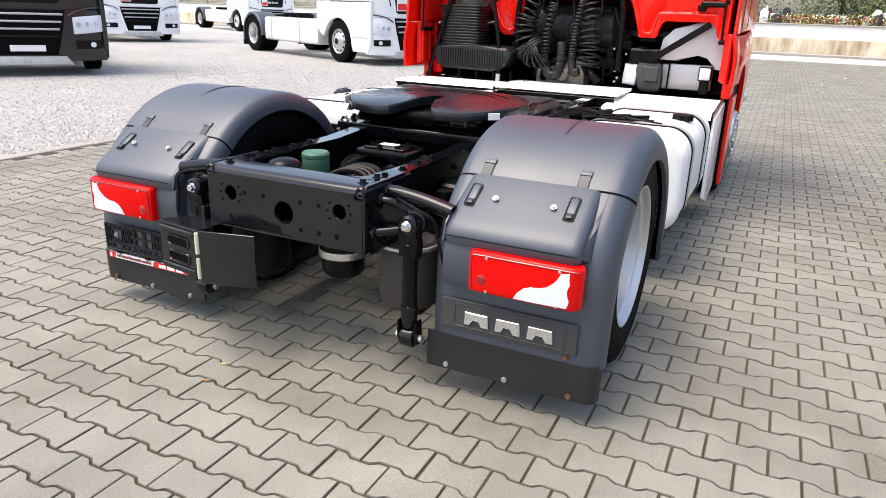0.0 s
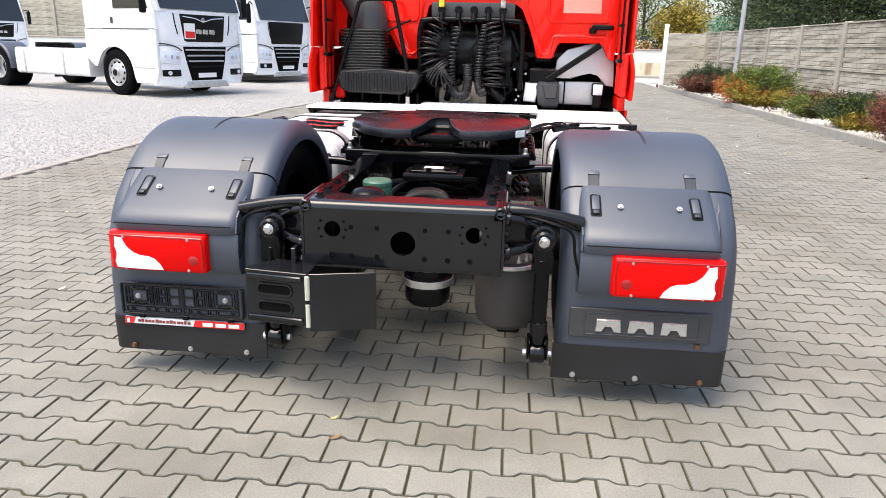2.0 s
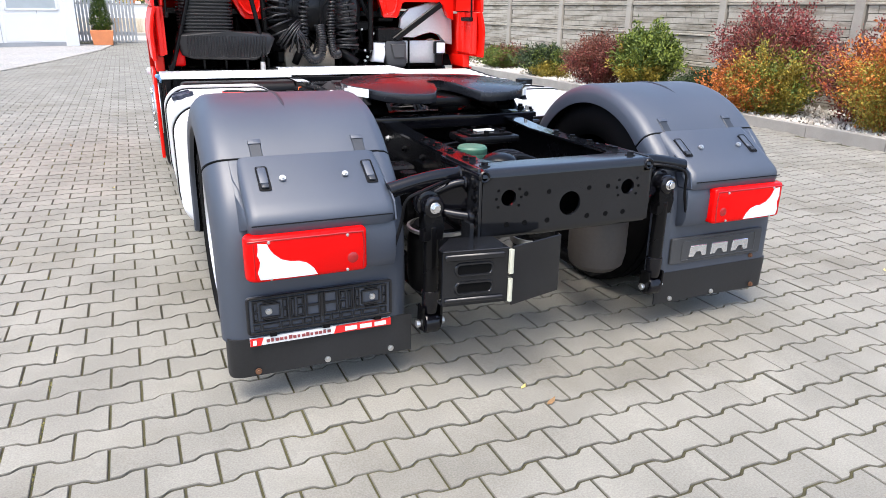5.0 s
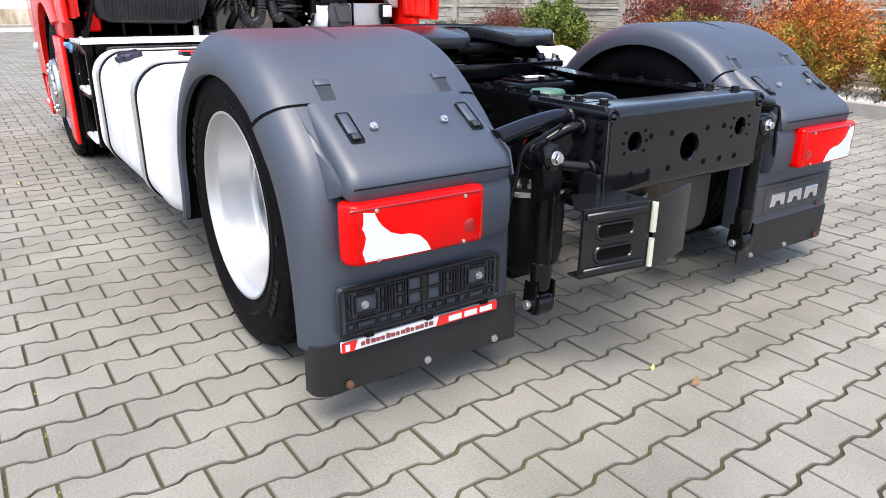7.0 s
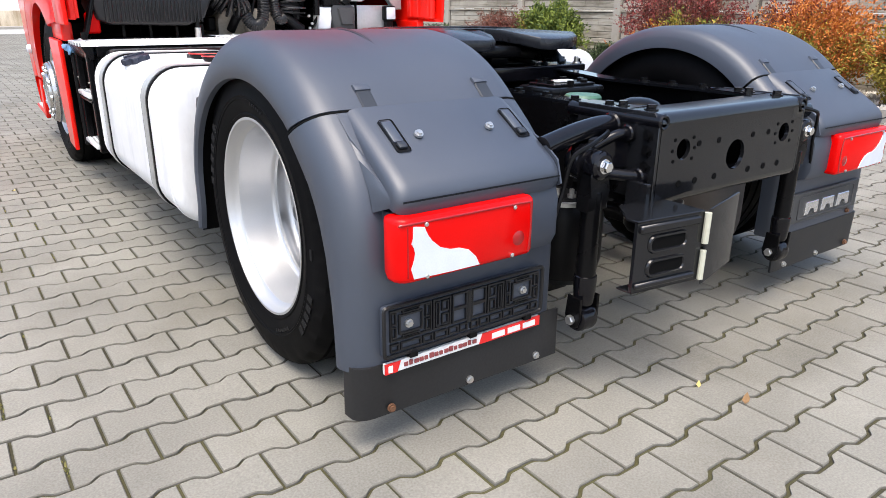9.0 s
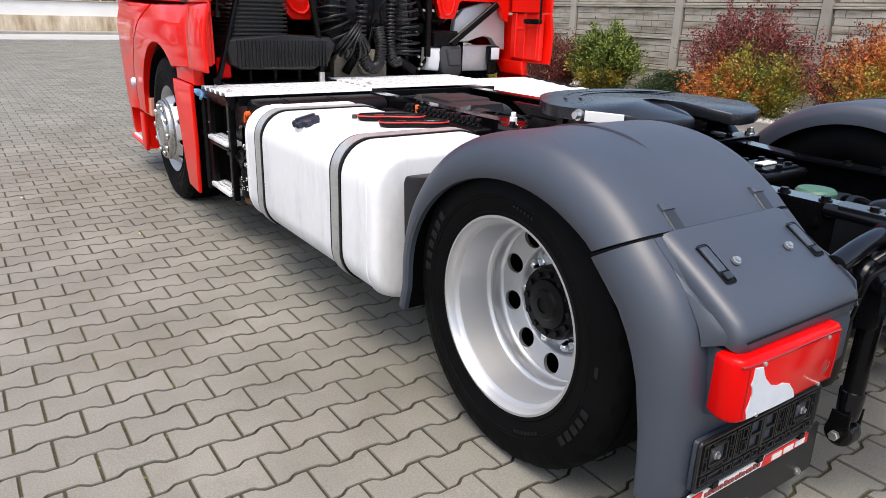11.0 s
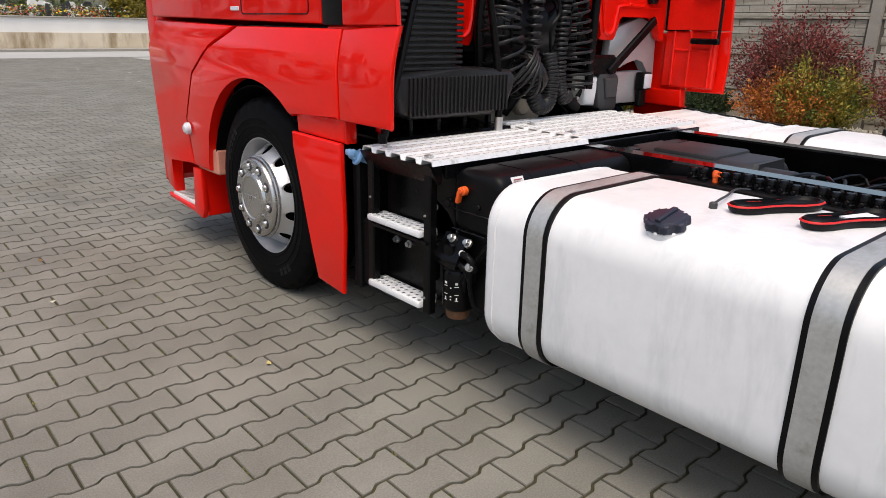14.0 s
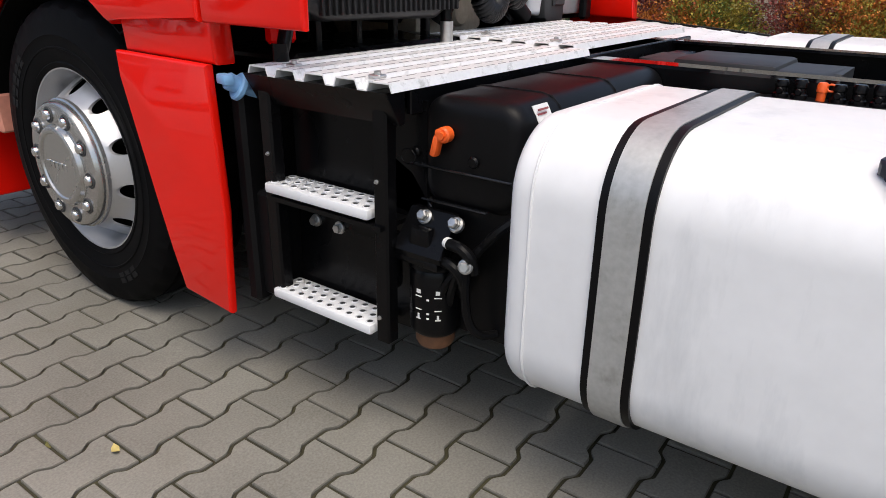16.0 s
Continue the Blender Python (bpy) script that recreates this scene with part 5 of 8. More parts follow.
# ---- fuel tanks ----
def fuel_tank(s, x0, x1, y0, y1, z0, z1, straps):
    bm = BM()
    rings = []
    for d, inset in ((0.0, 0.042), (0.0015, 0.030), (0.005, 0.020), (0.011, 0.011), (0.019, 0.005), (0.029, 0.0015), (0.042, 0.0)):
        rings.append((y0 + d, inset))
    for yy, inset in rings + [(y0 + y1 - yy, inset) for yy, inset in rings[::-1]]:
        ring = [bm.verts.new((x, yy, z)) for x, z in rrect(x0 + inset, x1 - inset, z0 + inset, z1 - inset, 0.140 - inset, 9)]
        if yy == y0:
            bm.faces.new(ring)
        else:
            for k in range(len(ring)):
                bm.faces.new((prev[k], prev[(k + 1) % len(ring)], ring[(k + 1) % len(ring)], ring[k]))
        prev = ring
    bm.faces.new(prev)
    t = part("fuel_tank", mirror(bm, s), TANK, truck, "white painted rounded fuel tank", 40)
    for y in (y0 + 0.056, y1 - 0.056):
        bm = BM(); tube(bm, [(x, y, z) for x, z in rrect(x0 - 0.0005, x1 + 0.0005, z0 - 0.0005, z1 + 0.0005, 0.136, 9)], 0.0028, 6, True)
        part("weld_seam", mirror(bm, s), TANK, t)
    for y in straps:
        for w, off, m, nm in ((0.0465, 0.0055, PLASTIC, "rubber_strip"), (0.0315, 0.0075, STRAP, "strap")):
            bm = BM()
            o, i2 = rrect(x0 - off, x1 + off, z0 - off, z1 + off, 0.138, 9), rrect(x0 + 0.01, x1 - 0.01, z0 + 0.01, z1 - 0.01, 0.125, 9)
            n = len(o)
            rings = [[bm.verts.new((x, yy, z)) for x, z in P] for P, yy in ((i2, y - w), (o, y - w), (o, y + w), (i2, y + w))]
            for A, B in zip(rings, rings[1:]):
                for k in range(n):
                    bm.faces.new((A[k], A[(k + 1) % n], B[(k + 1) % n], B[k]))
            part(nm, mirror(bm, s), m, t, "grey steel tank strap" if nm == "strap" else "")
    return t


tank = fuel_tank(-1, 0.60, 1.282, 1.72, 3.09, 0.265, 0.838, (2.022, 2.86))
bm = BM()
rev(bm, [(0.064, 0.80), (0.060, 0.822), (0.055, 0.828), (0.055, 0.846), (0.050, 0.852), (0.046, 0.852)], (-1.200, 2.475, 0), "z", 32)
tilt = Matrix.Translation((-1.192, 2.480, 0.812)) @ Matrix.Rotation(radians(-13), 4, "Y") @ Matrix.Translation((1.2, -2.475, -0.836))
bm.transform(tilt)
part("filler_neck", bm, TANK, tank, "white painted filler neck")
bm = BM()
star = [((0.0565 + 0.0055 * math.tanh(2.2 * math.cos(7 * a))) * math.cos(a), (0.0565 + 0.0055 * math.tanh(2.2 * math.cos(7 * a))) * math.sin(a)) for a in (2 * math.pi * k / 84 for k in range(84))]
prism(bm, [(-1.200 + a, 2.475 + b) for a, b in star], "z", 0.850, 0.874, 0.006, 3)
rev(bm, [(0.050, 0.872), (0.046, 0.878), (0.036, 0.880), (0.0, 0.881)], (-1.200, 2.475, 0), "z", 28)
box(bm, -1.245, -1.155, 2.466, 2.484, 0.877, 0.888, 0.004, 2)
bm.transform(tilt)
part("filler_cap", bm, mat("navy_plastic", (0.02, 0.024, 0.04), 0.45, var=0.2, bump=0.05), tank, "dark blue-black lobed filler cap")
tank_two = fuel_tank(1, 0.60, 1.25, 2.0, 3.18, 0.30, 0.842, (2.30, 2.93))
bm = BM(); prism(bm, [(1.13 + a, 2.64 + b) for a, b in star], "z", 0.836, 0.872, 0.006, 3)
part("filler_cap", bm, PLASTIC, tank_two, "black lobed filler cap")
# a pair of black slippers left on the tank
FOOT = [(0.0, 0.0), (0.006, 0.020), (0.03, 0.034), (0.07, 0.036), (0.12, 0.030), (0.17, 0.034), (0.22, 0.046), (0.265, 0.044), (0.295, 0.026), (0.303, 0.0),
        (0.292, -0.026), (0.26, -0.040), (0.21, -0.042), (0.16, -0.032), (0.11, -0.030), (0.06, -0.036), (0.025, -0.032), (0.006, -0.018)]


def slipper(at, turn, marked):
    c_, s_ = math.cos(radians(turn)), math.sin(radians(turn))

    def ring(k, z, dz=0.0):
        return [(at[0] + ((u - 0.15) * k + 0.15) * c_ - v * k * s_, at[1] + ((u - 0.15) * k + 0.15) * s_ + v * k * c_, 0.8375 + z + dz * u) for u, v in FOOT]
    bm = BM()
    rows = [ring(0.86, 0.0), ring(0.96, 0.004), ring(1.0, 0.014), ring(1.0, 0.024), ring(0.97, 0.030), ring(0.93, 0.031), ring(0.90, 0.024), ring(0.86, 0.019)]
    rows = [[bm.verts.new(p) for p in r] for r in rows]
    n = len(FOOT)
    for A, B in zip(rows, rows[1:]):
        for k in range(n):
            bm.faces.new((A[k], A[(k + 1) % n], B[(k + 1) % n], B[k]))
    bm.faces.new(rows[0]); bm.faces.new(rows[-1])
    ob = tagged(part("slipper", bm, PLASTIC, None, "", 60), "black rubber slipper with red piping lying on the tank", "slipper", "pair of slippers")
    bm = BM(); tube(bm, [Vector(p) for p in ring(1.005, 0.0235)], 0.0032, 6, True)
    part("red_piping", bm, STICKRED, ob)
    if marked:
        bm = BM(); prism(bm, [(at[0] + u * c_ - v * s_, at[1] + u * s_ + v * c_) for u, v in ((0.14, -0.018), (0.24, -0.026), (0.245, 0.026), (0.14, 0.020))], "z", 0.855, 0.860)
        part("insole_label", bm, PAPER, ob)


slipper((-0.982, 2.415), -26, False)
slipper((-0.985, 2.215), -22, True)
bm = BM(); cyl(bm, (-0.965, 2.475, 0.834), (-0.965, 2.475, 0.856), 0.012, 12, bev=0.003); tube(bm, smoothpath([(-0.965, 2.475, 0.85), (-0.92, 2.48, 0.856), (-0.84, 2.50, 0.852), (-0.70, 2.54, 0.845), (-0.56, 2.56, 0.82)], 5), 0.004, 5)
part("level_sender", bm, GREY, tank, "grey tank level sender with a wire")

# ---- catwalk, ladder and service parts behind the cab ----
def tread(name, x0, x1, y0, y1, z, ribs, label, cut=True):
    bm = BM()
    prof, w = [], (y1 - y0) / ribs
    for k in range(ribs):
        y = y0 + k * w
        prof += [(y + w * 0.02, z - 0.018), (y + w * 0.10, z), (y + w * 0.70, z), (y + w * 0.78, z - 0.018)]
    A = [bm.verts.new((x0, y, zz)) for y, zz in prof]
    B = [bm.verts.new((x1, y, zz)) for y, zz in prof]
    fs = [bm.faces.new((A[k], A[k + 1], B[k + 1], B[k])) for k in range(len(prof) - 1)]
    bmesh.ops.recalc_face_normals(bm, faces=fs)
    bmesh.ops.solidify(bm, geom=fs, thickness=0.003)
    t = part(name, bm, ALU, truck, label, 20)
    # Dark dashes on the ribs: the bumps' short shadows, put into colour.
    bm = BM()
    m = int((x1 - x0) / 0.05)
    for k in range(ribs):
        for q in range(m):
            x = x0 + 0.025 + q * 0.05
            yc = y0 + (k + 0.40) * w
            for dy in (-w * 0.2, w * 0.2):
                box(bm, x - 0.016, x + 0.016, yc + dy - 0.0016, yc + dy + 0.0016, z - 0.001, z + 0.0008)
    tagged(part("tread_pattern", bm, TREADSHADE, t, smooth=0), kind="stuff")
    return t


tread("catwalk", -1.275, -0.395, 3.356, 3.812, 0.869, 5, "white aluminium ribbed catwalk plate")
tread("catwalk", -0.405, 0.56, 3.40, 3.97, 0.878, 7, "white aluminium ribbed catwalk plate")
# the sloping end plate, a smooth folded sheet with shallow swages
bm = BM()
prof = [(3.205, 0.775), (3.208, 0.800), (3.218, 0.808), (3.235, 0.811)]
for k in range(5):
    y = 3.30 + 0.115 * k
    z = 0.811 + (y - 3.235) * 0.060
    prof += [(y - 0.012, z), (y, z + 0.004), (y + 0.030, z + 0.005), (y + 0.042, z + 0.002)]
prof += [(3.86, 0.850), (3.875, 0.846), (3.88, 0.825)]
A = [bm.verts.new((0.50, y, z)) for y, z in prof]
B = [bm.verts.new((1.240, y, z)) for y, z in prof]
fs = [bm.faces.new((A[k], A[k + 1], B[k + 1], B[k])) for k in range(len(prof) - 1)]
bmesh.ops.recalc_face_normals(bm, faces=fs)
bmesh.ops.solidify(bm, geom=fs, thickness=0.003)
ep = part("end_plate", bm, ALU, truck, "smooth white sloping end plate of the catwalk", 50)
bm = BM(); prism(bm, [(3.21, 0.755), (3.21, 0.808), (3.24, 0.822), (3.88, 0.860), (3.88, 0.80)], "x", 1.2405, 1.252, 0.002, 1)
part("end_strip", bm, SATIN, ep, "black rubber strip along the edge")
bm = BM()
for x in (0.62, 1.12):
    box(bm, x, x + 0.04, 3.23, 3.86, 0.66, 0.806, 0.004, 1)
part("bracket", bm, SATIN, ep)
bm = BM()
box(bm, -1.20, 0.55, 3.372, 3.386, 0.795, 0.848, 0.003, 1)
prism(bm, [(-1.275, 0.848), (-1.235, 0.778), (-1.215, 0.778), (-1.215, 0.848)], "y", 3.375, 3.812, 0.002, 1)
part("catwalk_frame", bm, SATIN, truck, "black steel catwalk edge frame")
for x, y in ((-1.225, 3.44), (-1.225, 3.69), (-0.34, 3.50), (-0.30, 3.78)):
    bm = BM(); box(bm, x - 0.012, x + 0.012, y - 0.016, y + 0.016, 0.868 if x < -1 else 0.877, 0.875 if x < -1 else 0.884, 0.002, 1); cyl(bm, (x, y, 0.87), (x, y, 0.881 if x < -1 else 0.890), 0.007, 8)
    part("fixing_clip", bm, STEEL, truck, "small zinc fixing clip")
bm = BM()
for y in (3.417, 3.775):
    box(bm, -1.252, -1.215, y - 0.020, y + 0.020, 0.265, 0.835, 0.005, 1)
box(bm, -1.16, -1.15, 3.36, 3.78, 0.27, 0.82); box(bm, -1.26, -1.15, 3.41, 3.77, 0.545, 0.556)
ladder = part("step_ladder", bm, SATIN, truck, "black steel step ladder")
for z in (0.590, 0.306):
    bm = BM()
    box(bm, -1.265, -1.172, 3.444, 3.782, z - 0.026, z, 0.006, 2)
    st = part("step", bm, WHITE, ladder, "white painted perforated step")
    for k in range(10):
        for q in range(3):
            x, y = -1.248 + q * 0.028, 3.459 + k * 0.0335 + (0.016 if q == 1 else 0)
            if y > 3.772:
                continue
            bm = BM(); rev(bm, [(0.0105, z + 0.0003), (0.0095, z + 0.0028), (0.0075, z + 0.0028)], (x, y, 0), "z", 12)
            part("raised_rim", bm, WHITE, st)
            bm = BM(); rev(bm, [(0.0, z + 0.0009), (0.0080, z + 0.0009)], (x, y, 0), "z", 10)
            part("hole", bm, GREY, st)
for y, z, x, r in ((3.715, 0.478, -1.160, 0.011), (3.632, 0.477, -1.160, 0.011), (3.424, 0.655, -1.253, 0.0035), (3.424, 0.33, -1.253, 0.0035), (3.772, 0.66, -1.253, 0.0035)):
    bm = BM(); bolt(bm, (x, y, z), (-1, 0, 0), r, r * 1.6)
    part("bolt", bm, STEEL, ladder)
# black battery cover and filter
bm = BM()
prev = None
for x, inset in ((-1.165, 0.035), (-1.163, 0.022), (-1.156, 0.010), (-1.145, 0.003), (-1.125, 0.0), (-0.42, 0.0)):
    ring = [bm.verts.new((x, y, z)) for y, z in rrect(3.125 + inset, 3.375 - inset, 0.60 + inset, 0.838 - inset, 0.055 - inset, 6)]
    if prev is None:
        bm.faces.new(ring)
    else:
        for k in range(len(ring)):
            bm.faces.new((prev[k], prev[(k + 1) % len(ring)], ring[(k + 1) % len(ring)], ring[k]))
    prev = ring
bm.faces.new(prev)
box(bm, -1.15, -0.45, 3.13, 3.36, 0.30, 0.64, 0.01, 1)
bc = part("battery_cover", bm, PLASTIC, truck, "black moulded battery cover")
for x in (-1.0, -0.72):
    bm = BM(); tube(bm, [(x, 3.37, 0.72), (x, 3.366, 0.815), (x, 3.345, 0.834), (x, 3.32, 0.8385), (x, 3.18, 0.8385), (x, 3.155, 0.834), (x, 3.134, 0.815), (x, 3.125, 0.78)], 0.003, 6)
    part("rib", bm, PLASTIC, bc)
bm = BM(); box(bm, -1.105, -1.045, 3.1308, 3.1335, 0.788, 0.832, 0.0005, 1, rot=(-30, 0, 0))
wl = part("warning_label", bm, PAPER, bc, "white warning label with black print", 0)
bm = BM()
for k in range(4):
    box(bm, -1.100, -1.066 + 0.006 * (k % 2), 3.1300, 3.1320, 0.793 + 0.009 * k, 0.797 + 0.009 * k, 0, 1, rot=(-30, 0, 0))
tagged(part("print_bar", bm, INK, wl, smooth=0), kind="stuff")
bm = BM(); box(bm, -1.172, -1.150, 3.14, 3.40, 0.681, 0.687, 0.002, 1); box(bm, -1.170, -1.156, 3.20, 3.37, 0.606, 0.611, 0.002, 1)
part("lower_seam", bm, CHASSIS, bc, "thin raised seam")
for y, z, r in ((3.235, 0.712, 0.013), (3.385, 0.712, 0.011)):
    bm = BM(); cyl(bm, (-1.150, y, z), (-1.174, y, z), r, 14, bev=0.004)
    part("knob", bm, SATIN, bc)
bm = BM(); tube(bm, [(-1.176, 3.40 + 0.020 * math.cos(a * math.pi / 7), 0.70 + 0.017 * math.sin(a * math.pi / 7)) for a in range(14)], 0.0012, 4, True)
part("wire_loop", bm, SATIN, bc)
bm = BM()
for y, z in ((3.468, 0.667), (3.470, 0.555), (3.468, 0.30)):
    bolt(bm, (-1.160, y, z), (-1, 0, 0), 0.0085, 0.014)
tagged(part("bolt", bm, STEEL, bc, "small zinc bolts"), kind="stuff")
bm = BM(); prism(bm, [(3.475, 0.70), (3.40, 0.66), (3.335, 0.575), (3.35, 0.56), (3.475, 0.57)], "x", -1.160, -1.152, 0.002, 1)
part("gusset", bm, CHASSIS, bc)
bm = BM(); cyl(bm, (-1.165, 3.30, 0.762), (-1.19, 3.30, 0.762), 0.017, 16, bev=0.004); cyl(bm, (-1.19, 3.30, 0.762), (-1.196, 3.30, 0.762), 0.008, 10); box(bm, -1.196, -1.172, 3.309, 3.325, 0.714, 0.762, 0.006, 2, rot=(14, 0, 0)); box(bm, -1.194, -1.176, 3.298, 3.318, 0.748, 0.774, 0.006, 2)
part("orange_key", bm, ORANGE, truck, "orange battery isolator key")
FC = (-1.165, 3.329, 0)
bm = BM()
rev(bm, [(0, 0.262), (0.040, 0.264), (0.046, 0.275), (0.048, 0.305)], FC, "z", 26)
part("filter_bowl", bm, RUST, truck, "rusty brown filter bowl")
bm = BM(); rev(bm, [(0.050, 0.300), (0.058, 0.308), (0.060, 0.318), (0.060, 0.450), (0.055, 0.462), (0, 0.464)], FC, "z", 34)
ff = part("fuel_filter", bm, SATIN, truck, "black spin-on fuel filter with small print")
bm = BM()
for deg in (178, 222):
    for z, h, w in ((0.416, 0.009, 0.011), (0.404, 0.002, 0.017), (0.372, 0.002, 0.016), (0.356, 0.010, 0.005), (0.349, 0.0025, 0.012)):
        a = radians(deg)
        x, y = FC[0] + 0.0602 * math.cos(a), FC[1] + 0.0602 * math.sin(a)
        box(bm, x - 0.001, x + 0.001, y - w / 2, y + w / 2, z - h / 2, z + h / 2, 0, 1, rot=(0, 0, deg))
for z in (0.398, 0.364, 0.352):
    a = radians(200)
    x, y = FC[0] + 0.0602 * math.cos(a), FC[1] + 0.0602 * math.sin(a)
    box(bm, x - 0.001, x + 0.001, y - 0.003, y + 0.003, z - 0.002, z + 0.002, 0, 1, rot=(0, 0, 200))
tagged(part("print_bar", bm, PAPER, ff, smooth=0), kind="stuff")
bm = BM(); rev(bm, [(0.050, 0.462), (0.062, 0.466), (0.062, 0.476), (0.04, 0.48), (0, 0.48)], FC, "z", 30)
prism(bm, [(-1.235, 3.275), (-1.225, 3.42), (-1.11, 3.42), (-1.11, 3.275)], "z", 0.476, 0.496, 0.006, 2)
prism(bm, [(-1.232, 0.494), (-1.236, 0.508), (-1.222, 0.522), (-1.176, 0.592), (-1.160, 0.592), (-1.170, 0.560), (-1.200, 0.494)], "y", 3.268, 3.392, 0.005, 2)
prism(bm, [(3.300, 0.505), (3.372, 0.505), (3.360, 0.560), (3.310, 0.560)], "x", -1.222, -1.18, 0.010, 2)
box(bm, -1.238, -1.18, 3.392, 3.446, 0.500, 0.528, 0.010, 2)
box(bm, -1.232, -1.19, 3.400, 3.440, 0.395, 0.505, 0.012, 2)
fh = part("filter_head", bm, SATIN, truck, "black cast filter head on a tilted plate")
for x, y, z in ((-1.190, 3.345, 0.579), (-1.190, 3.262, 0.579)):
    bm = BM(); cyl(bm, (x + 0.012, y, z - 0.008), (x, y, z), 0.0175, 16, bev=0.003); cyl(bm, (x, y, z), (x - 0.013, y, z + 0.008), 0.0125, 6, bev=0.003)
    part("bolt", bm, STEEL, fh, "zinc plated bolt")
for y, z in ((3.262, 0.540), (3.285, 0.497)):
    bm = BM(); cyl(bm, (-1.205, y + 0.010, z), (-1.212, y - 0.004, z + 0.001), 0.0125, 14, bev=0.002)
    part("collar", bm, PAPER, fh, "white hose collar")
    bm = BM(); tube(bm, smoothpath([(-1.212, y - 0.003, z + 0.001), (-1.222, y - 0.040, z + 0.002), (-1.218, y - 0.060, z - 0.016), (-1.205, y - 0.062, z - 0.05)], 5), 0.0125, 10)
    part("elbow", bm, PLASTIC, fh)
bm = BM(); cyl(bm, (-1.205, 3.215, 0.503), (-1.232, 3.205, 0.510), 0.0165, 14, bev=0.003); cyl(bm, (-1.232, 3.205, 0.510), (-1.244, 3.201, 0.513), 0.0115, 6, bev=0.002)
part("fitting", bm, STEEL, truck, "zinc plated fitting")
bm = BM(); tube(bm, smoothpath([(-1.215, 3.212, 0.500), (-1.212, 3.216, 0.44), (-1.20, 3.214, 0.37), (-1.185, 3.195, 0.335), (-1.15, 3.17, 0.33)], 6), 0.010, 8)
part("fuel_hose", bm, PLASTIC, truck)
bm = BM()
for k in range(5):
    tube(bm, smoothpath([(-1.17, 3.12 + 0.03 * k, 0.62 - 0.03 * k), (-1.20, 3.16 + 0.04 * k, 0.58 - 0.05 * k), (-1.18, 3.22 + 0.03 * k, 0.50 - 0.06 * k), (-1.12, 3.3, 0.35)], 5), 0.009, 6)
part("fuel_hose", bm, PLASTIC, truck)
bm = BM(); cyl(bm, (-1.248, 3.852, 0.806), (-1.262, 3.856, 0.814), 0.034, 22, bev=0.004); cyl(bm, (-1.258, 3.855, 0.812), (-1.284, 3.862, 0.828), 0.021, 16, bev=0.004); box(bm, -1.300, -1.272, 3.836, 3.888, 0.818, 0.842, 0.006, 2, rot=(0, 0, -14)); cyl(bm, (-1.20, 3.84, 0.79), (-1.25, 3.853, 0.808), 0.016, 10)
part("water_cap", bm, BLUE, truck, "pale blue plastic filler cap")
bm = BM(); box(bm, -0.520, -0.425, 2.15, 2.845, 0.775, 0.803, 0.006, 1); prism(bm, [(2.84, 0.803), (2.96, 0.790), (3.05, 0.792), (3.05, 0.772), (2.84, 0.772)], "x", -0.50, -0.44, 0.004, 1)
vr = part("valve_rail", bm, PLASTIC, truck, "row of black air valves along the rail")
for k in range(16):
    if k == 2:
        continue
    y = 2.820 - k * 0.0412
    h = 0.004 * (k % 3)
    bm = BM(); rev(bm, [(0.0185, 0.802), (0.0185, 0.812), (0.015, 0.815), (0.0135, 0.828), (0.0155, 0.830), (0.016, 0.838 + h), (0.0125, 0.844 + h), (0.0, 0.846 + h)], (-0.468, y, 0), "z", 18)
    cyl(bm, (-0.468, y, 0.822), (-0.492, y, 0.820), 0.0085, 10, bev=0.002)
    part("valve", bm, SATIN, vr, "black push-in air valve")
bm = BM(); rev(bm, [(0.010, 0.803), (0.0105, 0.822), (0.0125, 0.824), (0.0125, 0.839), (0.009, 0.845), (0.0, 0.8465)], (-0.468, 2.732, 0), "z", 18)
tube(bm, [(-0.474, 2.713 + 0.010 * math.cos(a * math.pi / 8), 0.835 + 0.008 * math.sin(a * math.pi / 8)) for a in range(16)], 0.0026, 6, True)
part("orange_valve_cap", bm, ORANGE, truck, "orange valve cap with a ring")
for x, y in ((-0.36, 3.12), (-0.36, 3.05)):
    bm = BM(); cyl(bm, (x - 0.02, y, 0.80), (x - 0.045, y, 0.80), 0.014, 8, bev=0.003)
    part("bolt", bm, STEEL, truck)
# gearbox cover and cable tangle ahead of the fifth wheel
bm = BM(); prism(bm, rrect(-0.25, 0.25, 0.52, 0.825, 0.14, 8), "y", 2.74, 3.32, 0.05, 4); cyl(bm, (-0.06, 2.60, 0.735), (-0.06, 2.80, 0.735), 0.075, 24, bev=0.02); box(bm, -0.15, 0.15, 2.9, 3.2, 0.80, 0.838, 0.015, 2)
part("air_tank", bm, mat("dull_grey_plastic", (0.022, 0.023, 0.025), 0.5, var=0.2, fine=150, bump=0.1), truck, "dark grey moulded tank between the rails")
bm = BM(); random.seed(9)
for k in range(22):
    x, y = random.uniform(-0.25, 0.25), random.uniform(2.0, 2.5)
    tube(bm, smoothpath([(x, y, 0.68), (x + random.uniform(-.15, .15), y + 0.1, random.uniform(0.74, 0.83)), (random.uniform(-0.27, 0.27), y + 0.2, random.uniform(0.74, 0.82)), (random.uniform(-0.27, 0.27), y + 0.35, 0.70)], 5), random.uniform(0.006, 0.012), 6)
tagged(part("cable_tangle", bm, PLASTIC, truck, "tangle of black cables and couplings"), kind="stuff")
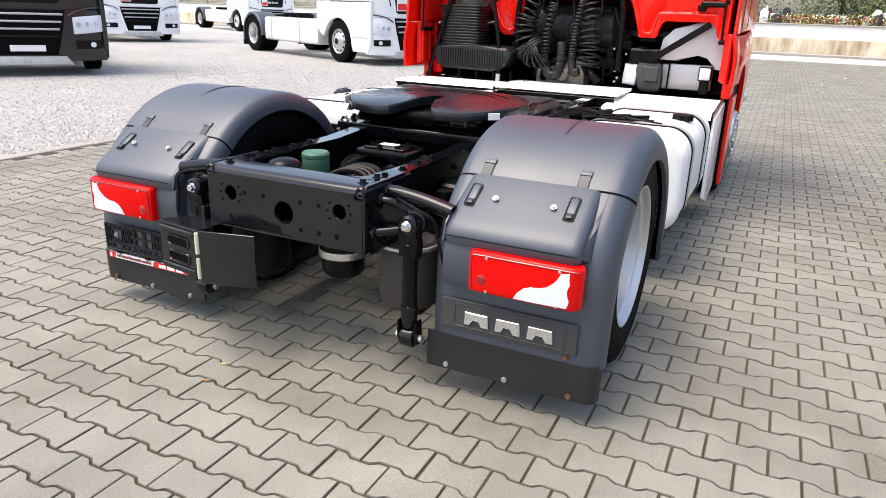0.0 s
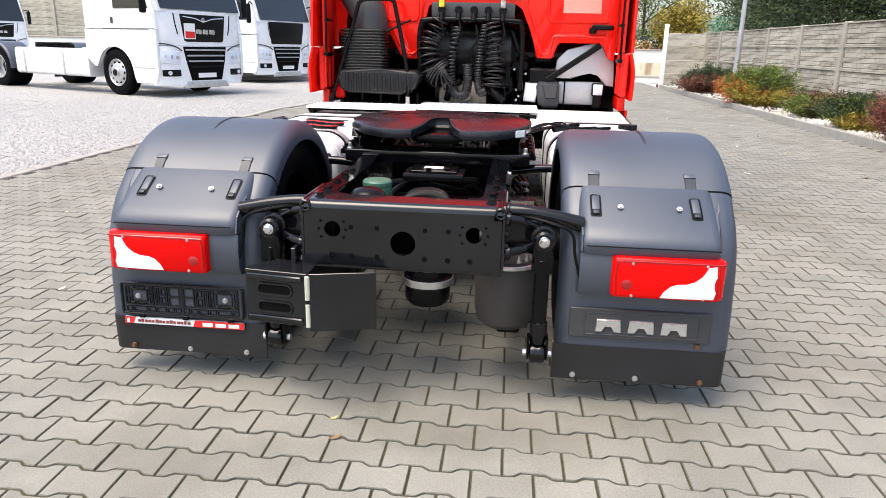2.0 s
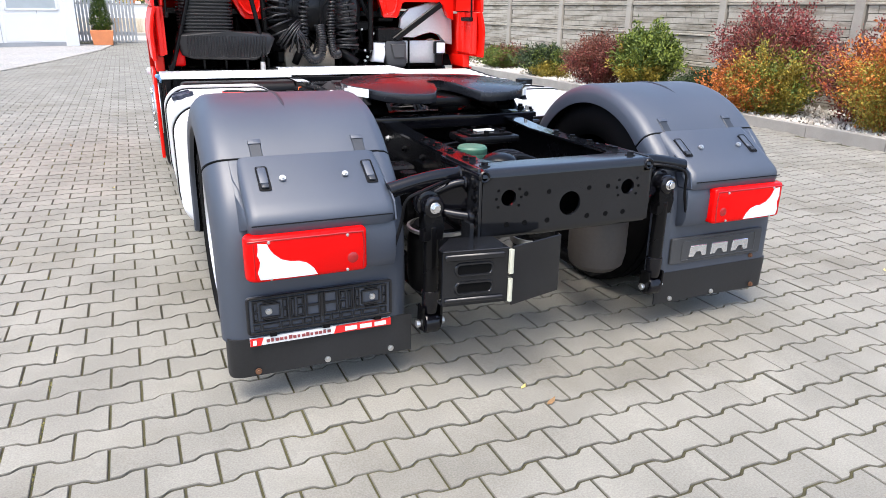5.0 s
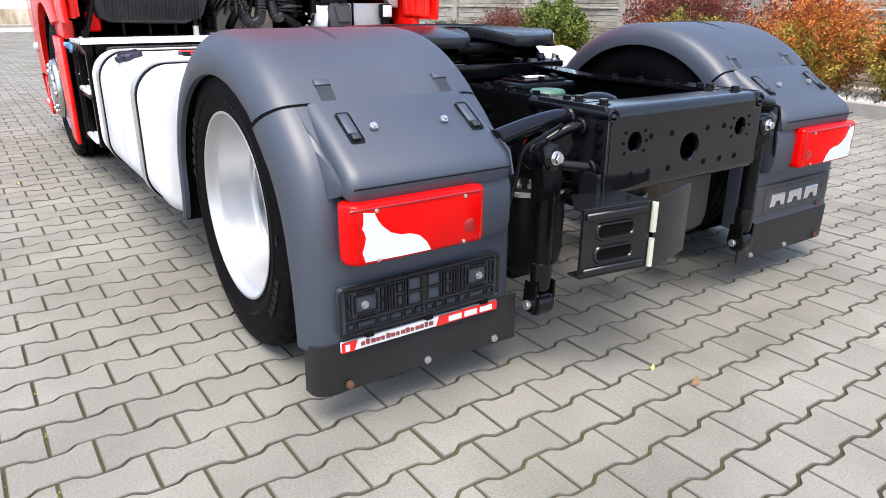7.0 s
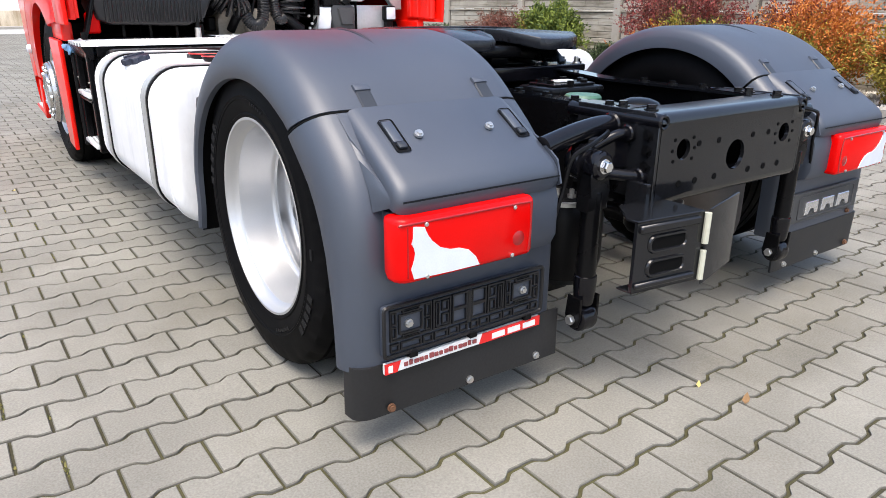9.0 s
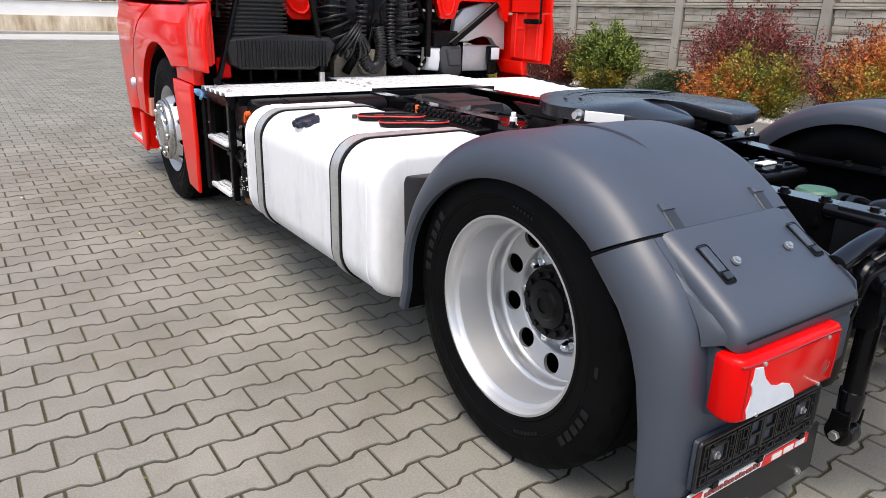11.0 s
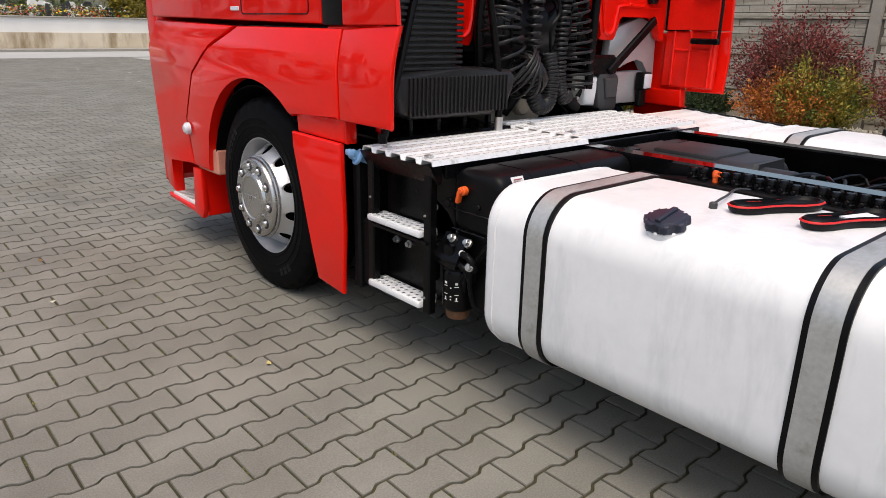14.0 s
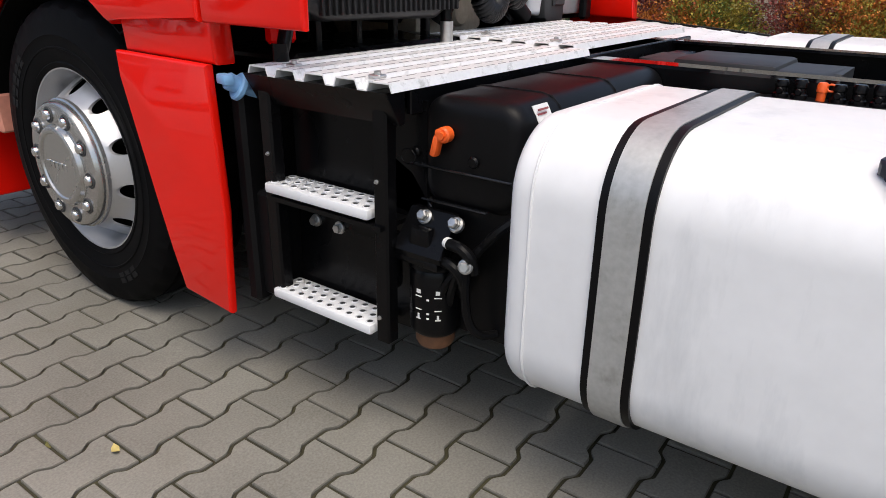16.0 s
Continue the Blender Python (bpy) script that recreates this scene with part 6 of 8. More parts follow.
# air lines laid over the right tank
for k, (dx, dy, r) in enumerate(((0.0, 0.0, 0.007), (0.02, 0.05, 0.0055), (-0.03, 0.09, 0.007), (0.05, 0.13, 0.005), (-0.02, -0.05, 0.0055))):
    bm = BM(); tube(bm, smoothpath([(0.45, 2.1 + dy, 0.85), (0.60 + dx, 2.24 + dy, 0.875 + 0.008 * k), (0.74, 2.27 + dy * 0.6, 0.862 + 0.006 * k), (0.88 + dx, 2.30 - dy * 0.4, 0.858 + 0.004 * k), (0.97 + dx * 2, 2.40 - dy, 0.856)], 7), r, 6)
    part("air_line", bm, PLASTIC, truck, "black air line lying over the tank")
for a, b, r in (((0.62, 2.22, 0.872), (0.70, 2.26, 0.885), 0.022), ((0.80, 2.26, 0.870), (0.89, 2.31, 0.872), 0.017)):
    bm = BM(); cyl(bm, a, b, r, 12, bev=0.004); cyl(bm, b, tuple(2 * q - p for p, q in zip(a, b)), r * 0.6, 10)
    part("line_coupling", bm, SATIN, truck, "black coupling of an air line")
# unseen reservoir and gearbox shapes added under the frame to block light
for s in (1, -1):
    bm = BM(); rev(bm, [(0.0, 1.74), (0.09, 1.75), (0.135, 1.79), (0.145, 1.84), (0.145, 3.10), (0.135, 3.15), (0.09, 3.19), (0.0, 3.20)], (s * 0.30, 0, 0.40), "y", 28)
    part("air_reservoir", bm, SATIN, truck, "unseen black reservoir shape added under the frame to block light")
bm = BM(); prism(bm, rrect(-0.32, 0.32, 0.28, 0.80, 0.12, 6), "y", 3.36, 4.10, 0.04, 3); prism(bm, rrect(-0.40, 0.40, 0.26, 0.80, 0.10, 6), "y", 4.10, 5.0, 0.04, 3)
part("gearbox_casing", bm, SATIN, truck, "unseen dark gearbox and engine shape added under the cab to block light")
# white side panel between the right tank and the cab
bm = BM(); prism(bm, [(3.22, 0.24), (3.235, 0.74), (3.27, 0.79), (3.86, 0.835), (3.875, 0.21), (3.50, 0.15)], "x", 1.248, 1.268, 0.005, 2)
part("side_panel", bm, WHITE, truck, "smooth white side panel behind the cab")

# ---- the cab ----
cabr = new("cab"); cabr.parent = truck; cabr.location = Vector((0, 4.9, 1.0)) - POS[truck]; POS[cabr] = Vector((0, 4.9, 1.0)); cabr["label"] = "glossy red sleeper cab"


def bulge(bm, s):
    """Barrel-shaped side panels: they lean in towards their upper edge and a little towards their foot."""
    for z in (0.40, 0.55, 0.70, 0.85, 0.98, 1.08, 1.15, 1.20, 1.235, 1.262, 1.285):
        bmesh.ops.bisect_plane(bm, geom=bm.verts[:] + bm.edges[:] + bm.faces[:], plane_co=(0, 0, z), plane_no=(0, 0, 1))
    for v in bm.verts:
        z = v.co.z
        v.co.x -= s * (0.55 * max(0, z - 1.14) ** 1.6 + 0.035 * max(0, 0.98 - z) ** 2 + 0.02 * max(0, 1.10 - z))
        v.co.x -= s * 0.10 * max(0, v.co.y - 5.55) ** 2
    return bm


for s in (1, -1):
    # lower side panel over the wheel, with the arch cut out
    archpts = [(FX + 0.60 * math.cos(radians(a)), FZ + 0.585 * math.sin(radians(a))) for a in range(128, 8, -8)]
    lowpanel = [(3.915, 0.955), (4.26, 0.955), (4.30, 0.93)] + archpts + [(5.285, 0.52), (5.50, 0.52), (5.53, 0.79), (5.38, 1.05), (5.14, 1.19), (4.83, 1.305), (3.915, 1.305)]
    # front part of the arch faces the rear
    pol = [p for p in lowpanel]
    bm = BM(); prism(bm, pol, "x", 1.255, 1.312, 0.010, 3)
    part("wheel_arch_panel", mirror(bulge(bm, 1), s), RED, cabr, "glossy red panel over the front wheel", 40)
    bm = BM(); prism(bm, [(5.512, 0.52), (5.545, 0.80), (5.395, 1.062), (5.15, 1.203), (4.88, 1.305), (6.02, 1.33), (6.12, 1.18), (6.08, 0.60), (6.10, 0.30), (5.95, 0.27), (5.93, 0.50)], "x", 1.245, 1.312, 0.012, 3)
    part("front_corner_panel", mirror(bulge(bm, 1), s), RED, cabr, "glossy red front corner panel", 40)
    bm = BM(); prism(bm, [((3.565, 3.655)[s > 0], 0.955), (3.900, 0.955), (3.900, 1.305), ((3.55, 3.64)[s > 0], 1.321)], "x", 1.288, 1.312, 0.008, 3)
    part("side_flap_lower", mirror(bulge(bm, 1), s), RED, cabr, "glossy red rear side flap", 40)
    bm = BM(); prism(bm, [((3.55, 3.64)[s > 0], 1.322), (3.90, 1.318), (3.94, 3.3), (3.75, 3.3)], "x", 1.261, 1.285, 0.008, 3)
    part("side_flap_upper", mirror(bm, s), RED, cabr, "glossy red side collar", 40)
    bm = BM(); prism(bm, [(3.915, 1.318), (4.06, 1.318), (4.12, 3.3), (3.955, 3.3)], "x", 1.225, 1.276, 0.006, 2)
    part("side_stripe", mirror(bm, s), PLASTIC, cabr, "black plastic strip behind the door")
    bm = BM(); prism(bm, [(4.075, 1.322), (6.0, 1.345), (5.95, 2.05), (5.6, 3.4), (4.13, 3.4)], "x", 1.18, 1.276, 0.012, 3)
    part("side_wall", mirror(bm, s), RED, cabr, "glossy red cab side and door", 40)
    bm = BM(); prism(bm, [(4.92, 2.0), (5.85, 2.0), (5.55, 2.75), (4.92, 2.75)], "x", 1.27, 1.28, 0.004, 1)
    part("side_window", mirror(bm, s), GLASS, cabr, "dark side window")
    # stowage door seam
    bm = BM(); tube(bm, [(1.277, y, z) for y, z in rrect(4.16, 4.78, 1.36, 1.80, 0.02, 3)], 0.003, 5, True)
    part("hatch_seam", mirror(bm, s), SATIN, cabr)
    bm = BM(); box(bm, 1.2765, 1.283, 4.80, 4.89, 1.375, 1.395, 0.003, 1)
    part("step_lamp", mirror(bm, s), LAMPWHITE, cabr)
    # inner face of the flap
    bm = BM(); box(bm, 1.22, 1.262, 3.70, 4.05, 0.98, 1.32, 0.01, 1)
    for y in (3.72, 3.86, 3.97):
        box(bm, 1.205, 1.225, y, y + 0.014, 0.99, 1.32, 0.004, 1)
    box(bm, 1.212, 1.225, 3.72, 3.98, 1.20, 1.215, 0.004, 1)
    box(bm, 1.205, 1.222, 3.70, 4.035, 1.325, 2.4, 0.004, 1)
    part("flap_inner", mirror(bm, s), REDIN, cabr, "red inner face of the side flap")
    bm = BM(); box(bm, 1.17, 1.205, 3.665, 3.85, 1.245, 1.28, 0.008, 1); tube(bm, [(1.19, 3.675, 1.26), (1.185, 3.672, 1.46), (1.19, 3.70, 1.95)], 0.009, 6); box(bm, 1.17, 1.205, 3.70, 3.86, 1.52, 1.545, 0.008, 1)
    part("flap_hinge", mirror(bm, s), SATIN, cabr)
    # entry step and skirt
    bm = BM(); prism(bm, [(5.44, 0.50), (5.545, 0.50), (5.58, 0.215), (5.47, 0.20), (5.43, 0.26)], "x", 1.255, 1.290, 0.008, 2)
    part("entry_step_side", mirror(bm, s), RED, cabr)
    bm = BM(); box(bm, 1.08, 1.275, 5.575, 5.96, 0.250, 0.272, 0.005, 2)
    es = part("entry_step", mirror(bm, s), ALU, cabr, "perforated grey entry step")
    for k in range(9):
        bm = BM(); box(bm, 1.10, 1.262, 5.592 + k * 0.041, 5.612 + k * 0.041, 0.2715, 0.2745, 0.001, 1)
        part("tread_bar", mirror(bm, s), STRAP, es)
    bm = BM(); box(bm, 1.06, 1.08, 5.46, 5.97, 0.24, 0.64, 0.006, 1)
    part("step_well", mirror(bm, s), RED, cabr, "red step well panel")
    bm = BM(); box(bm, 1.06, 1.262, 5.44, 5.462, 0.215, 0.50, 0.006, 1)
    part("step_end", mirror(bm, s), RED, cabr)
    bm = BM(); prism(bm, [(5.55, 0.215), (5.98, 0.235), (6.0, 0.262), (5.56, 0.246)], "x", 1.262, 1.288, 0.005, 1)
    part("step_lip", mirror(bm, s), RED, cabr)
    bm = BM(); box(bm, 1.14, 1.272, 5.22, 5.50, 0.50, 0.64, 0.008, 1)
    part("arch_filler", mirror(bm, s), mat("pale_red_primer", (0.60, 0.25, 0.18), 0.6, var=0.15), cabr, "faded red filler block in the wheel arch")
    bm = BM(); rev(bm, [(0.036, 1.308), (0.034, 1.325), (0.020, 1.338), (0, 1.34)], (0, 5.50, 0.735), "x", 20)
    part("side_marker", mirror(bm, s), LAMPWHITE, cabr, "clear side marker lamp")
    # black sheet that puts shade into the wheel arch
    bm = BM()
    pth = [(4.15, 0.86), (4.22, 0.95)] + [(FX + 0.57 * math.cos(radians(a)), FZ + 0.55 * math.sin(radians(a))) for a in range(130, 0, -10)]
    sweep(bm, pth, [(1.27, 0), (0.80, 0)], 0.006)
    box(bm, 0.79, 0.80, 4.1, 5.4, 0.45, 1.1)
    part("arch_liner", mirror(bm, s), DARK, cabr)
    # red skirt behind the front wheel
    bm = BM(); prism(bm, [(3.895, 0.862), (4.285, 0.868), (4.275, 0.80), (4.235, 0.66), (4.18, 0.47), (4.14, 0.34), (4.105, 0.225), (3.905, 0.208), (3.888, 0.50)], "x", 1.290, 1.314, 0.008, 3)
    sk = part("skirt", mirror(bm, s), RED, truck, "glossy red skirt behind the front wheel", 40)
    bm = BM(); prism(bm, [(3.893, 0.858), (4.275, 0.864), (4.285, 0.965), (3.90, 0.965)], "x", 1.225, 1.288, 0.010, 3)
    part("upper_lip", mirror(bm, s), RED, sk)
    bm = BM(); box(bm, 1.08, 1.262, 3.845, 3.89, 0.24, 0.80, 0.01, 1); box(bm, 1.10, 1.24, 3.80, 3.88, 0.26, 0.55, 0.01, 1); box(bm, 1.0, 1.20, 3.83, 3.90, 0.77, 0.848, 0.02, 2)
    part("skirt_inner", mirror(bm, s), PLASTIC, sk, "black inner guard")
# front, roof, floor of the cab
bm = BM()
prism(bm, [(5.95, 1.28), (6.12, 1.20), (6.1, 0.35), (6.18, 0.30), (6.22, 1.3), (6.12, 2.0), (5.75, 3.4), (5.6, 3.4)], "x", -1.24, 1.24, 0.02, 2)
part("front_panel", bm, RED, cabr, "red cab front", 40)
bm = BM(); prism(bm, [(6.125, 2.02), (6.145, 2.02), (5.85, 3.1), (5.83, 3.1)], "x", -1.15, 1.15, 0.004, 1)
part("windscreen", bm, GLASS, cabr, "dark windscreen")
bm = BM(); prism(bm, [(4.1, 3.38), (5.78, 3.38), (5.6, 3.6), (4.3, 3.72), (4.1, 3.66)], "x", -1.25, 1.25, 0.03, 2)
part("roof", bm, RED, cabr, "red high cab roof", 40)
bm = BM(); box(bm, -1.2, 1.2, 4.15, 6.1, 1.27, 1.31)
part("floor_panel", bm, SATIN, cabr)
# rear wall with its pressed lower edge
wallp = [(-1.19, 3.4), (-1.19, 1.50), (-1.16, 1.42), (-1.10, 1.42), (-1.08, 1.78), (-0.80, 1.80), (-0.735, 1.46), (-0.63, 1.265), (-0.60, 1.235), (-0.475, 1.235), (-0.455, 1.27), (-0.43, 1.50), (-0.40, 1.675), (-0.36, 1.70), (0.36, 1.70), (0.41, 1.66), (0.47, 1.50), (0.505, 1.44), (0.53, 1.28), (0.55, 1.262), (0.665, 1.262), (0.685, 1.285), (0.70, 1.385), (0.73, 1.405), (1.06, 1.405), (1.10, 1.38), (1.12, 1.29), (1.14, 1.27), (1.19, 1.25), (1.19, 3.4)]
bm = BM(); prism(bm, wallp, "y", 4.04, 4.09, 0.012, 2)
part("rear_wall", bm, RED, cabr, "glossy red cab rear wall with pressed edges", 40)
bm = BM()
tube(bm, [(p.x, 4.038, p.z) for p in smoothpath([(-0.70, 0, 1.50), (-0.60, 0, 1.30), (-0.49, 0, 1.30), (-0.46, 0, 1.52), (-0.43, 0, 1.70), (-0.38, 0, 1.735), (0.38, 0, 1.735), (0.44, 0, 1.68), (0.54, 0, 1.44), (0.57, 0, 1.31), (0.64, 0, 1.31), (0.67, 0, 1.42), (0.72, 0, 1.45), (1.10, 0, 1.45)], 3)], 0.012, 6)
for x0, x1, z0, z1 in ((0.62, 1.12, 1.56, 1.95), (-0.30, 0.30, 1.80, 2.3), (-0.75, -0.48, 1.55, 1.95)):
    tube(bm, [(x, 4.038, z) for x, z in rrect(x0, x1, z0, z1, 0.04, 4)], 0.012, 6, True)
part("pressed_bead", bm, RED, cabr)
bm = BM(); box(bm, 0.74, 1.05, 4.030, 4.042, 1.63, 1.78, 0.002, 1)
part("wall_sticker", bm, mat("pale_red_sticker", (0.70, 0.30, 0.24), 0.4, var=0.1, bump=0), cabr, "faded pale rectangle on the rear wall")
bm = BM(); box(bm, 0.98, 1.16, 3.98, 4.04, 1.50, 1.54, 0.01, 1); box(bm, 0.96, 1.02, 3.99, 4.04, 1.47, 1.52, 0.01, 1)
part("cab_lock", bm, SATIN, cabr, "black cab lock bracket")
for x in (0.78, 0.92):
    bm = BM(); box(bm, x, x + 0.03, 4.025, 4.042, 1.455, 1.47, 0.003, 1)
    part("tab", bm, RED, cabr)

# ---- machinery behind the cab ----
# Added black sheets keep the engine bay dark behind the wall's openings.
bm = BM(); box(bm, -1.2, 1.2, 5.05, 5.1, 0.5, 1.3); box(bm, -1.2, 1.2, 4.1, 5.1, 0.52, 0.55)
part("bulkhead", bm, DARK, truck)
bm = BM(); cyl(bm, (-0.36, 4.26, 1.33), (0.36, 4.26, 1.33), 0.185, 40, bev=0.04)
for x in (-0.2, 0.02, 0.22):
    rev(bm, [(0.18, x - 0.015), (0.192, x - 0.012), (0.192, x + 0.012), (0.18, x + 0.015)], (0, 4.26, 1.33), "x", 40)
part("air_cleaner", bm, HOSE, truck, "black round air cleaner drum")
bm = BM(); box(bm, -0.36, 0.34, 3.99, 4.06, 1.575, 1.70, 0.012, 2)
cp = part("coupling_panel", bm, GREY, truck, "dark grey panel of air and power couplings")
for x, m in ((-0.27, YELLOW), (-0.13, PLASTIC), (0.0, DARK), (0.12, PLASTIC), (0.24, STEEL)):
    bm = BM(); cyl(bm, (x, 4.0, 1.64), (x, 3.955, 1.64), 0.032, 18, bev=0.005); cyl(bm, (x, 3.97, 1.61), (x, 3.95, 1.55), 0.022, 12)
    part("coupling", bm, PLASTIC, cp)
    if m in (YELLOW, STEEL):
        bm = BM(); box(bm, x - 0.022, x + 0.022, 3.935, 3.975, 1.655, 1.715, 0.01, 2); cyl(bm, (x, 3.95, 1.70), (x, 3.945, 1.74), 0.018, 10)
        part("coupling_head", bm, m, cp, "yellow coupling head" if m is YELLOW else "bright metal coupling head")
bm = BM(); tube(bm, smoothpath([(-0.44, 4.0, 1.05), (-0.46, 4.0, 1.35), (-0.44, 3.985, 1.52), (-0.38, 3.98, 1.555), (0.0, 3.98, 1.56), (0.33, 3.98, 1.555), (0.40, 3.985, 1.52), (0.415, 4.0, 1.30), (0.41, 4.0, 1.0)], 8), 0.024, 12)
part("hose_carrier", bm, SATIN, truck, "black tubular hose carrier")


def coil(name, pts, turns, R, r, label, squash=1.0):
    """A spiral hose whose axis follows pts."""
    ax = smoothpath(pts, 10)
    m = turns * 14
    out = []
    L = len(ax) - 1
    for k in range(m + 1):
        t = k / m * L
        i = min(int(t), L - 1)
        p = ax[i].lerp(ax[i + 1], t - i)
        d, u, v = frame_axes(ax[i + 1] - ax[i])
        a = 2 * math.pi * turns * k / m
        q = R[0] + (R[1] - R[0]) * k / m
        out.append(p + u * math.cos(a) * q + v * math.sin(a) * q * squash)
    bm = BM(); tube(bm, out, r, 6)
    return part(name, bm, HOSE, truck, label, 60)


coil("coiled_hose", [(-0.27, 3.95, 1.56), (-0.34, 3.95, 1.42), (-0.37, 3.94, 1.28), (-0.33, 3.93, 1.12)], 9, (0.06, 0.12), 0.0075, "loose black spiral air hose")
coil("coiled_hose", [(-0.13, 3.93, 1.50), (-0.17, 3.92, 1.25), (-0.17, 3.91, 1.05), (-0.12, 3.90, 0.945), (-0.05, 3.90, 0.96), (-0.03, 3.90, 1.08), (-0.04, 3.92, 1.20)], 46, (0.034, 0.034), 0.0085, "tight black spiral power cable")
coil("coiled_hose", [(0.10, 3.94, 1.52), (0.065, 3.93, 1.30), (0.055, 3.92, 1.10), (0.075, 3.91, 0.98), (0.12, 3.91, 0.985)], 36, (0.028, 0.030), 0.008, "tight black spiral power cable")
coil("coiled_hose", [(0.16, 3.95, 1.54), (0.18, 3.94, 1.38), (0.19, 3.93, 1.20), (0.185, 3.92, 1.02)], 11, (0.06, 0.095), 0.0075, "loose black spiral air hose")
coil("coiled_hose", [(-0.30, 3.92, 1.15), (-0.24, 3.90, 1.10), (-0.20, 3.90, 1.12)], 9, (0.13, 0.10), 0.0075, "loose black spiral air hose")
for x, z0 in ((-0.27, 1.55), (-0.12, 1.55), (0.02, 1.52), (0.12, 1.55), (0.24, 1.56)):
    bm = BM(); tube(bm, smoothpath([(x, 3.95, z0), (x + 0.02, 3.93, z0 - 0.12), (x - 0.03, 3.94, z0 - 0.2), (x - 0.01, 3.95, z0 - 0.32)], 5), 0.009, 6)
    part("hose_tail", bm, PLASTIC, truck)
# intake: snorkel, bellows and plenum
bm = BM(); tube(bm, smoothpath([(-1.08, 4.06, 1.98), (-1.02, 4.05, 1.78), (-0.90, 4.0, 1.60), (-0.87, 3.99, 1.42)], 6), [0.15] * 19, 16)
part("snorkel", bm, GREY, truck, "dark grey intake duct")
bm = BM()
prism(bm, rrect(-1.085, -0.735, 3.815, 4.05, 0.05, 3), "z", 1.12, 1.47)
ib = part("intake_bellows", bm, HOSE, truck, "black ribbed intake bellows")
for k in range(14):
    z = 1.145 + k * 0.0235
    bm = BM(); prism(bm, rrect(-1.105, -0.715, 3.795, 4.07, 0.05, 3), "z", z, z + 0.014, 0.004, 1)
    part("rib", bm, HOSE, ib)
bm = BM(); prism(bm, [(-1.11, 1.14), (-1.13, 1.07), (-1.10, 0.98), (-1.03, 0.95), (-0.58, 0.94), (-0.47, 0.99), (-0.42, 1.10), (-0.46, 1.14), (-0.75, 1.15)], "y", 3.77, 4.10, 0.025, 3)
ip = part("intake_plenum", bm, HOSE, truck, "black ribbed intake plenum")
for k in range(26):
    x = -1.06 + k * 0.0225
    bm = BM(); box(bm, x, x + 0.008, 3.760, 3.778, 0.965, 1.12, 0.002, 1)
    part("rib", bm, HOSE, ip)
bm = BM(); tube(bm, smoothpath([(-0.40, 4.0, 1.08), (-0.30, 4.06, 1.12), (-0.2, 4.15, 1.2)], 5), 0.09, 16)
part("intake_elbow", bm, PLASTIC, truck)
bm = BM()
for k in range(4):
    box(bm, -0.95 + k * 0.16, -0.93 + k * 0.16, 3.90, 3.93, 0.87, 0.95, 0.004, 1)
box(bm, -1.1, -0.35, 3.82, 4.2, 0.845, 0.875, 0.01, 1)
part("plenum_foot", bm, SATIN, truck)
bm = BM(); tube(bm, smoothpath([(-1.185, 3.78, 0.885), (-1.15, 3.78, 0.98), (-0.96, 3.80, 1.60), (-0.93, 3.80, 1.675), (-0.87, 3.80, 1.70), (-0.70, 3.80, 1.705), (-0.655, 3.80, 1.69), (-0.63, 3.80, 1.62), (-0.53, 3.79, 1.12), (-0.525, 3.78, 0.89)], 6), 0.017, 12)
gr = part("grab_rail", bm, SATIN, truck, "black tubular grab rail")
for x, z in ((-0.525, 0.93), (-1.185, 0.91)):
    bm = BM(); cyl(bm, (x, 3.78, 0.86), (x, 3.78, z), 0.020, 12)
    part("rail_socket", bm, STEEL if x > -1 else SATIN, gr)
bm = BM(); tube(bm, [(-1.05, 3.85, 1.43), (-0.70, 3.85, 1.46), (-0.52, 3.9, 1.55)], 0.009, 8)
part("prop_rod", bm, SATIN, truck)
bm = BM(); box(bm, -1.16, -1.08, 3.83, 3.87, 0.90, 1.02, 0.01, 1)
part("red_reflector", bm, LAMPRED, truck)
# right side: liner, boxes and work lamp
bm = BM(); prism(bm, [(0.70, 1.10), (0.72, 1.26), (0.80, 1.34), (1.02, 1.40), (1.14, 1.36), (1.20, 1.26), (1.21, 1.04), (1.13, 1.05), (1.08, 1.14), (1.0, 1.16), (0.85, 1.10)], "y", 4.10, 4.16, 0.012, 2)
part("wheel_liner", bm, LINER, truck, "light grey plastic wheel liner")
bm = BM(); box(bm, 0.74, 1.12, 4.12, 4.20, 0.880, 1.075, 0.012, 2)
part("battery_box", bm, LINER, truck, "light grey box behind the cab")
bm = BM(); prism(bm, [(0.548, 1.03), (0.575, 0.88), (0.60, 0.862), (0.745, 0.862), (0.755, 0.90), (0.748, 1.06), (0.72, 1.078), (0.57, 1.078)], "y", 4.04, 4.16, 0.014, 2); prism(bm, [(0.60, 1.05), (0.63, 0.93), (0.73, 0.93), (0.735, 1.05)], "y", 4.025, 4.05, 0.008, 1); box(bm, 0.60, 0.74, 4.05, 4.12, 0.85, 0.88, 0.01, 1)
part("control_box", bm, GREY, truck, "black plastic control box")
bm = BM(); prism(bm, [(0.445, 0.90), (0.55, 0.89), (0.575, 1.04), (0.56, 1.06), (0.455, 1.06)], "y", 4.05, 4.16, 0.018, 3)
part("expansion_bottle", bm, WHITE, truck, "white plastic reservoir")
bm = BM(); box(bm, 1.04, 1.11, 4.07, 4.11, 0.855, 0.97, 0.01, 1); box(bm, 1.025, 1.125, 4.05, 4.11, 0.96, 1.070, 0.012, 2)
wl = part("work_lamp", bm, PLASTIC, truck, "small square work lamp")
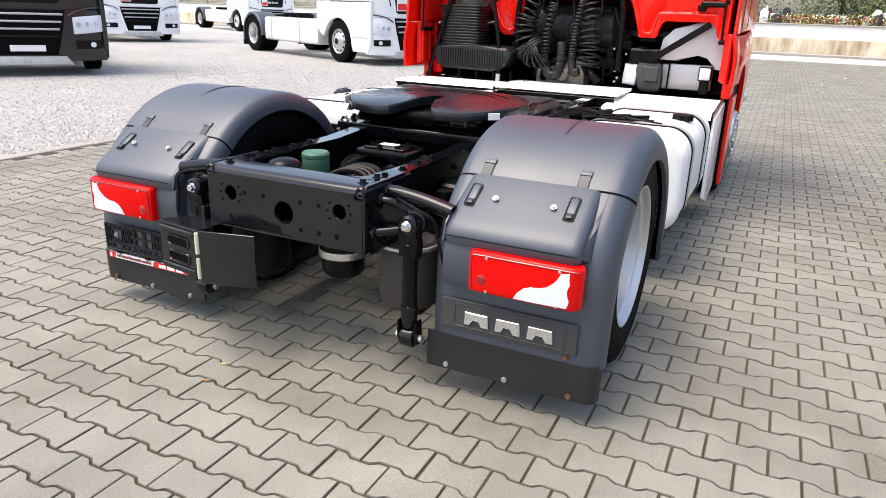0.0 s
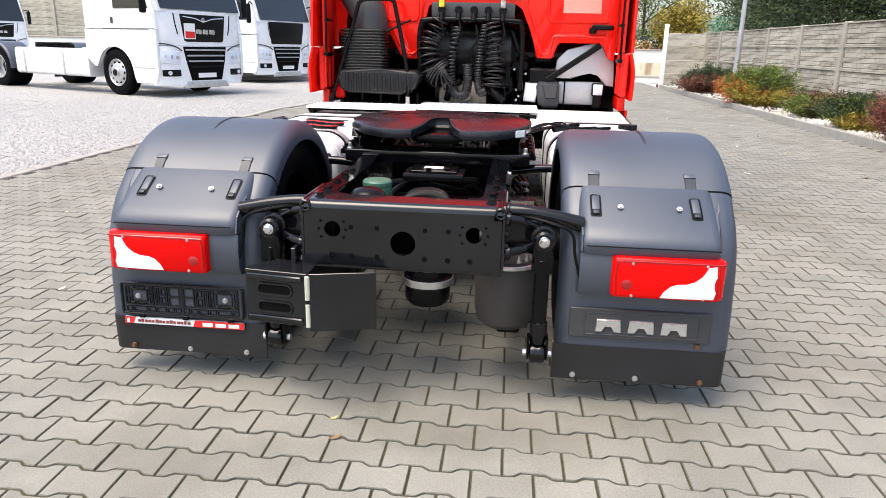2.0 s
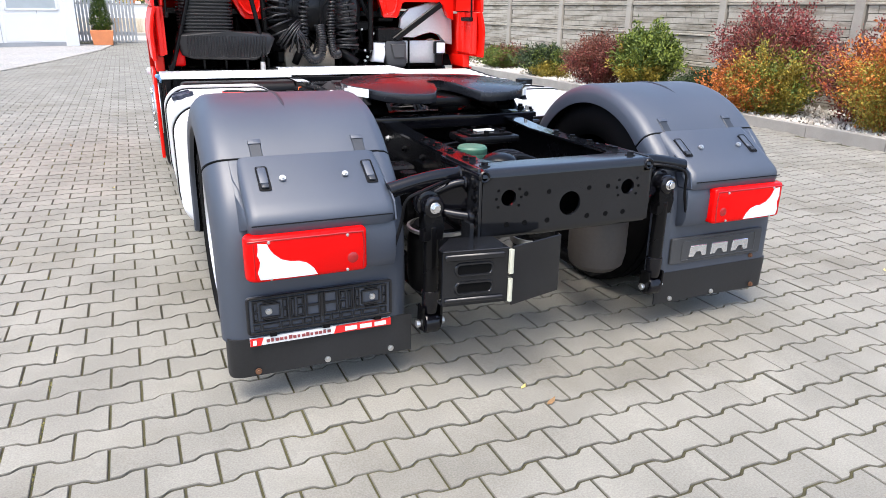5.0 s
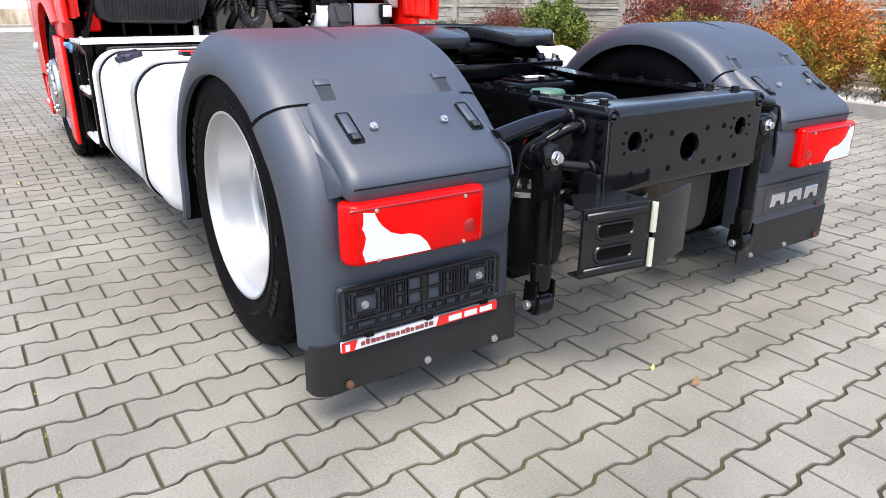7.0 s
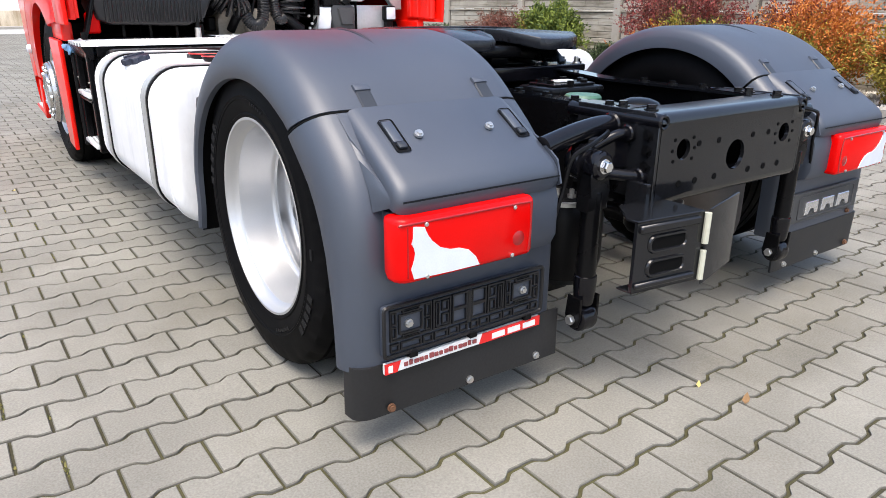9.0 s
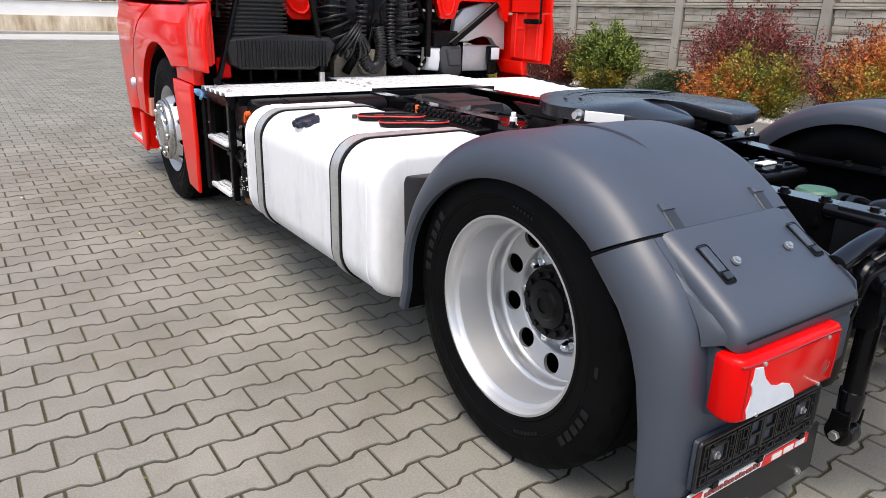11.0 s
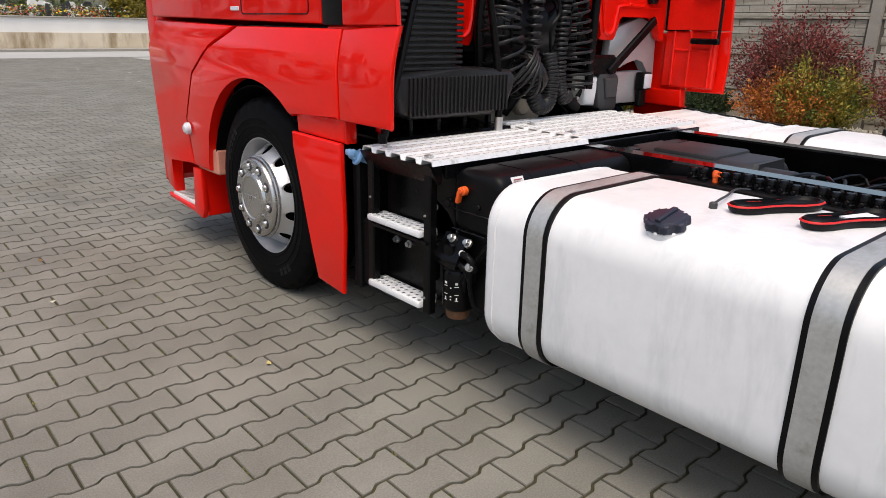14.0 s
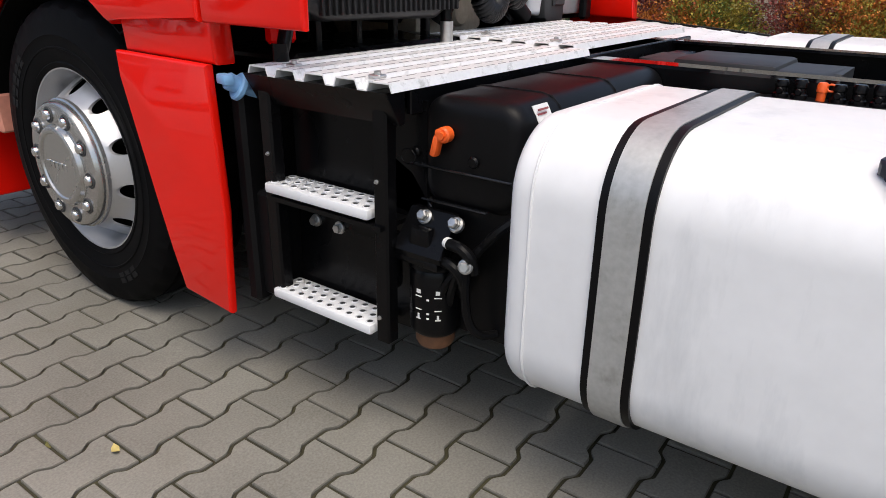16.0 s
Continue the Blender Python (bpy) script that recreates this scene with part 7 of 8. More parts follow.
bm = BM(); box(bm, 1.035, 1.115, 4.042, 4.052, 0.97, 1.060, 0.006, 2)
part("lens", bm, LAMPWHITE, wl, "clear lens")
bm = BM(); prism(bm, [(0.62, 1.10), (0.66, 1.07), (1.08, 1.36), (1.05, 1.40)], "y", 4.02, 4.05, 0.006, 1); box(bm, 0.48, 0.72, 4.04, 4.2, 1.06, 1.18, 0.015, 1)
part("cab_strut", bm, SATIN, truck, "black cab tilt strut")
bm = BM(); prism(bm, rrect(-0.29, 0.12, 0.80, 1.045, 0.07, 5), "y", 4.09, 4.5, 0.025, 3); cyl(bm, (-0.06, 4.11, 0.93), (-0.06, 4.05, 0.93), 0.055, 20, bev=0.01)
part("gearbox", bm, GEAR, truck, "dull cast metal gearbox housing")
bm = BM(); tube(bm, smoothpath([(0.12, 4.1, 1.02), (0.2, 4.0, 0.96), (0.28, 3.98, 0.90)], 5), 0.036, 14)
part("coolant_pipe", bm, PLASTIC, truck)
bm = BM(); tube(bm, smoothpath([(-0.22, 4.05, 0.9), (-0.18, 4.0, 1.0), (-0.10, 4.02, 1.06)], 5), 0.03, 12)
part("coolant_pipe", bm, PLASTIC, truck)
bm = BM(); random.seed(21)
for k in range(34):
    x = random.uniform(-0.5, 0.6)
    z = random.uniform(0.9, 1.5)
    y = random.uniform(4.1, 4.5)
    tube(bm, smoothpath([(x, y, z), (x + random.uniform(-.15, .15), y - 0.05, z + random.uniform(-.2, .2)), (x + random.uniform(-.2, .2), y, z + random.uniform(-.25, .25)), (x + random.uniform(-.25, .25), y + 0.1, z + random.uniform(-.3, .3))], 4), random.uniform(0.007, 0.02), 6)
for k in range(14):
    x, z = random.uniform(-0.6, 0.6), random.uniform(0.88, 1.25)
    box(bm, x, x + random.uniform(.05, .16), 4.15, 4.35, z, z + random.uniform(.04, .14), 0.01, 1)
tagged(part("engine_pipework", bm, PLASTIC, truck, "dark mass of engine pipework"), kind="stuff")
for k in range(8):
    x, z = random.uniform(0.35, 0.6), random.uniform(0.9, 1.3)
    bm = BM(); cyl(bm, (x, 4.08, z), (x, 4.06, z), 0.010, 8)
    part("clip", bm, STEEL, truck)

# ---- planting ----
def leaf_cloud(rng, centre, radii, count, size, droop=0.2, lumps=5):
    """Leaves as small folded blades in clumps with uneven outline and gaps."""
    c, r = rng.normal(0, 0.45, (lumps, 3)), rng.uniform(0.35, 0.7, lumps)
    k = rng.integers(lumps, size=count)
    unit = lambda q: q / (np.linalg.norm(q, axis=1, keepdims=True) + 1e-9)
    q = c[k] + unit(rng.normal(0, 1, (count, 3))) * (r[k] * rng.uniform(0.25, 1.0, count) ** 0.6)[:, None]
    q = q[(np.linalg.norm(q, axis=1) < 1.25) & (q[:, 2] > -0.95)]
    m = len(q)
    p = np.array(centre) + q * np.array(radii)
    a, t = rng.uniform(0, 6.28, m), rng.normal(-droop, 0.5, m)
    s = (size * rng.uniform(0.6, 1.4, m))[:, None]
    u = np.c_[np.cos(a) * np.cos(t), np.sin(a) * np.cos(t), np.sin(t)]
    w = unit(np.cross(u, rng.normal(0, 1, (m, 3))))
    n = np.cross(u, w)
    V = np.stack([p, p + u * s * 0.5 + w * s * 0.28 + n * s * 0.06, p + u * s, p + u * s * 0.5 - w * s * 0.28 + n * s * 0.06], 1).reshape(-1, 3)
    b = np.arange(m)[:, None] * 4
    return V.tolist(), np.concatenate([b + (0, 1, 2), b + (0, 2, 3)]).tolist()


def foliage(name, parent, material, V, F, label=""):
    me = bpy.data.meshes.new(name)
    me.from_pydata([tuple(v) for v in V], [], F)
    me.materials.append(material)
    ob = new(name, me)
    ob.parent = parent
    ob.location = -Vector((0, 0, 0))
    POS[ob] = POS[parent]
    ob["kind"] = "stuff"
    if label:
        ob["label"] = label
    return ob


def shoots(rng, h, w, off, rad, count, size, per=105):
    """Leaves strung along arching shoots: feathery outline, with gaps between the shoots."""
    a, u = rng.uniform(0, 6.28, count), np.sqrt(rng.uniform(0, 1, count))
    long = rng.random(count) < 0.14
    reach = w * 0.5 * rad * u * np.where(long, 1.2, 1.0)
    top = h * rad * (0.35 + 0.68 * np.sqrt(np.maximum(0, 1.02 - u * u))) * rng.uniform(0.72, 1.05, count) * np.where(long, 1.14, 1.0)
    way = np.c_[np.cos(a), np.sin(a), np.zeros(count)]
    base = np.array([off[0] * w, off[1] * w, 0.0]) + np.c_[rng.normal(0, w * 0.05, (count, 2)), np.zeros(count)] + way * (reach * 0.35)[:, None]
    mid = base + way * (reach * 0.2)[:, None] + np.c_[np.zeros((count, 2)), top * rng.uniform(0.7, 0.95, count)]
    tip = base + way * (reach * 0.65)[:, None] + np.c_[np.zeros((count, 2)), top]
    base, mid, tip = (np.repeat(q, per, 0) for q in (base, mid, tip))
    m = count * per
    t = (rng.uniform(0.03, 1.0, m) ** 0.8)[:, None]
    p = base * (1 - t) ** 2 + mid * 2 * t * (1 - t) + tip * t * t + rng.normal(0, 0.018 + 0.012 * w, (m, 3))
    unit = lambda q: q / (np.linalg.norm(q, axis=1, keepdims=True) + 1e-9)
    d = unit(unit((mid - base) * (1 - t) + (tip - mid) * t) + rng.normal(0, 0.7, (m, 3)))
    v = unit(np.cross(d, rng.normal(0, 1, (m, 3))))
    n = np.cross(d, v)
    s = (size * rng.uniform(0.6, 1.4, m))[:, None]
    p[:, 2] = np.maximum(p[:, 2], 0.02)
    V = np.stack([p, p + d * s * 0.5 + v * s * 0.24 + n * s * 0.06, p + d * s, p + d * s * 0.5 - v * s * 0.24 + n * s * 0.06], 1).reshape(-1, 3)
    k = np.arange(m)[:, None] * 4
    F = np.concatenate([k + (0, 1, 2), k + (0, 2, 3)])
    return V.tolist(), F.tolist()


def shrub(name, x, y, h, w, mix, label, seed, leaf=0.045, dens=1.0):
    rng = np.random.default_rng(seed)
    root = thing(name, (x, y, 0.08), label, "shrub", "shrubs in the planting bed")
    for k in range(9):
        a, l = rng.uniform(0, 6.28), rng.uniform(0.5, 1.0)
        tip = Vector((math.cos(a) * w * 0.4 * l, math.sin(a) * w * 0.4 * l, h * l))
        bm = BM()
        tube(bm, smoothpath([(x, y, 0.06), (x + tip.x * 0.35, y + tip.y * 0.35, 0.08 + tip.z * 0.5), (x + tip.x, y + tip.y, 0.08 + tip.z)], 4), [0.012 - 0.001 * q for q in range(9)], 5)
        part("stem", bm, BARK, root)
    for m, share, off, rad in mix:
        V, F = shoots(rng, h * (1 + off[2]), w, off, rad, int(115 * share * dens), leaf * 0.95)
        foliage("foliage", root, m, V, F)
    return root


shrub("shrub", 6.6, 5.2, 1.3, 1.7, ((LEAFR, 1.6, (0.08, 0.18, 0.06), 1.0), (LEAFB, 0.6, (0.0, 0.05, 0.0), 0.95), (LEAFY, 1.0, (-0.18, -0.10, -0.10), 0.70), (LEAFO, 0.9, (-0.20, 0.06, -0.25), 0.75), (LEAFG, 0.7, (-0.14, -0.10, -0.12), 0.72)), "bushy barberry turning red, orange and yellow-green", 1, 0.040)
shrub("shrub", 6.6, 3.6, 1.18, 1.7, ((LEAFO, 1.7, (-0.06, -0.10, 0.0), 0.95), (LEAFR, 0.9, (0.12, 0.16, 0.05), 0.95), (LEAFY, 0.8, (-0.16, -0.12, -0.10), 0.80), (LEAFB, 0.5, (0.05, 0.1, 0), 0.9)), "orange and red barberry bush with yellow tips", 2, 0.038)
shrub("shrub", 6.7, 2.2, 1.0, 1.4, ((LEAFO, 1.3, (0, 0, 0), 0.95), (LEAFY, 1.0, (-0.1, 0.1, -0.05), 0.85), (LEAFR, 0.6, (0.1, 0, 0.05), 0.9)), "orange and yellow autumn shrub", 3, 0.040)
shrub("shrub", 6.9, 6.85, 0.42, 0.95, ((LEAFD, 1.6, (0, 0, 0), 1.0),), "low dark green cotoneaster", 4, 0.034)
shrub("shrub", 6.75, 8.15, 0.95, 1.15, ((LEAFG, 2.2, (0, 0, 0.03), 1.0), (LEAFY, 0.7, (-0.1, 0, -0.3), 0.9)), "upright bright green shrub", 5, 0.062)
shrub("shrub", 6.45, 9.1, 0.92, 1.35, ((LEAFB, 1.9, (0, 0, 0), 1.0), (LEAFR, 0.8, (-0.1, 0, -0.1), 0.85)), "brownish red barberry bush", 6, 0.036)
shrub("shrub", 6.4, 11.0, 0.6, 1.3, ((LEAFD, 1.2, (0, 0, 0), 1.0), (LEAFG, 0.7, (0.1, -0.1, 0), 0.9), (LEAFY, 0.4, (-0.1, -.3, -0.3), 0.7)), "low spreading green shrub with yellow tips", 7, 0.042)
shrub("shrub", 6.5, 13.0, 0.5, 1.4, ((LEAFG, 0.8, (0, 0, 0), 0.95), (LEAFB, 0.8, (0.1, 0.1, 0), 1.0)), "low mixed green and red ground cover", 8, 0.045)
shrub("shrub", 6.45, 16.4, 0.95, 1.9, ((LEAFG, 1.6, (0, 0, 0), 1.0), (LEAFO, 0.6, (-0.15, 0, -0.1), 0.85), (LEAFY, 0.8, (0, -0.2, -0.3), 0.85), (LEAFD, 0.8, (0, 0, 0), 0.9)), "rounded green shrub with orange berries", 9, 0.050)
shrub("shrub", 6.6, 21.6, 0.8, 1.8, ((LEAFD, 1.4, (0, 0, 0), 1.0), (LEAFB, 1.0, (-0.2, -0.2, -0.2), 0.85)), "rounded green and red shrub near the gate", 10, 0.055)
shrub("shrub", 6.6, 0.4, 0.9, 1.3, ((LEAFR, 1.4, (0, 0, 0), 1.0), (LEAFO, 0.6, (0, 0, 0), 0.9)), "dark red barberry bush", 11)


def tree(x, y, h, r, material, label, seed, trunk=0.16, count=26000, leaf=0.15):
    rng = np.random.default_rng(seed)
    root = thing("tree", (x, y, 0), label, "tree", "trees beyond the walls")
    bm = BM(); tube(bm, [(x, y, -0.1), (x + 0.05, y, h * 0.3), (x - 0.03, y + 0.05, h * 0.6), (x, y, h * 0.85)], [trunk, trunk * 0.75, trunk * 0.5, 0.03], 8)
    part("trunk", bm, BARK, root)
    for k in range(8):
        a, z = rng.uniform(0, 6.28), h * rng.uniform(0.3, 0.7)
        bm = BM(); tube(bm, smoothpath([(x, y, z), (x + math.cos(a) * r * 0.4, y + math.sin(a) * r * 0.4, z + h * 0.1), (x + math.cos(a) * r * 0.8, y + math.sin(a) * r * 0.8, z + h * 0.2)], 3), [0.06, 0.055, 0.05, 0.04, 0.03, 0.025, 0.02], 5)
        part("limb", bm, BARK, root)
    V, F = leaf_cloud(rng, (0, 0, h * 0.58), (r * 1.15, r * 1.15, h * 0.46), count, leaf, lumps=26)
    foliage("crown", root, material, V, F)
    return root


for k, (x, y, h, r, m, lab) in enumerate((
        (12.5, 27, 7.5, 2.8, LEAFD, "dark green broadleaf tree behind the wall"), (16, 22, 7, 2.8, LEAFD, "dark green broadleaf tree behind the wall"), (13, 33, 8, 3, LEAFD, "leafy green tree behind the wall"),
        (9.3, 38.5, 3.6, 1.3, LEAFY, "small yellow autumn tree"), (4, 52, 9, 3.4, LEAFG, "pale green birch across the road"), (-2, 55, 10, 3.4, LEAFD, "dark green tree across the road"),
        (10, 56, 10, 3.6, LEAFG, "pale green birch across the road"), (17, 50, 9, 3.6, LEAFD, "dark green tree across the road"), (-9, 54, 9, 3.5, LEAFG, "leafy green tree across the road"),
        (24, 46, 10, 4, LEAFD, "dark green tree across the road"), (-18, 56, 10, 4, LEAFD, "dark green tree across the road"))):
    tree(x, y, h, r, m, lab, 40 + k)

# the bank with graves and flowers behind the far wall
bm = BM(); prism(bm, [(36.4, 0.0), (36.4, 1.25), (44, 1.7), (60, 2.2), (60, 0.0)], "x", -50, 60)
setting("bank", bm, LEAFD, "grassy bank behind the far wall", "bank", 0)
random.seed(31)
gm = [POSTC, PLASTER, GREY, TERRA, STICKRED, YELLOW]
for k in range(95):
    x, y = random.uniform(-4, 17), random.uniform(37.2, 43)
    z = 1.25 + (y - 36.4) * 0.06
    w, h = random.uniform(0.15, 0.55), random.uniform(0.2, 0.75)
    bm = BM()
    if k % 3:
        prism(bm, [(x - w / 2, z - 0.1), (x + w / 2, z - 0.1), (x + w / 2, z + h * 0.8), (x + w * 0.25, z + h), (x - w * 0.25, z + h), (x - w / 2, z + h * 0.8)], "y", y, y + 0.12, 0.015, 1)
        tagged(part("headstone", bm, gm[k % 3], None), "small upright grey or white gravestone", "gravestone", "gravestones on the bank")
    else:
        for q in range(5):
            cx, cy, cz = x + random.uniform(-.2, .2), y + random.uniform(-.1, .1), z + random.uniform(0, .25)
            bmesh.ops.create_icosphere(bm, subdivisions=1, radius=random.uniform(0.05, 0.12), matrix=Matrix.Translation((cx, cy, cz)))
        tagged(part("flower_bunch", bm, gm[1 + k % 5], None), "bunch of bright cemetery flowers", "flowers", "flowers on the bank")
cem = thing("cemetery_flowers", (6.5, 39.5, 1.4), "dense bright flowers and wreaths between the graves", "flowers")
for k, m in enumerate((LEAFG, PLASTER, LEAFO, YELLOW, STICKRED, LEAFD, PEBBLE)):
    V, F = leaf_cloud(np.random.default_rng(90 + k), (0, 0, 0.22), (11.5, 2.4, 0.28), 5000 if m in (LEAFG, LEAFD) else 1500, 0.11, lumps=60)
    foliage("blossom", cem, m, V, F)
# green mesh fence beside the bank
fence = thing("mesh_fence", (12, 44, 0), "tall green wire mesh fence across the road", "fence")
GREENF = mat("green_mesh", (0.10, 0.30, 0.17), 0.6, var=0.15)
for k in range(9):
    bm = BM(); box(bm, 8.5 + k, 8.56 + k, 40, 40.06, 1.2, 3.4)
    part("post", bm, GREENF, fence)
for k in range(8):
    bm = BM()
    for q in range(20):
        box(bm, 8.56 + k + q * 0.05, 8.575 + k + q * 0.05, 40.02, 40.035, 1.4, 3.3)
    for q in range(12):
        box(bm, 8.56 + k, 9.5 + k, 40.02, 40.035, 1.4 + q * 0.16, 1.415 + q * 0.16)
    part("mesh_panel", bm, GREENF, fence, smooth=0)

# lamp post in the bed
bm = BM(); tube(bm, [(6.95, 20.2, 0.05), (6.95, 20.2, 2.5), (6.95, 20.2, 6.0)], [0.075, 0.065, 0.05], 16)
lp = thing("lamp_post", (6.95, 20.2, 0), "slim galvanised steel lamp post by the wall", "lamp post")
part("pole", bm, ZINC, lp)
bm = BM(); box(bm, 6.3, 7.0, 20.12, 20.28, 5.98, 6.08, 0.03, 2); part("lamp_head", bm, ZINC, lp)

# ---- the site office ----
office = thing("site_office", (-5, 26, 0), "white panelled site office with a door and window", "building")
OA = math.atan2(1.5, 3.6)


def off(bm):
    """From the office's own axes (x along the front from the right corner, y inwards) to the yard."""
    c, s = math.cos(OA), math.sin(OA)
    for v in bm.verts:
        x, y = v.co.x, v.co.y
        v.co.x, v.co.y = -3.2 + x * c - y * s, 25.3 + x * s + y * c
    return bm


bm = BM(); box(bm, -9, 0, 0.0, 5, 0.12, 2.9); part("wall", off(bm), PANEL, office, "white insulated panel wall", 0)
bm = BM(); box(bm, -9, 0.02, -0.03, 5, 0.0, 0.13); part("plinth", off(bm), ZINC, office, smooth=0)
bm = BM(); box(bm, -9.1, 0.15, -0.2, 5.2, 2.9, 3.1, 0.02, 1); part("roof", off(bm), ZINC, office)
for x in (-1.1, -2.2, -0.06, -3.55):
    bm = BM(); box(bm, x - 0.007, x + 0.007, -0.008, 0.01, 0.13, 2.9); part("joint_cover", off(bm), ZINC, office, smooth=0)
bm = BM(); box(bm, -0.35, 0.06, -0.07, 0.02, 0.0, 2.9, 0.01, 1); part("corner_column", off(bm), PANEL, office)
bm = BM(); box(bm, -3.42, -2.36, -0.03, 0.02, 0.12, 2.12, 0.008, 1); dr = part("door", off(bm), WHITE, office, "white panelled door")
bm = BM(); tube(bm, [(-2.50, -0.03, 1.05), (-2.50, -0.075, 1.05), (-2.62, -0.075, 1.05)], 0.012, 8); part("handle", off(bm), GREY, dr)
bm = BM(); box(bm, -3.48, -2.30, -0.012, 0.005, 0.10, 2.18); part("door_frame", off(bm), PANEL, office, smooth=0)
bm = BM()
for a, b, z0, z1 in ((-2.0, -0.45, 1.12, 1.18), (-2.0, -0.45, 2.1, 2.16), (-2.0, -1.94, 1.12, 2.16), (-0.51, -0.45, 1.12, 2.16)):
    box(bm, a, b, -0.035, 0.02, z0, z1, 0.005, 1)
wf = part("window", off(bm), WHITE, office, "white framed window")
bm = BM(); box(bm, -1.95, -0.5, -0.012, 0.004, 1.17, 2.11); part("pane", off(bm), mat("frosted_pane", (0.42, 0.46, 0.47), 0.2, var=0.1, bump=0), wf, smooth=0)
bm = BM(); box(bm, -1.1, -0.03, -0.018, 0.006, 0.14, 1.05); part("lower_panel", off(bm), PANEL, office, smooth=0)
bm = BM(); box(bm, -2.1, -0.03, -0.02, 0.006, 0.16, 1.02, 0.004, 1); part("lower_panel", off(bm), PANEL, office, smooth=0)
# corrugated sheet screen beside the office
screen = thing("sheet_screen", (-1.2, 27.4, 0), "pale corrugated steel sheet screen", "screen", kind="structure")
for k in range(17):
    bm = BM(); box(bm, -3.3 + k * 0.12, -3.215 + k * 0.12, 27.35, 27.40, 0.05, 2.6, 0.008, 1); part("sheet", bm, ZINC, screen)
bm = BM(); box(bm, -3.3, -1.29, 27.40, 27.44, 0.3, 0.4); box(bm, -3.3, -1.29, 27.40, 27.44, 2.2, 2.3); part("rail", bm, ZINC, screen)
# potted conifer
pot = thing("potted_conifer", (-2.42, 25.9, 0), "cone-shaped conifer in a square terracotta pot", "potted plant")
bm = BM(); prism(bm, [(-0.31, 0), (0.31, 0), (0.34, 0.44), (0.36, 0.44), (0.36, 0.50), (-0.36, 0.50), (-0.36, 0.44), (-0.34, 0.44)], "y", -0.32, 0.32, 0.02, 1)
for v in bm.verts:
    v.co += Vector((-2.42, 25.9, 0))
part("pot", bm, TERRA, pot)
bm = BM(); cyl(bm, (-2.42, 25.9, 0.4), (-2.42, 25.9, 1.6), 0.03, 6); part("trunk", bm, BARK, pot)
rng_ = np.random.default_rng(77)
V, F = [], []
for k in range(2600):
    z = rng_.uniform(0, 1) ** 1.3
    rr = 0.48 * (1 - z) ** 0.7 * (0.85 if z > 0.1 else 0.6) * rng_.uniform(0.75, 1.05)
    a = rng_.uniform(0, 6.28)
    p = np.array([rr * math.cos(a), rr * math.sin(a), 0.5 + z * 1.45])
    u = np.array([math.cos(a), math.sin(a), 0.9]) * 0.07; w = np.array([-math.sin(a), math.cos(a), 0]) * 0.025
    b = len(V); V += [p - w, p + w, p + u]; F.append((b, b + 1, b + 2))
foliage("crown", pot, leafmat("conifer_leaves", (0.03, 0.07, 0.012), (0.13, 0.19, 0.03)), V, F)
# red extinguisher by the office door
bm = BM(); cyl(bm, (-7.05, 23.35, 0.0), (-7.05, 23.35, 0.48), 0.09, 16, bev=0.03); cyl(bm, (-7.05, 23.35, 0.48), (-7.05, 23.35, 0.58), 0.03, 10)
tagged(part("fire_extinguisher", bm, STICKRED, None), "red fire extinguisher standing by the office", "extinguisher")

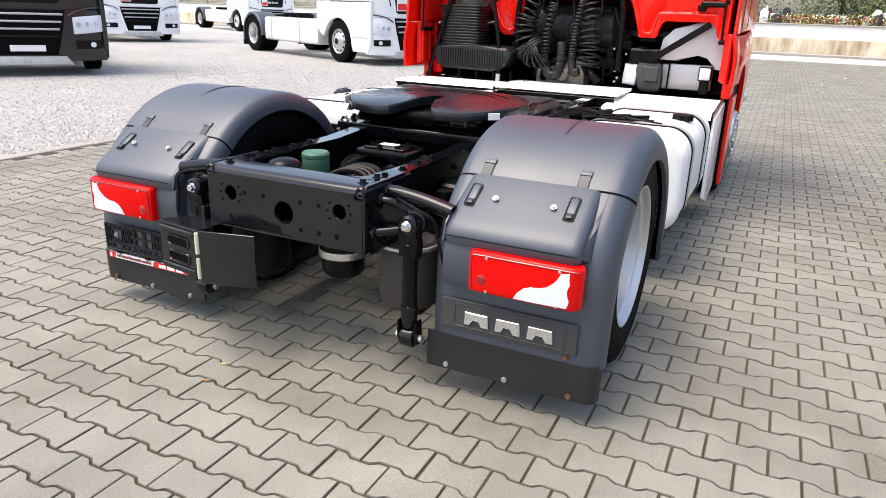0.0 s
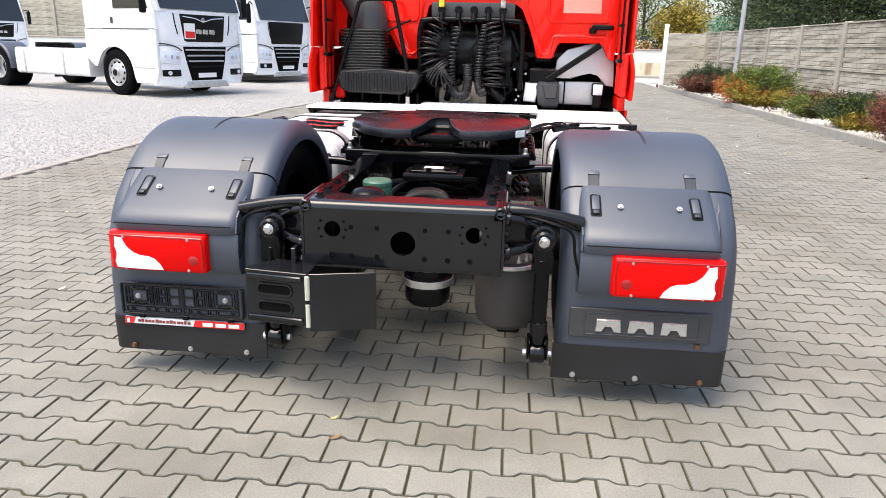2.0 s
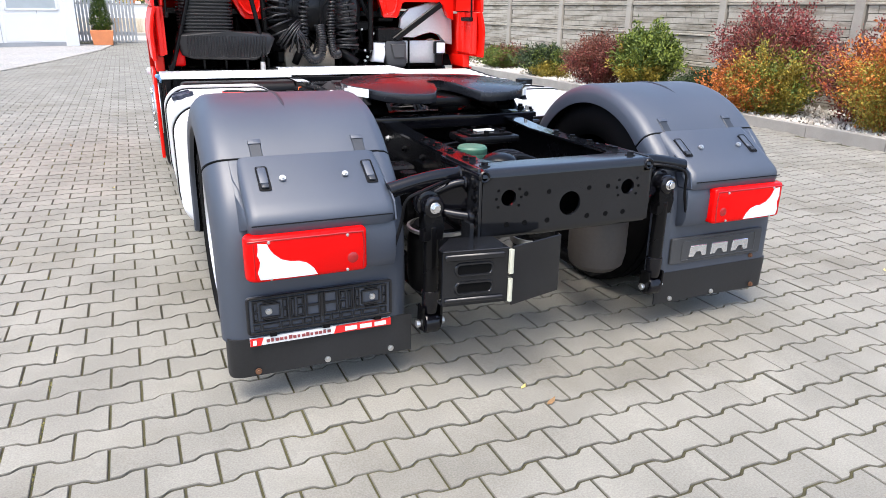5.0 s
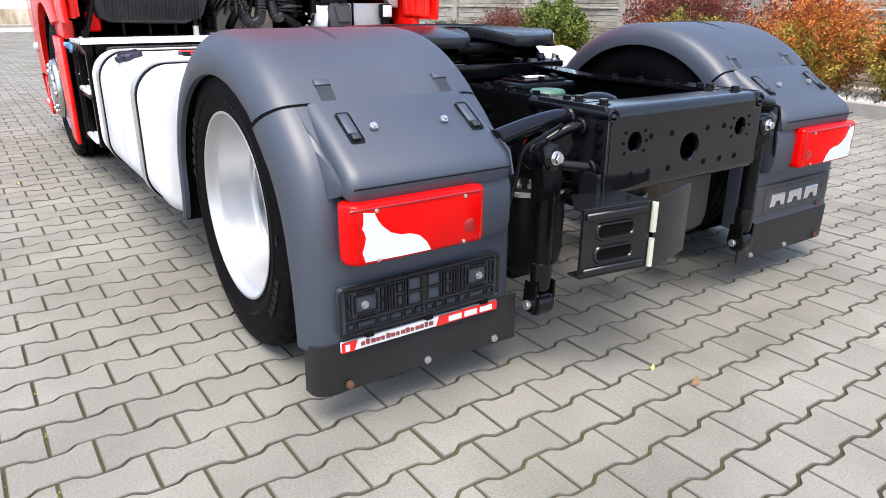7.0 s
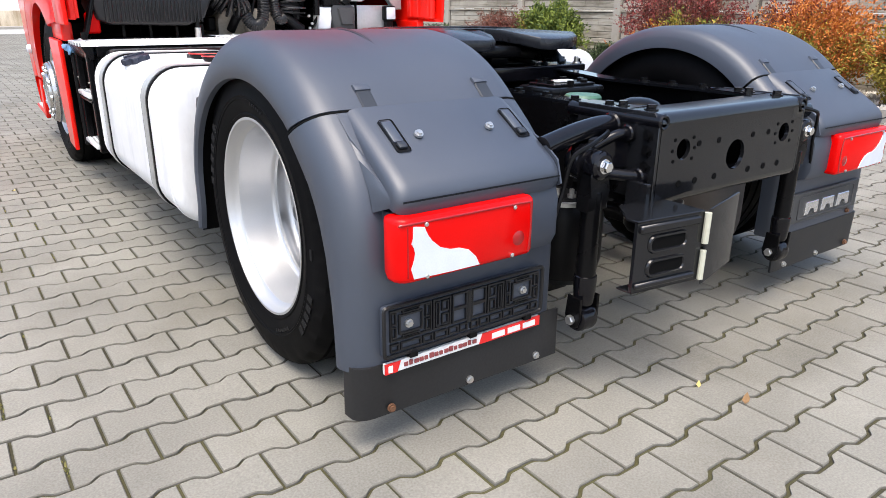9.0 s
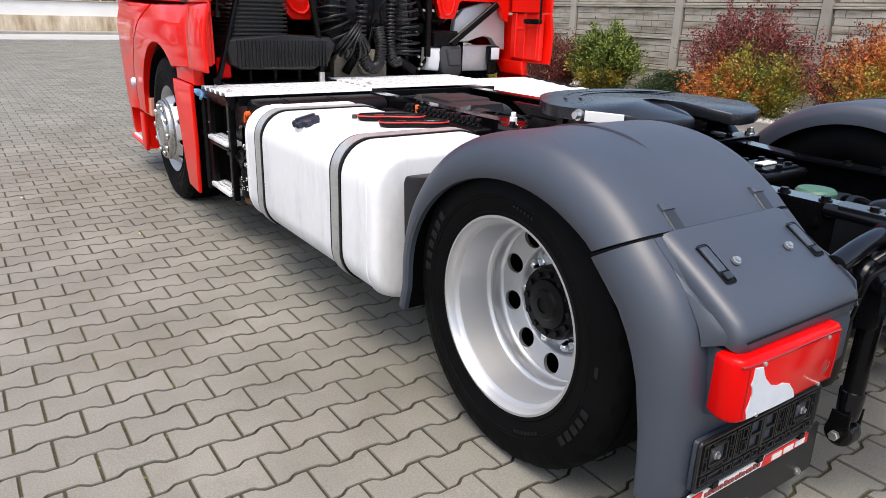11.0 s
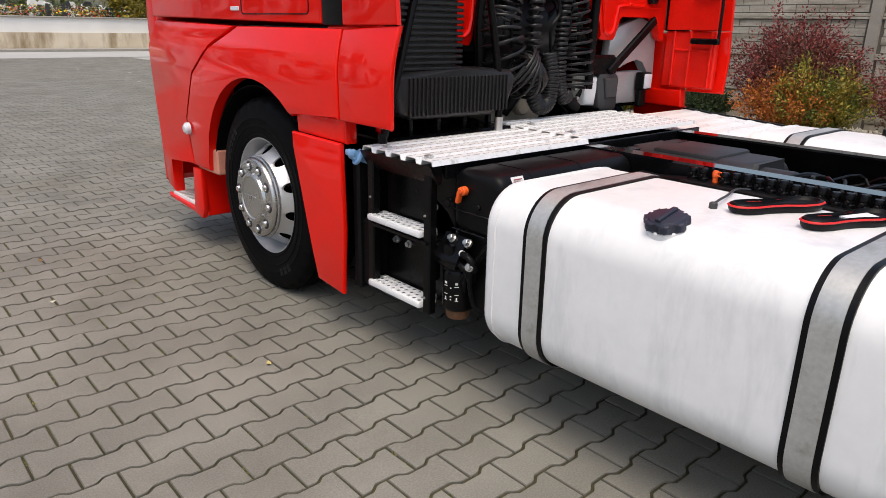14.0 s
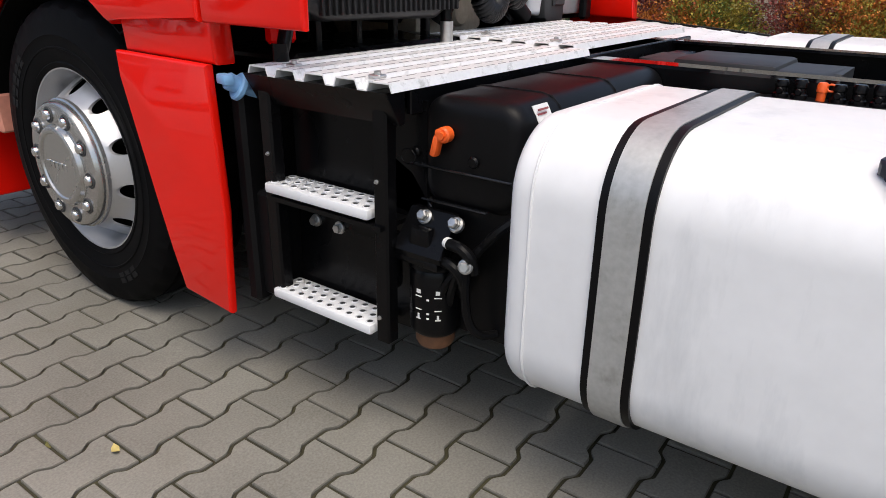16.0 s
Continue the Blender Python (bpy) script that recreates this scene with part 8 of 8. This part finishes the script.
# ---- other trucks parked in the yard ----
def parked_truck(paint, label, wb=4.6, dark=False, tall=False):
    """A tractor unit facing +y with its front axle at the origin."""
    root = thing("parked_truck", (0, 0, 0), label, "truck", "trucks parked in the gravel yard")
    R = 0.5
    for s in (1, -1):
        for y, inner in ((0, False), (-wb, True)):
            e = new("wheel"); e.parent = root; e.location = (s * 1.08, y, R); POS[e] = Vector((s * 1.08, y, R))
            bm = tyre_mesh(0.93 if not inner else 0.62, 1.23, R, 0.292, (0, y, R), 56, False)
            part("tyre", mirror(bm, s), RUBBER, e)
            bm = BM()
            if inner:
                rev(bm, [(0.285, 1.20), (0.3, 1.215), (0.29, 1.222), (0.265, 1.16), (0.25, 1.02), (0.2, 0.99), (0.12, 0.99), (0.11, 1.05), (0, 1.06)], (0, y, R), "x", 40)
            else:
                rev(bm, [(0.285, 1.20), (0.3, 1.215), (0.29, 1.222), (0.27, 1.18), (0.24, 1.17), (0.19, 1.225), (0.17, 1.235), (0.11, 1.235), (0.10, 1.27), (0.07, 1.275), (0, 1.275)], (0, y, R), "x", 40)
            part("rim", mirror(bm, s), SILVER, e)
            bm = BM(); rev(bm, [(0.105, 0.992), (0.105, 1.06), (0.06, 1.075), (0, 1.075)] if inner else [(0.075, 1.27), (0.072, 1.284), (0, 1.286)], (0, y, R), "x", 24)
            part("hub", mirror(bm, s), PLASTIC, e)
            for k in range(10):
                a = 2 * math.pi * k / 10
                rr, xx = (0.21, 0.986) if inner else (0.218, 1.195)
                bm = BM(); cyl(bm, (xx, y + rr * math.cos(a), R + rr * math.sin(a)), (xx + 0.012, y + rr * math.cos(a), R + rr * math.sin(a)), 0.031, 12)
                part("rim_hole", mirror(bm, s), DARK, e)
        # side skirt and arch
        ap = [(0.62 * math.cos(radians(a)), R + 0.58 * math.sin(radians(a))) for a in range(180, -1, -12)]
        bm = BM(); prism(bm, [(-0.95, 0.98), (-0.95, 0.80), (-0.72, 0.62)] + ap[1:-1] + [(0.63, 0.42), (0.66, 0.30), (1.30, 0.30), (1.40, 0.55), (1.40, 1.42), (-0.95, 1.42)], "x", 1.17, 1.25, 0.02, 2)
        part("cab_side_lower", mirror(bm, s), paint, root)
        bm = BM(); prism(bm, [(-0.95, 1.43), (1.40, 1.43), (1.36, 1.9), (0.95, 3.3), (-0.95, 3.4)], "x", 1.14, 1.235, 0.03, 2)
        part("cab_side", mirror(bm, s), paint, root)
        bm = BM(); prism(bm, [(0.1, 1.85), (1.22, 1.85), (0.95, 2.6), (0.1, 2.6)], "x", 1.228, 1.24, 0.01, 1)
        part("side_window", mirror(bm, s), GLASS, root)
        bm = BM(); box(bm, 1.234, 1.25, -0.02, 0.06, 1.55, 1.68, 0.008, 1)
        part("door_handle", mirror(bm, s), GREY, root)
        bm = BM(); box(bm, 1.24, 1.256, 0.66, 1.30, 0.62, 0.645, 0.004, 1)
        part("skirt_groove", mirror(bm, s), STRAP, root)
        bm = BM(); tube(bm, [(1.24, -0.3, 1.44), (1.24, 1.35, 1.44)], 0.006, 5); part("seam", mirror(bm, s), GREY, root)
        # tank, straps, rear fender
        bm = BM(); prism(bm, rrect(0.55, 1.22, 0.36, 0.98, 0.08, 4), "y", -wb + 0.75, -0.98, 0.03, 2)
        part("side_tank", mirror(bm, s), paint if not dark else GREY, root)
        for y in (-wb + 1.15, -1.9):
            bm = BM(); prism(bm, rrect(0.545, 1.228, 0.355, 0.988, 0.08, 4), "y", y - 0.03, y + 0.03)
            part("tank_strap", mirror(bm, s), STRAP, root)
        fp = [(-wb + 0.62 * math.cos(radians(a)), R + 0.60 * math.sin(radians(a))) for a in range(200, -10, -12)]
        bm = BM(); sweep(bm, fp, [(1.24, -0.08), (1.25, -0.03), (1.22, 0), (0.65, 0), (0.62, -0.05)], 0.01)
        part("rear_fender", mirror(bm, s), FENDER, root)
        bm = BM(); box(bm, 0.62, 1.22, -wb - 0.66, -wb - 0.64, 0.15, 0.45); part("mud_flap", mirror(bm, s), FLAP, root)
        # lamps
        bm = BM(); prism(bm, [(0.70, 1.42), (0.72, 1.502), (0.90, 1.492), (1.06, 1.460), (1.17, 1.402), (1.236, 1.320), (1.16, 1.28)], "z", 0.72, 1.00, 0.02, 2)
        for v in bm.verts:
            v.co.z += 0.10 * (v.co.x - 0.95)
        hl = part("headlamp", mirror(bm, s), LAMPWHITE, root, "clear headlamp")
        for k in range(3):
            px, py = 0.80 + 0.12 * k, 1.496 - (0.0, 0.014, 0.046)[k]
            bm = BM(); cyl(bm, (px, py - 0.01, 0.855 + 0.012 * k), (px, py + 0.008, 0.855 + 0.012 * k), 0.044, 16)
            part("reflector", mirror(bm, s), ZINC, hl)
        bm = BM(); prism(bm, [(0.72, 1.40), (0.73, 1.494), (0.90, 1.484), (1.06, 1.452), (1.15, 1.402), (1.10, 1.35)], "z", 0.46, 0.60, 0.015, 2); fg = part("fog_lamp", mirror(bm, s), PLASTIC, root)
        bm = BM(); cyl(bm, (1.0, 1.45, 0.53), (1.0, 1.482, 0.53), 0.045, 14); part("lens", mirror(bm, s), LAMPWHITE, fg)
        bm = BM(); tube(bm, smoothpath([(1.2, 1.25, 2.3), (1.42, 1.35, 2.35), (1.45, 1.35, 2.2)], 4), 0.02, 6); box(bm, 1.36, 1.52, 1.28, 1.36, 1.75, 2.3, 0.04, 2)
        part("mirror_arm", mirror(bm, s), PLASTIC, root)
    bm = BM(); prism(bm, [(1.28, 1.80), (1.44, 1.80), (1.44, 1.87), (1.0, 3.3), (0.9, 3.3)], "x", -1.2, 1.2, 0.03, 2); part("cab_front", bm, paint, root)
    for nm, z0, z1, d in (("nose_panel", 1.105, 1.84, -0.012), ("bumper", 0.26, 1.10, 0.0)):
        half = [(0.0, 1.490), (0.40, 1.488), (0.72, 1.478), (0.92, 1.462), (1.06, 1.430), (1.16, 1.375), (1.225, 1.295), (1.238, 1.20)]
        bm = BM(); prism(bm, [(-x, y + d) for x, y in half[:0:-1]] + [(x, y + d) for x, y in half], "z", z0, z1, 0.018, 2)
        part(nm, bm, paint, root, smooth=50)
    bm = BM(); prism(bm, [(1.455, 1.86), (1.47, 1.86), (1.09, 3.0), (1.07, 3.0)], "x", -1.12, 1.12, 0.01, 1); part("windscreen", bm, GLASS, root)
    bm = BM(); prism(bm, [(-0.64, 1.77), (0.64, 1.77), (0.56, 1.22), (0.50, 1.19), (-0.50, 1.19), (-0.56, 1.22)], "y", 1.45, 1.492, 0.015, 2); up = part("upper_grille", bm, PLASTIC, root, "black upper grille panel")
    bm = BM(); tube(bm, smoothpath([(-0.58, 1.493, 1.72), (-0.25, 1.493, 1.69), (0, 1.493, 1.63), (0.25, 1.493, 1.69), (0.58, 1.493, 1.72)], 4), 0.012, 6); cyl(bm, (0, 1.47, 1.66), (0, 1.50, 1.66), 0.055, 18, bev=0.006); part("chrome_bar", bm, CHROME, up)
    for k in range(3):
        bm = BM(); box(bm, -0.30 + 0.19 * k, -0.15 + 0.19 * k, 1.488, 1.502, 1.36, 1.46, 0.01, 1)
        part("emblem_block", bm, BADGE, up)
    if tall:
        bm = BM(); prism(bm, [(-0.78, 1.82), (0.78, 1.82), (0.68, 1.17), (-0.68, 1.17)], "y", 1.45, 1.505, 0.015, 2); part("grille_mask", bm, PLASTIC, up, "tall black grille mask")
    else:
        bm = BM(); box(bm, 0.26, 0.56, 1.486, 1.504, 1.25, 1.58, 0.004, 1); pl = part("sale_placard", bm, PAPER, up, "white and red placard in the grille")
        bm = BM(); box(bm, 0.28, 0.54, 1.503, 1.508, 1.27, 1.41, 0.002, 1); part("red_field", bm, STICKRED, pl)
    for s in (1, -1):
        bm = BM(); tube(bm, smoothpath([(s * 0.80, 1.462, 1.78), (s * 0.77, 1.466, 1.55), (s * 0.72, 1.468, 1.35)], 5), 0.014, 6)
        part("corner_seam", bm, PLASTIC, root)
        bm = BM(); tube(bm, smoothpath([(s * 0.66, 1.492, 1.00), (s * 0.80, 1.486, 1.08), (s * 1.0, 1.452, 1.13), (s * 1.17, 1.372, 1.15)], 5), 0.014, 6)
        part("lamp_seam", bm, GREY, root)
    bm = BM(); prism(bm, [(-0.62, 1.09), (0.62, 1.09), (0.56, 0.80), (0.44, 0.36), (-0.44, 0.36), (-0.56, 0.80)], "y", 1.46, 1.502, 0.015, 2); lg = part("lower_grille", bm, DARK, root, "black slatted lower grille")
    for k in range(4):
        w = 0.58 - 0.035 * k
        bm = BM(); box(bm, -w, w, 1.496, 1.522, 1.00 - k * 0.12, 1.035 - k * 0.12, 0.010, 1); part("slat", bm, ZINC if k < 3 else PLASTIC, lg)
    bm = BM(); prism(bm, [(-0.56, 0.34), (0.56, 0.34), (0.66, 0.20), (-0.66, 0.20)], "y", 1.44, 1.515, 0.015, 2); part("bumper_spoiler", bm, STRAP, root)
    bm = BM(); box(bm, -0.26, 0.26, 1.500, 1.516, 0.42, 0.52, 0.004, 1); part("number_plate", bm, PAPER, root, "blank white number plate")
    bm = BM(); box(bm, -1.2, 1.2, -0.95, -0.90, 1.0, 3.4, 0.02, 1); part("cab_back", bm, paint, root)
    bm = BM(); box(bm, -1.2, 1.2, -0.92, 1.0, 3.3, 3.45, 0.04, 2); part("roof", bm, paint, root)
    bm = BM(); box(bm, -0.8, 0.8, -0.9, 1.3, 0.6, 1.1); box(bm, -1.16, 1.16, -0.9, 1.25, 1.1, 1.2); part("engine_bay", bm, DARK, root)
    for s in (1, -1):
        bm = BM(); box(bm, s * 0.33, s * 0.41, -wb - 0.75, 0.9, 0.62, 0.88); part("frame_rail", bm, SATIN, root)
    bm = BM(); prism(bm, [(0.45 * math.cos(radians(a)), -wb + 0.5 + 0.45 * math.sin(radians(a))) for a in range(0, 360, 15)], "z", 1.04, 1.10, 0.01, 1); box(bm, -0.4, 0.4, -wb + 0.3, -wb + 0.75, 0.88, 1.05, 0.01, 1); part("fifth_wheel", bm, SATIN, root)
    root.scale = (1.1, 1.1, 1.1)
    return root


wtruck = parked_truck(WHITE, "white tractor unit with black grille parked on gravel")
wtruck.location, wtruck.rotation_euler = (-8.9, 15.65, 0.0), (0, 0, radians(-113))
ttruck = parked_truck(WHITE, "white tractor unit with a tall black grille parked on gravel", tall=True)
ttruck.location, ttruck.rotation_euler = (-9.1, 22.6, 0.0), (0, 0, radians(-113))
copy_thing(wtruck, pose(-20.8, 17.4, 0, 0, 0, -118))
copy_thing(wtruck, pose(-25.6, 30.2, 0, 0, 0, -113))
BPAINT = mat("matt_black_paint", (0.012, 0.0125, 0.014), 0.35, var=0.15, bump=0.02, coat=0.3)
bt = parked_truck(BPAINT, "dark grey tractor unit with clear headlamps parked on gravel", 3.8, True)
bt.location, bt.rotation_euler = (-12.35, 7.55, 0.0), (0, 0, radians(-122))
# timber fence behind the yard
yf = thing("yard_fence", (-20, 38, 0), "weathered grey slatted fence behind the yard", "fence", kind="structure")
for k in range(12):
    for q in range(9):
        bm = BM(); box(bm, -42 + k * 2.5, -39.55 + k * 2.5, 38.0, 38.05, 0.05 + q * 0.40, 0.43 + q * 0.40, 0.01, 1)
        part("board", bm, CONC, yf)
    bm = BM(); box(bm, -42.08 + k * 2.5, -41.92 + k * 2.5, 37.93, 38.1, 0, 3.75, 0.01, 1); part("post", bm, POSTC, yf)

# ---- paving stones, last of the setting ----
PX, PY = 0.2030, 0.1405
HALF = [(-0.0977, -0.0760), (-0.0720, -0.0758), (-0.0640, -0.0738), (-0.0575, -0.0695), (-0.0480, -0.0615), (-0.0415, -0.0570), (-0.0340, -0.0555)]
SIDE = HALF + [(-x, y) for x, y in HALF[::-1]]
OUT = SIDE + [(-x, -y) for x, y in SIDE]
NP = len(OUT)
OUTN = np.array(OUT)
INN = OUTN - np.sign(OUTN) * 0.0023
TURNP = radians(0.6)


def paver_at(i, j):
    x, y = -0.8155 + PX * i + (PX / 2 if j % 2 else 0) + PX / 2, -0.028 + PY * j
    return x * math.cos(TURNP) - y * math.sin(TURNP), x * math.sin(TURNP) + y * math.cos(TURNP)


pieces, rest = [], []
for j in range(-40, 212):
    for i in range(-24, 36):
        x, y = paver_at(i, j)
        left = np.interp(y, [p[1] for p in YARD], [p[0] for p in YARD]) + 0.0
        if not left < x < 5.74:
            continue
        (pieces if -2.75 < x < -1.38 and -0.4 < y < 4.7 and len(pieces) < 290 else rest).append((x, y))

rng = np.random.default_rng(5)
V, F, EM, base = [], [], [], 0
c, s = math.cos(TURNP), math.sin(TURNP)
R2 = np.array([[c, s], [-s, c]])
o, i_ = OUTN @ R2, INN @ R2
side = np.array([(k, (k + 1) % NP) for k in range(NP)])
for x, y in rest:
    dz, tx, ty = rng.normal(0, 0.0009), *rng.normal(0, 0.005, 2)
    top = np.c_[i_ + (x, y), dz + i_ @ (tx, ty)]
    low = np.c_[o + (x, y), dz - 0.003 + o @ (tx, ty)]
    deep = np.c_[o + (x, y), np.full(NP, -0.02)]
    near = y < 10
    V.append(np.concatenate([top, low, deep] if near else [top, low]))
    F.append(list(range(base, base + NP))); EM.append(0)
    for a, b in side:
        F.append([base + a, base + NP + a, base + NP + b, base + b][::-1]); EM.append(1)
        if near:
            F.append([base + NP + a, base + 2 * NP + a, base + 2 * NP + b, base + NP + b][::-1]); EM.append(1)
    base += 3 * NP if near else 2 * NP
me = bpy.data.meshes.new("pavers")
me.from_pydata(np.concatenate(V).tolist(), [], F)
me.materials.append(PAVER)
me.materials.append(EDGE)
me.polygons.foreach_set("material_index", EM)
rest_ob = new("pavers", me)
rest_ob.parent = joints
rest_ob.matrix_parent_inverse = Matrix.Translation(-POS[joints])
tagged(rest_ob, kind="stuff")
paver_meshes = []
for k in range(5):
    tx, ty = rng.normal(0, 0.005, 2)
    v = np.concatenate([np.c_[i_, i_ @ (tx, ty)], np.c_[o, o @ (tx, ty) - 0.003], np.c_[o, np.full(NP, -0.02)]])
    f = [list(range(NP))]
    for a, b in side:
        f += [[a, NP + a, NP + b, b][::-1], [NP + a, 2 * NP + a, 2 * NP + b, NP + b][::-1]]
    me = bpy.data.meshes.new("paver")
    me.from_pydata(v.tolist(), [], f)
    me.materials.append(PAVERO)
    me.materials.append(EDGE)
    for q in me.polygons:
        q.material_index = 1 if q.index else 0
    paver_meshes.append(me)
for k, (x, y) in enumerate(pieces):
    p = new("paver", paver_meshes[k % 5])
    p.parent = joints
    p.location = Vector((x, y, rng.normal(0, 0.0009))) - POS[joints]

# ---- fallen leaves and crumbs on the paving ----
FALLEN = [mat("fallen_yellow_leaf", (0.55, 0.45, 0.16), 0.7, var=0.3), mat("fallen_pale_leaf", (0.62, 0.58, 0.46), 0.7, var=0.2), mat("fallen_brown_leaf", (0.22, 0.13, 0.06), 0.8, var=0.3)]
for k in range(64):
    if k < 46:
        x, y = rng.uniform(2.2, 5.6), rng.uniform(6, 24)
    else:
        x, y = rng.uniform(-4.3, 4.5), rng.uniform(-1.6, 7.5)
        if abs(x) < 1.4 and y > 0.2:
            x += math.copysign(1.5, x)
    a, L_, w = rng.uniform(0, 6.28), rng.uniform(0.03, 0.06) * (1.0 if k < 46 else 0.5), 0.4
    u, v = Vector((math.cos(a), math.sin(a), 0)) * L_, Vector((-math.sin(a), math.cos(a), 0)) * L_ * w
    c0 = Vector((x, y, 0.004))
    bm = BM()
    q = [c0 - u, c0 - u * 0.3 + v, c0 + u * 0.4 + v * 0.8, c0 + u + Vector((0, 0, 0.008)), c0 + u * 0.3 - v, c0 - u * 0.4 - v * 0.9]
    rim = [bm.verts.new(p + Vector((0, 0, rng.uniform(0.001, 0.012) * L_ / 0.05))) for p in q]
    mid = bm.verts.new(c0)
    for i in range(6):
        bm.faces.new((rim[i], rim[(i + 1) % 6], mid))
    tagged(part("fallen_leaf", bm, FALLEN[k % 3], None), "small dry curled leaf lying on the paving", "leaf", "fallen leaves on the paving")

# moss and crumbs in the joints of the sunnier side
V, F = [], []
for k in range(2600):
    i, j = int(rng.integers(-20, -4)), int(rng.integers(-14, 46))
    x, y = paver_at(i, j)
    if x > -1.75 or rng.random() > 0.25 + 0.75 * (math.sin(x * 1.7) * math.sin(y * 1.3 + 1) > 0.1):
        continue
    e = rng.integers(3)
    x, y = (x + PX / 2, y + rng.uniform(-0.05, 0.05)) if e else (x + rng.uniform(-0.1, -0.06), y + 0.0705)
    x, y = x + rng.normal(0, 0.0025), y + rng.normal(0, 0.0025)
    for q in range(3):
        a, r = rng.uniform(0, 6.28), rng.uniform(0.002, 0.0055)
        px, py = x + rng.normal(0, 0.004), y + rng.normal(0, 0.010)
        b = len(V)
        V += [(px + r * math.cos(a + t), py + r * math.sin(a + t) * 1.6, -0.006) for t in (0, 1.57, 3.14, 4.71)] + [(px, py, -0.002 + r * 0.8)]
        F += [(b, b + 1, b + 4), (b + 1, b + 2, b + 4), (b + 2, b + 3, b + 4), (b + 3, b, b + 4)]
me = bpy.data.meshes.new("joint_moss")
me.from_pydata(V, [], F)
me.materials.append(mat("joint_moss", (0.07, 0.075, 0.02), 0.95, col2=(0.20, 0.18, 0.06), scale=3, fine=60, bump=0.3, island=0.3))
tagged(new("joint_moss", me), "tufts of yellow-green moss in the paving joints", "moss", kind="stuff")
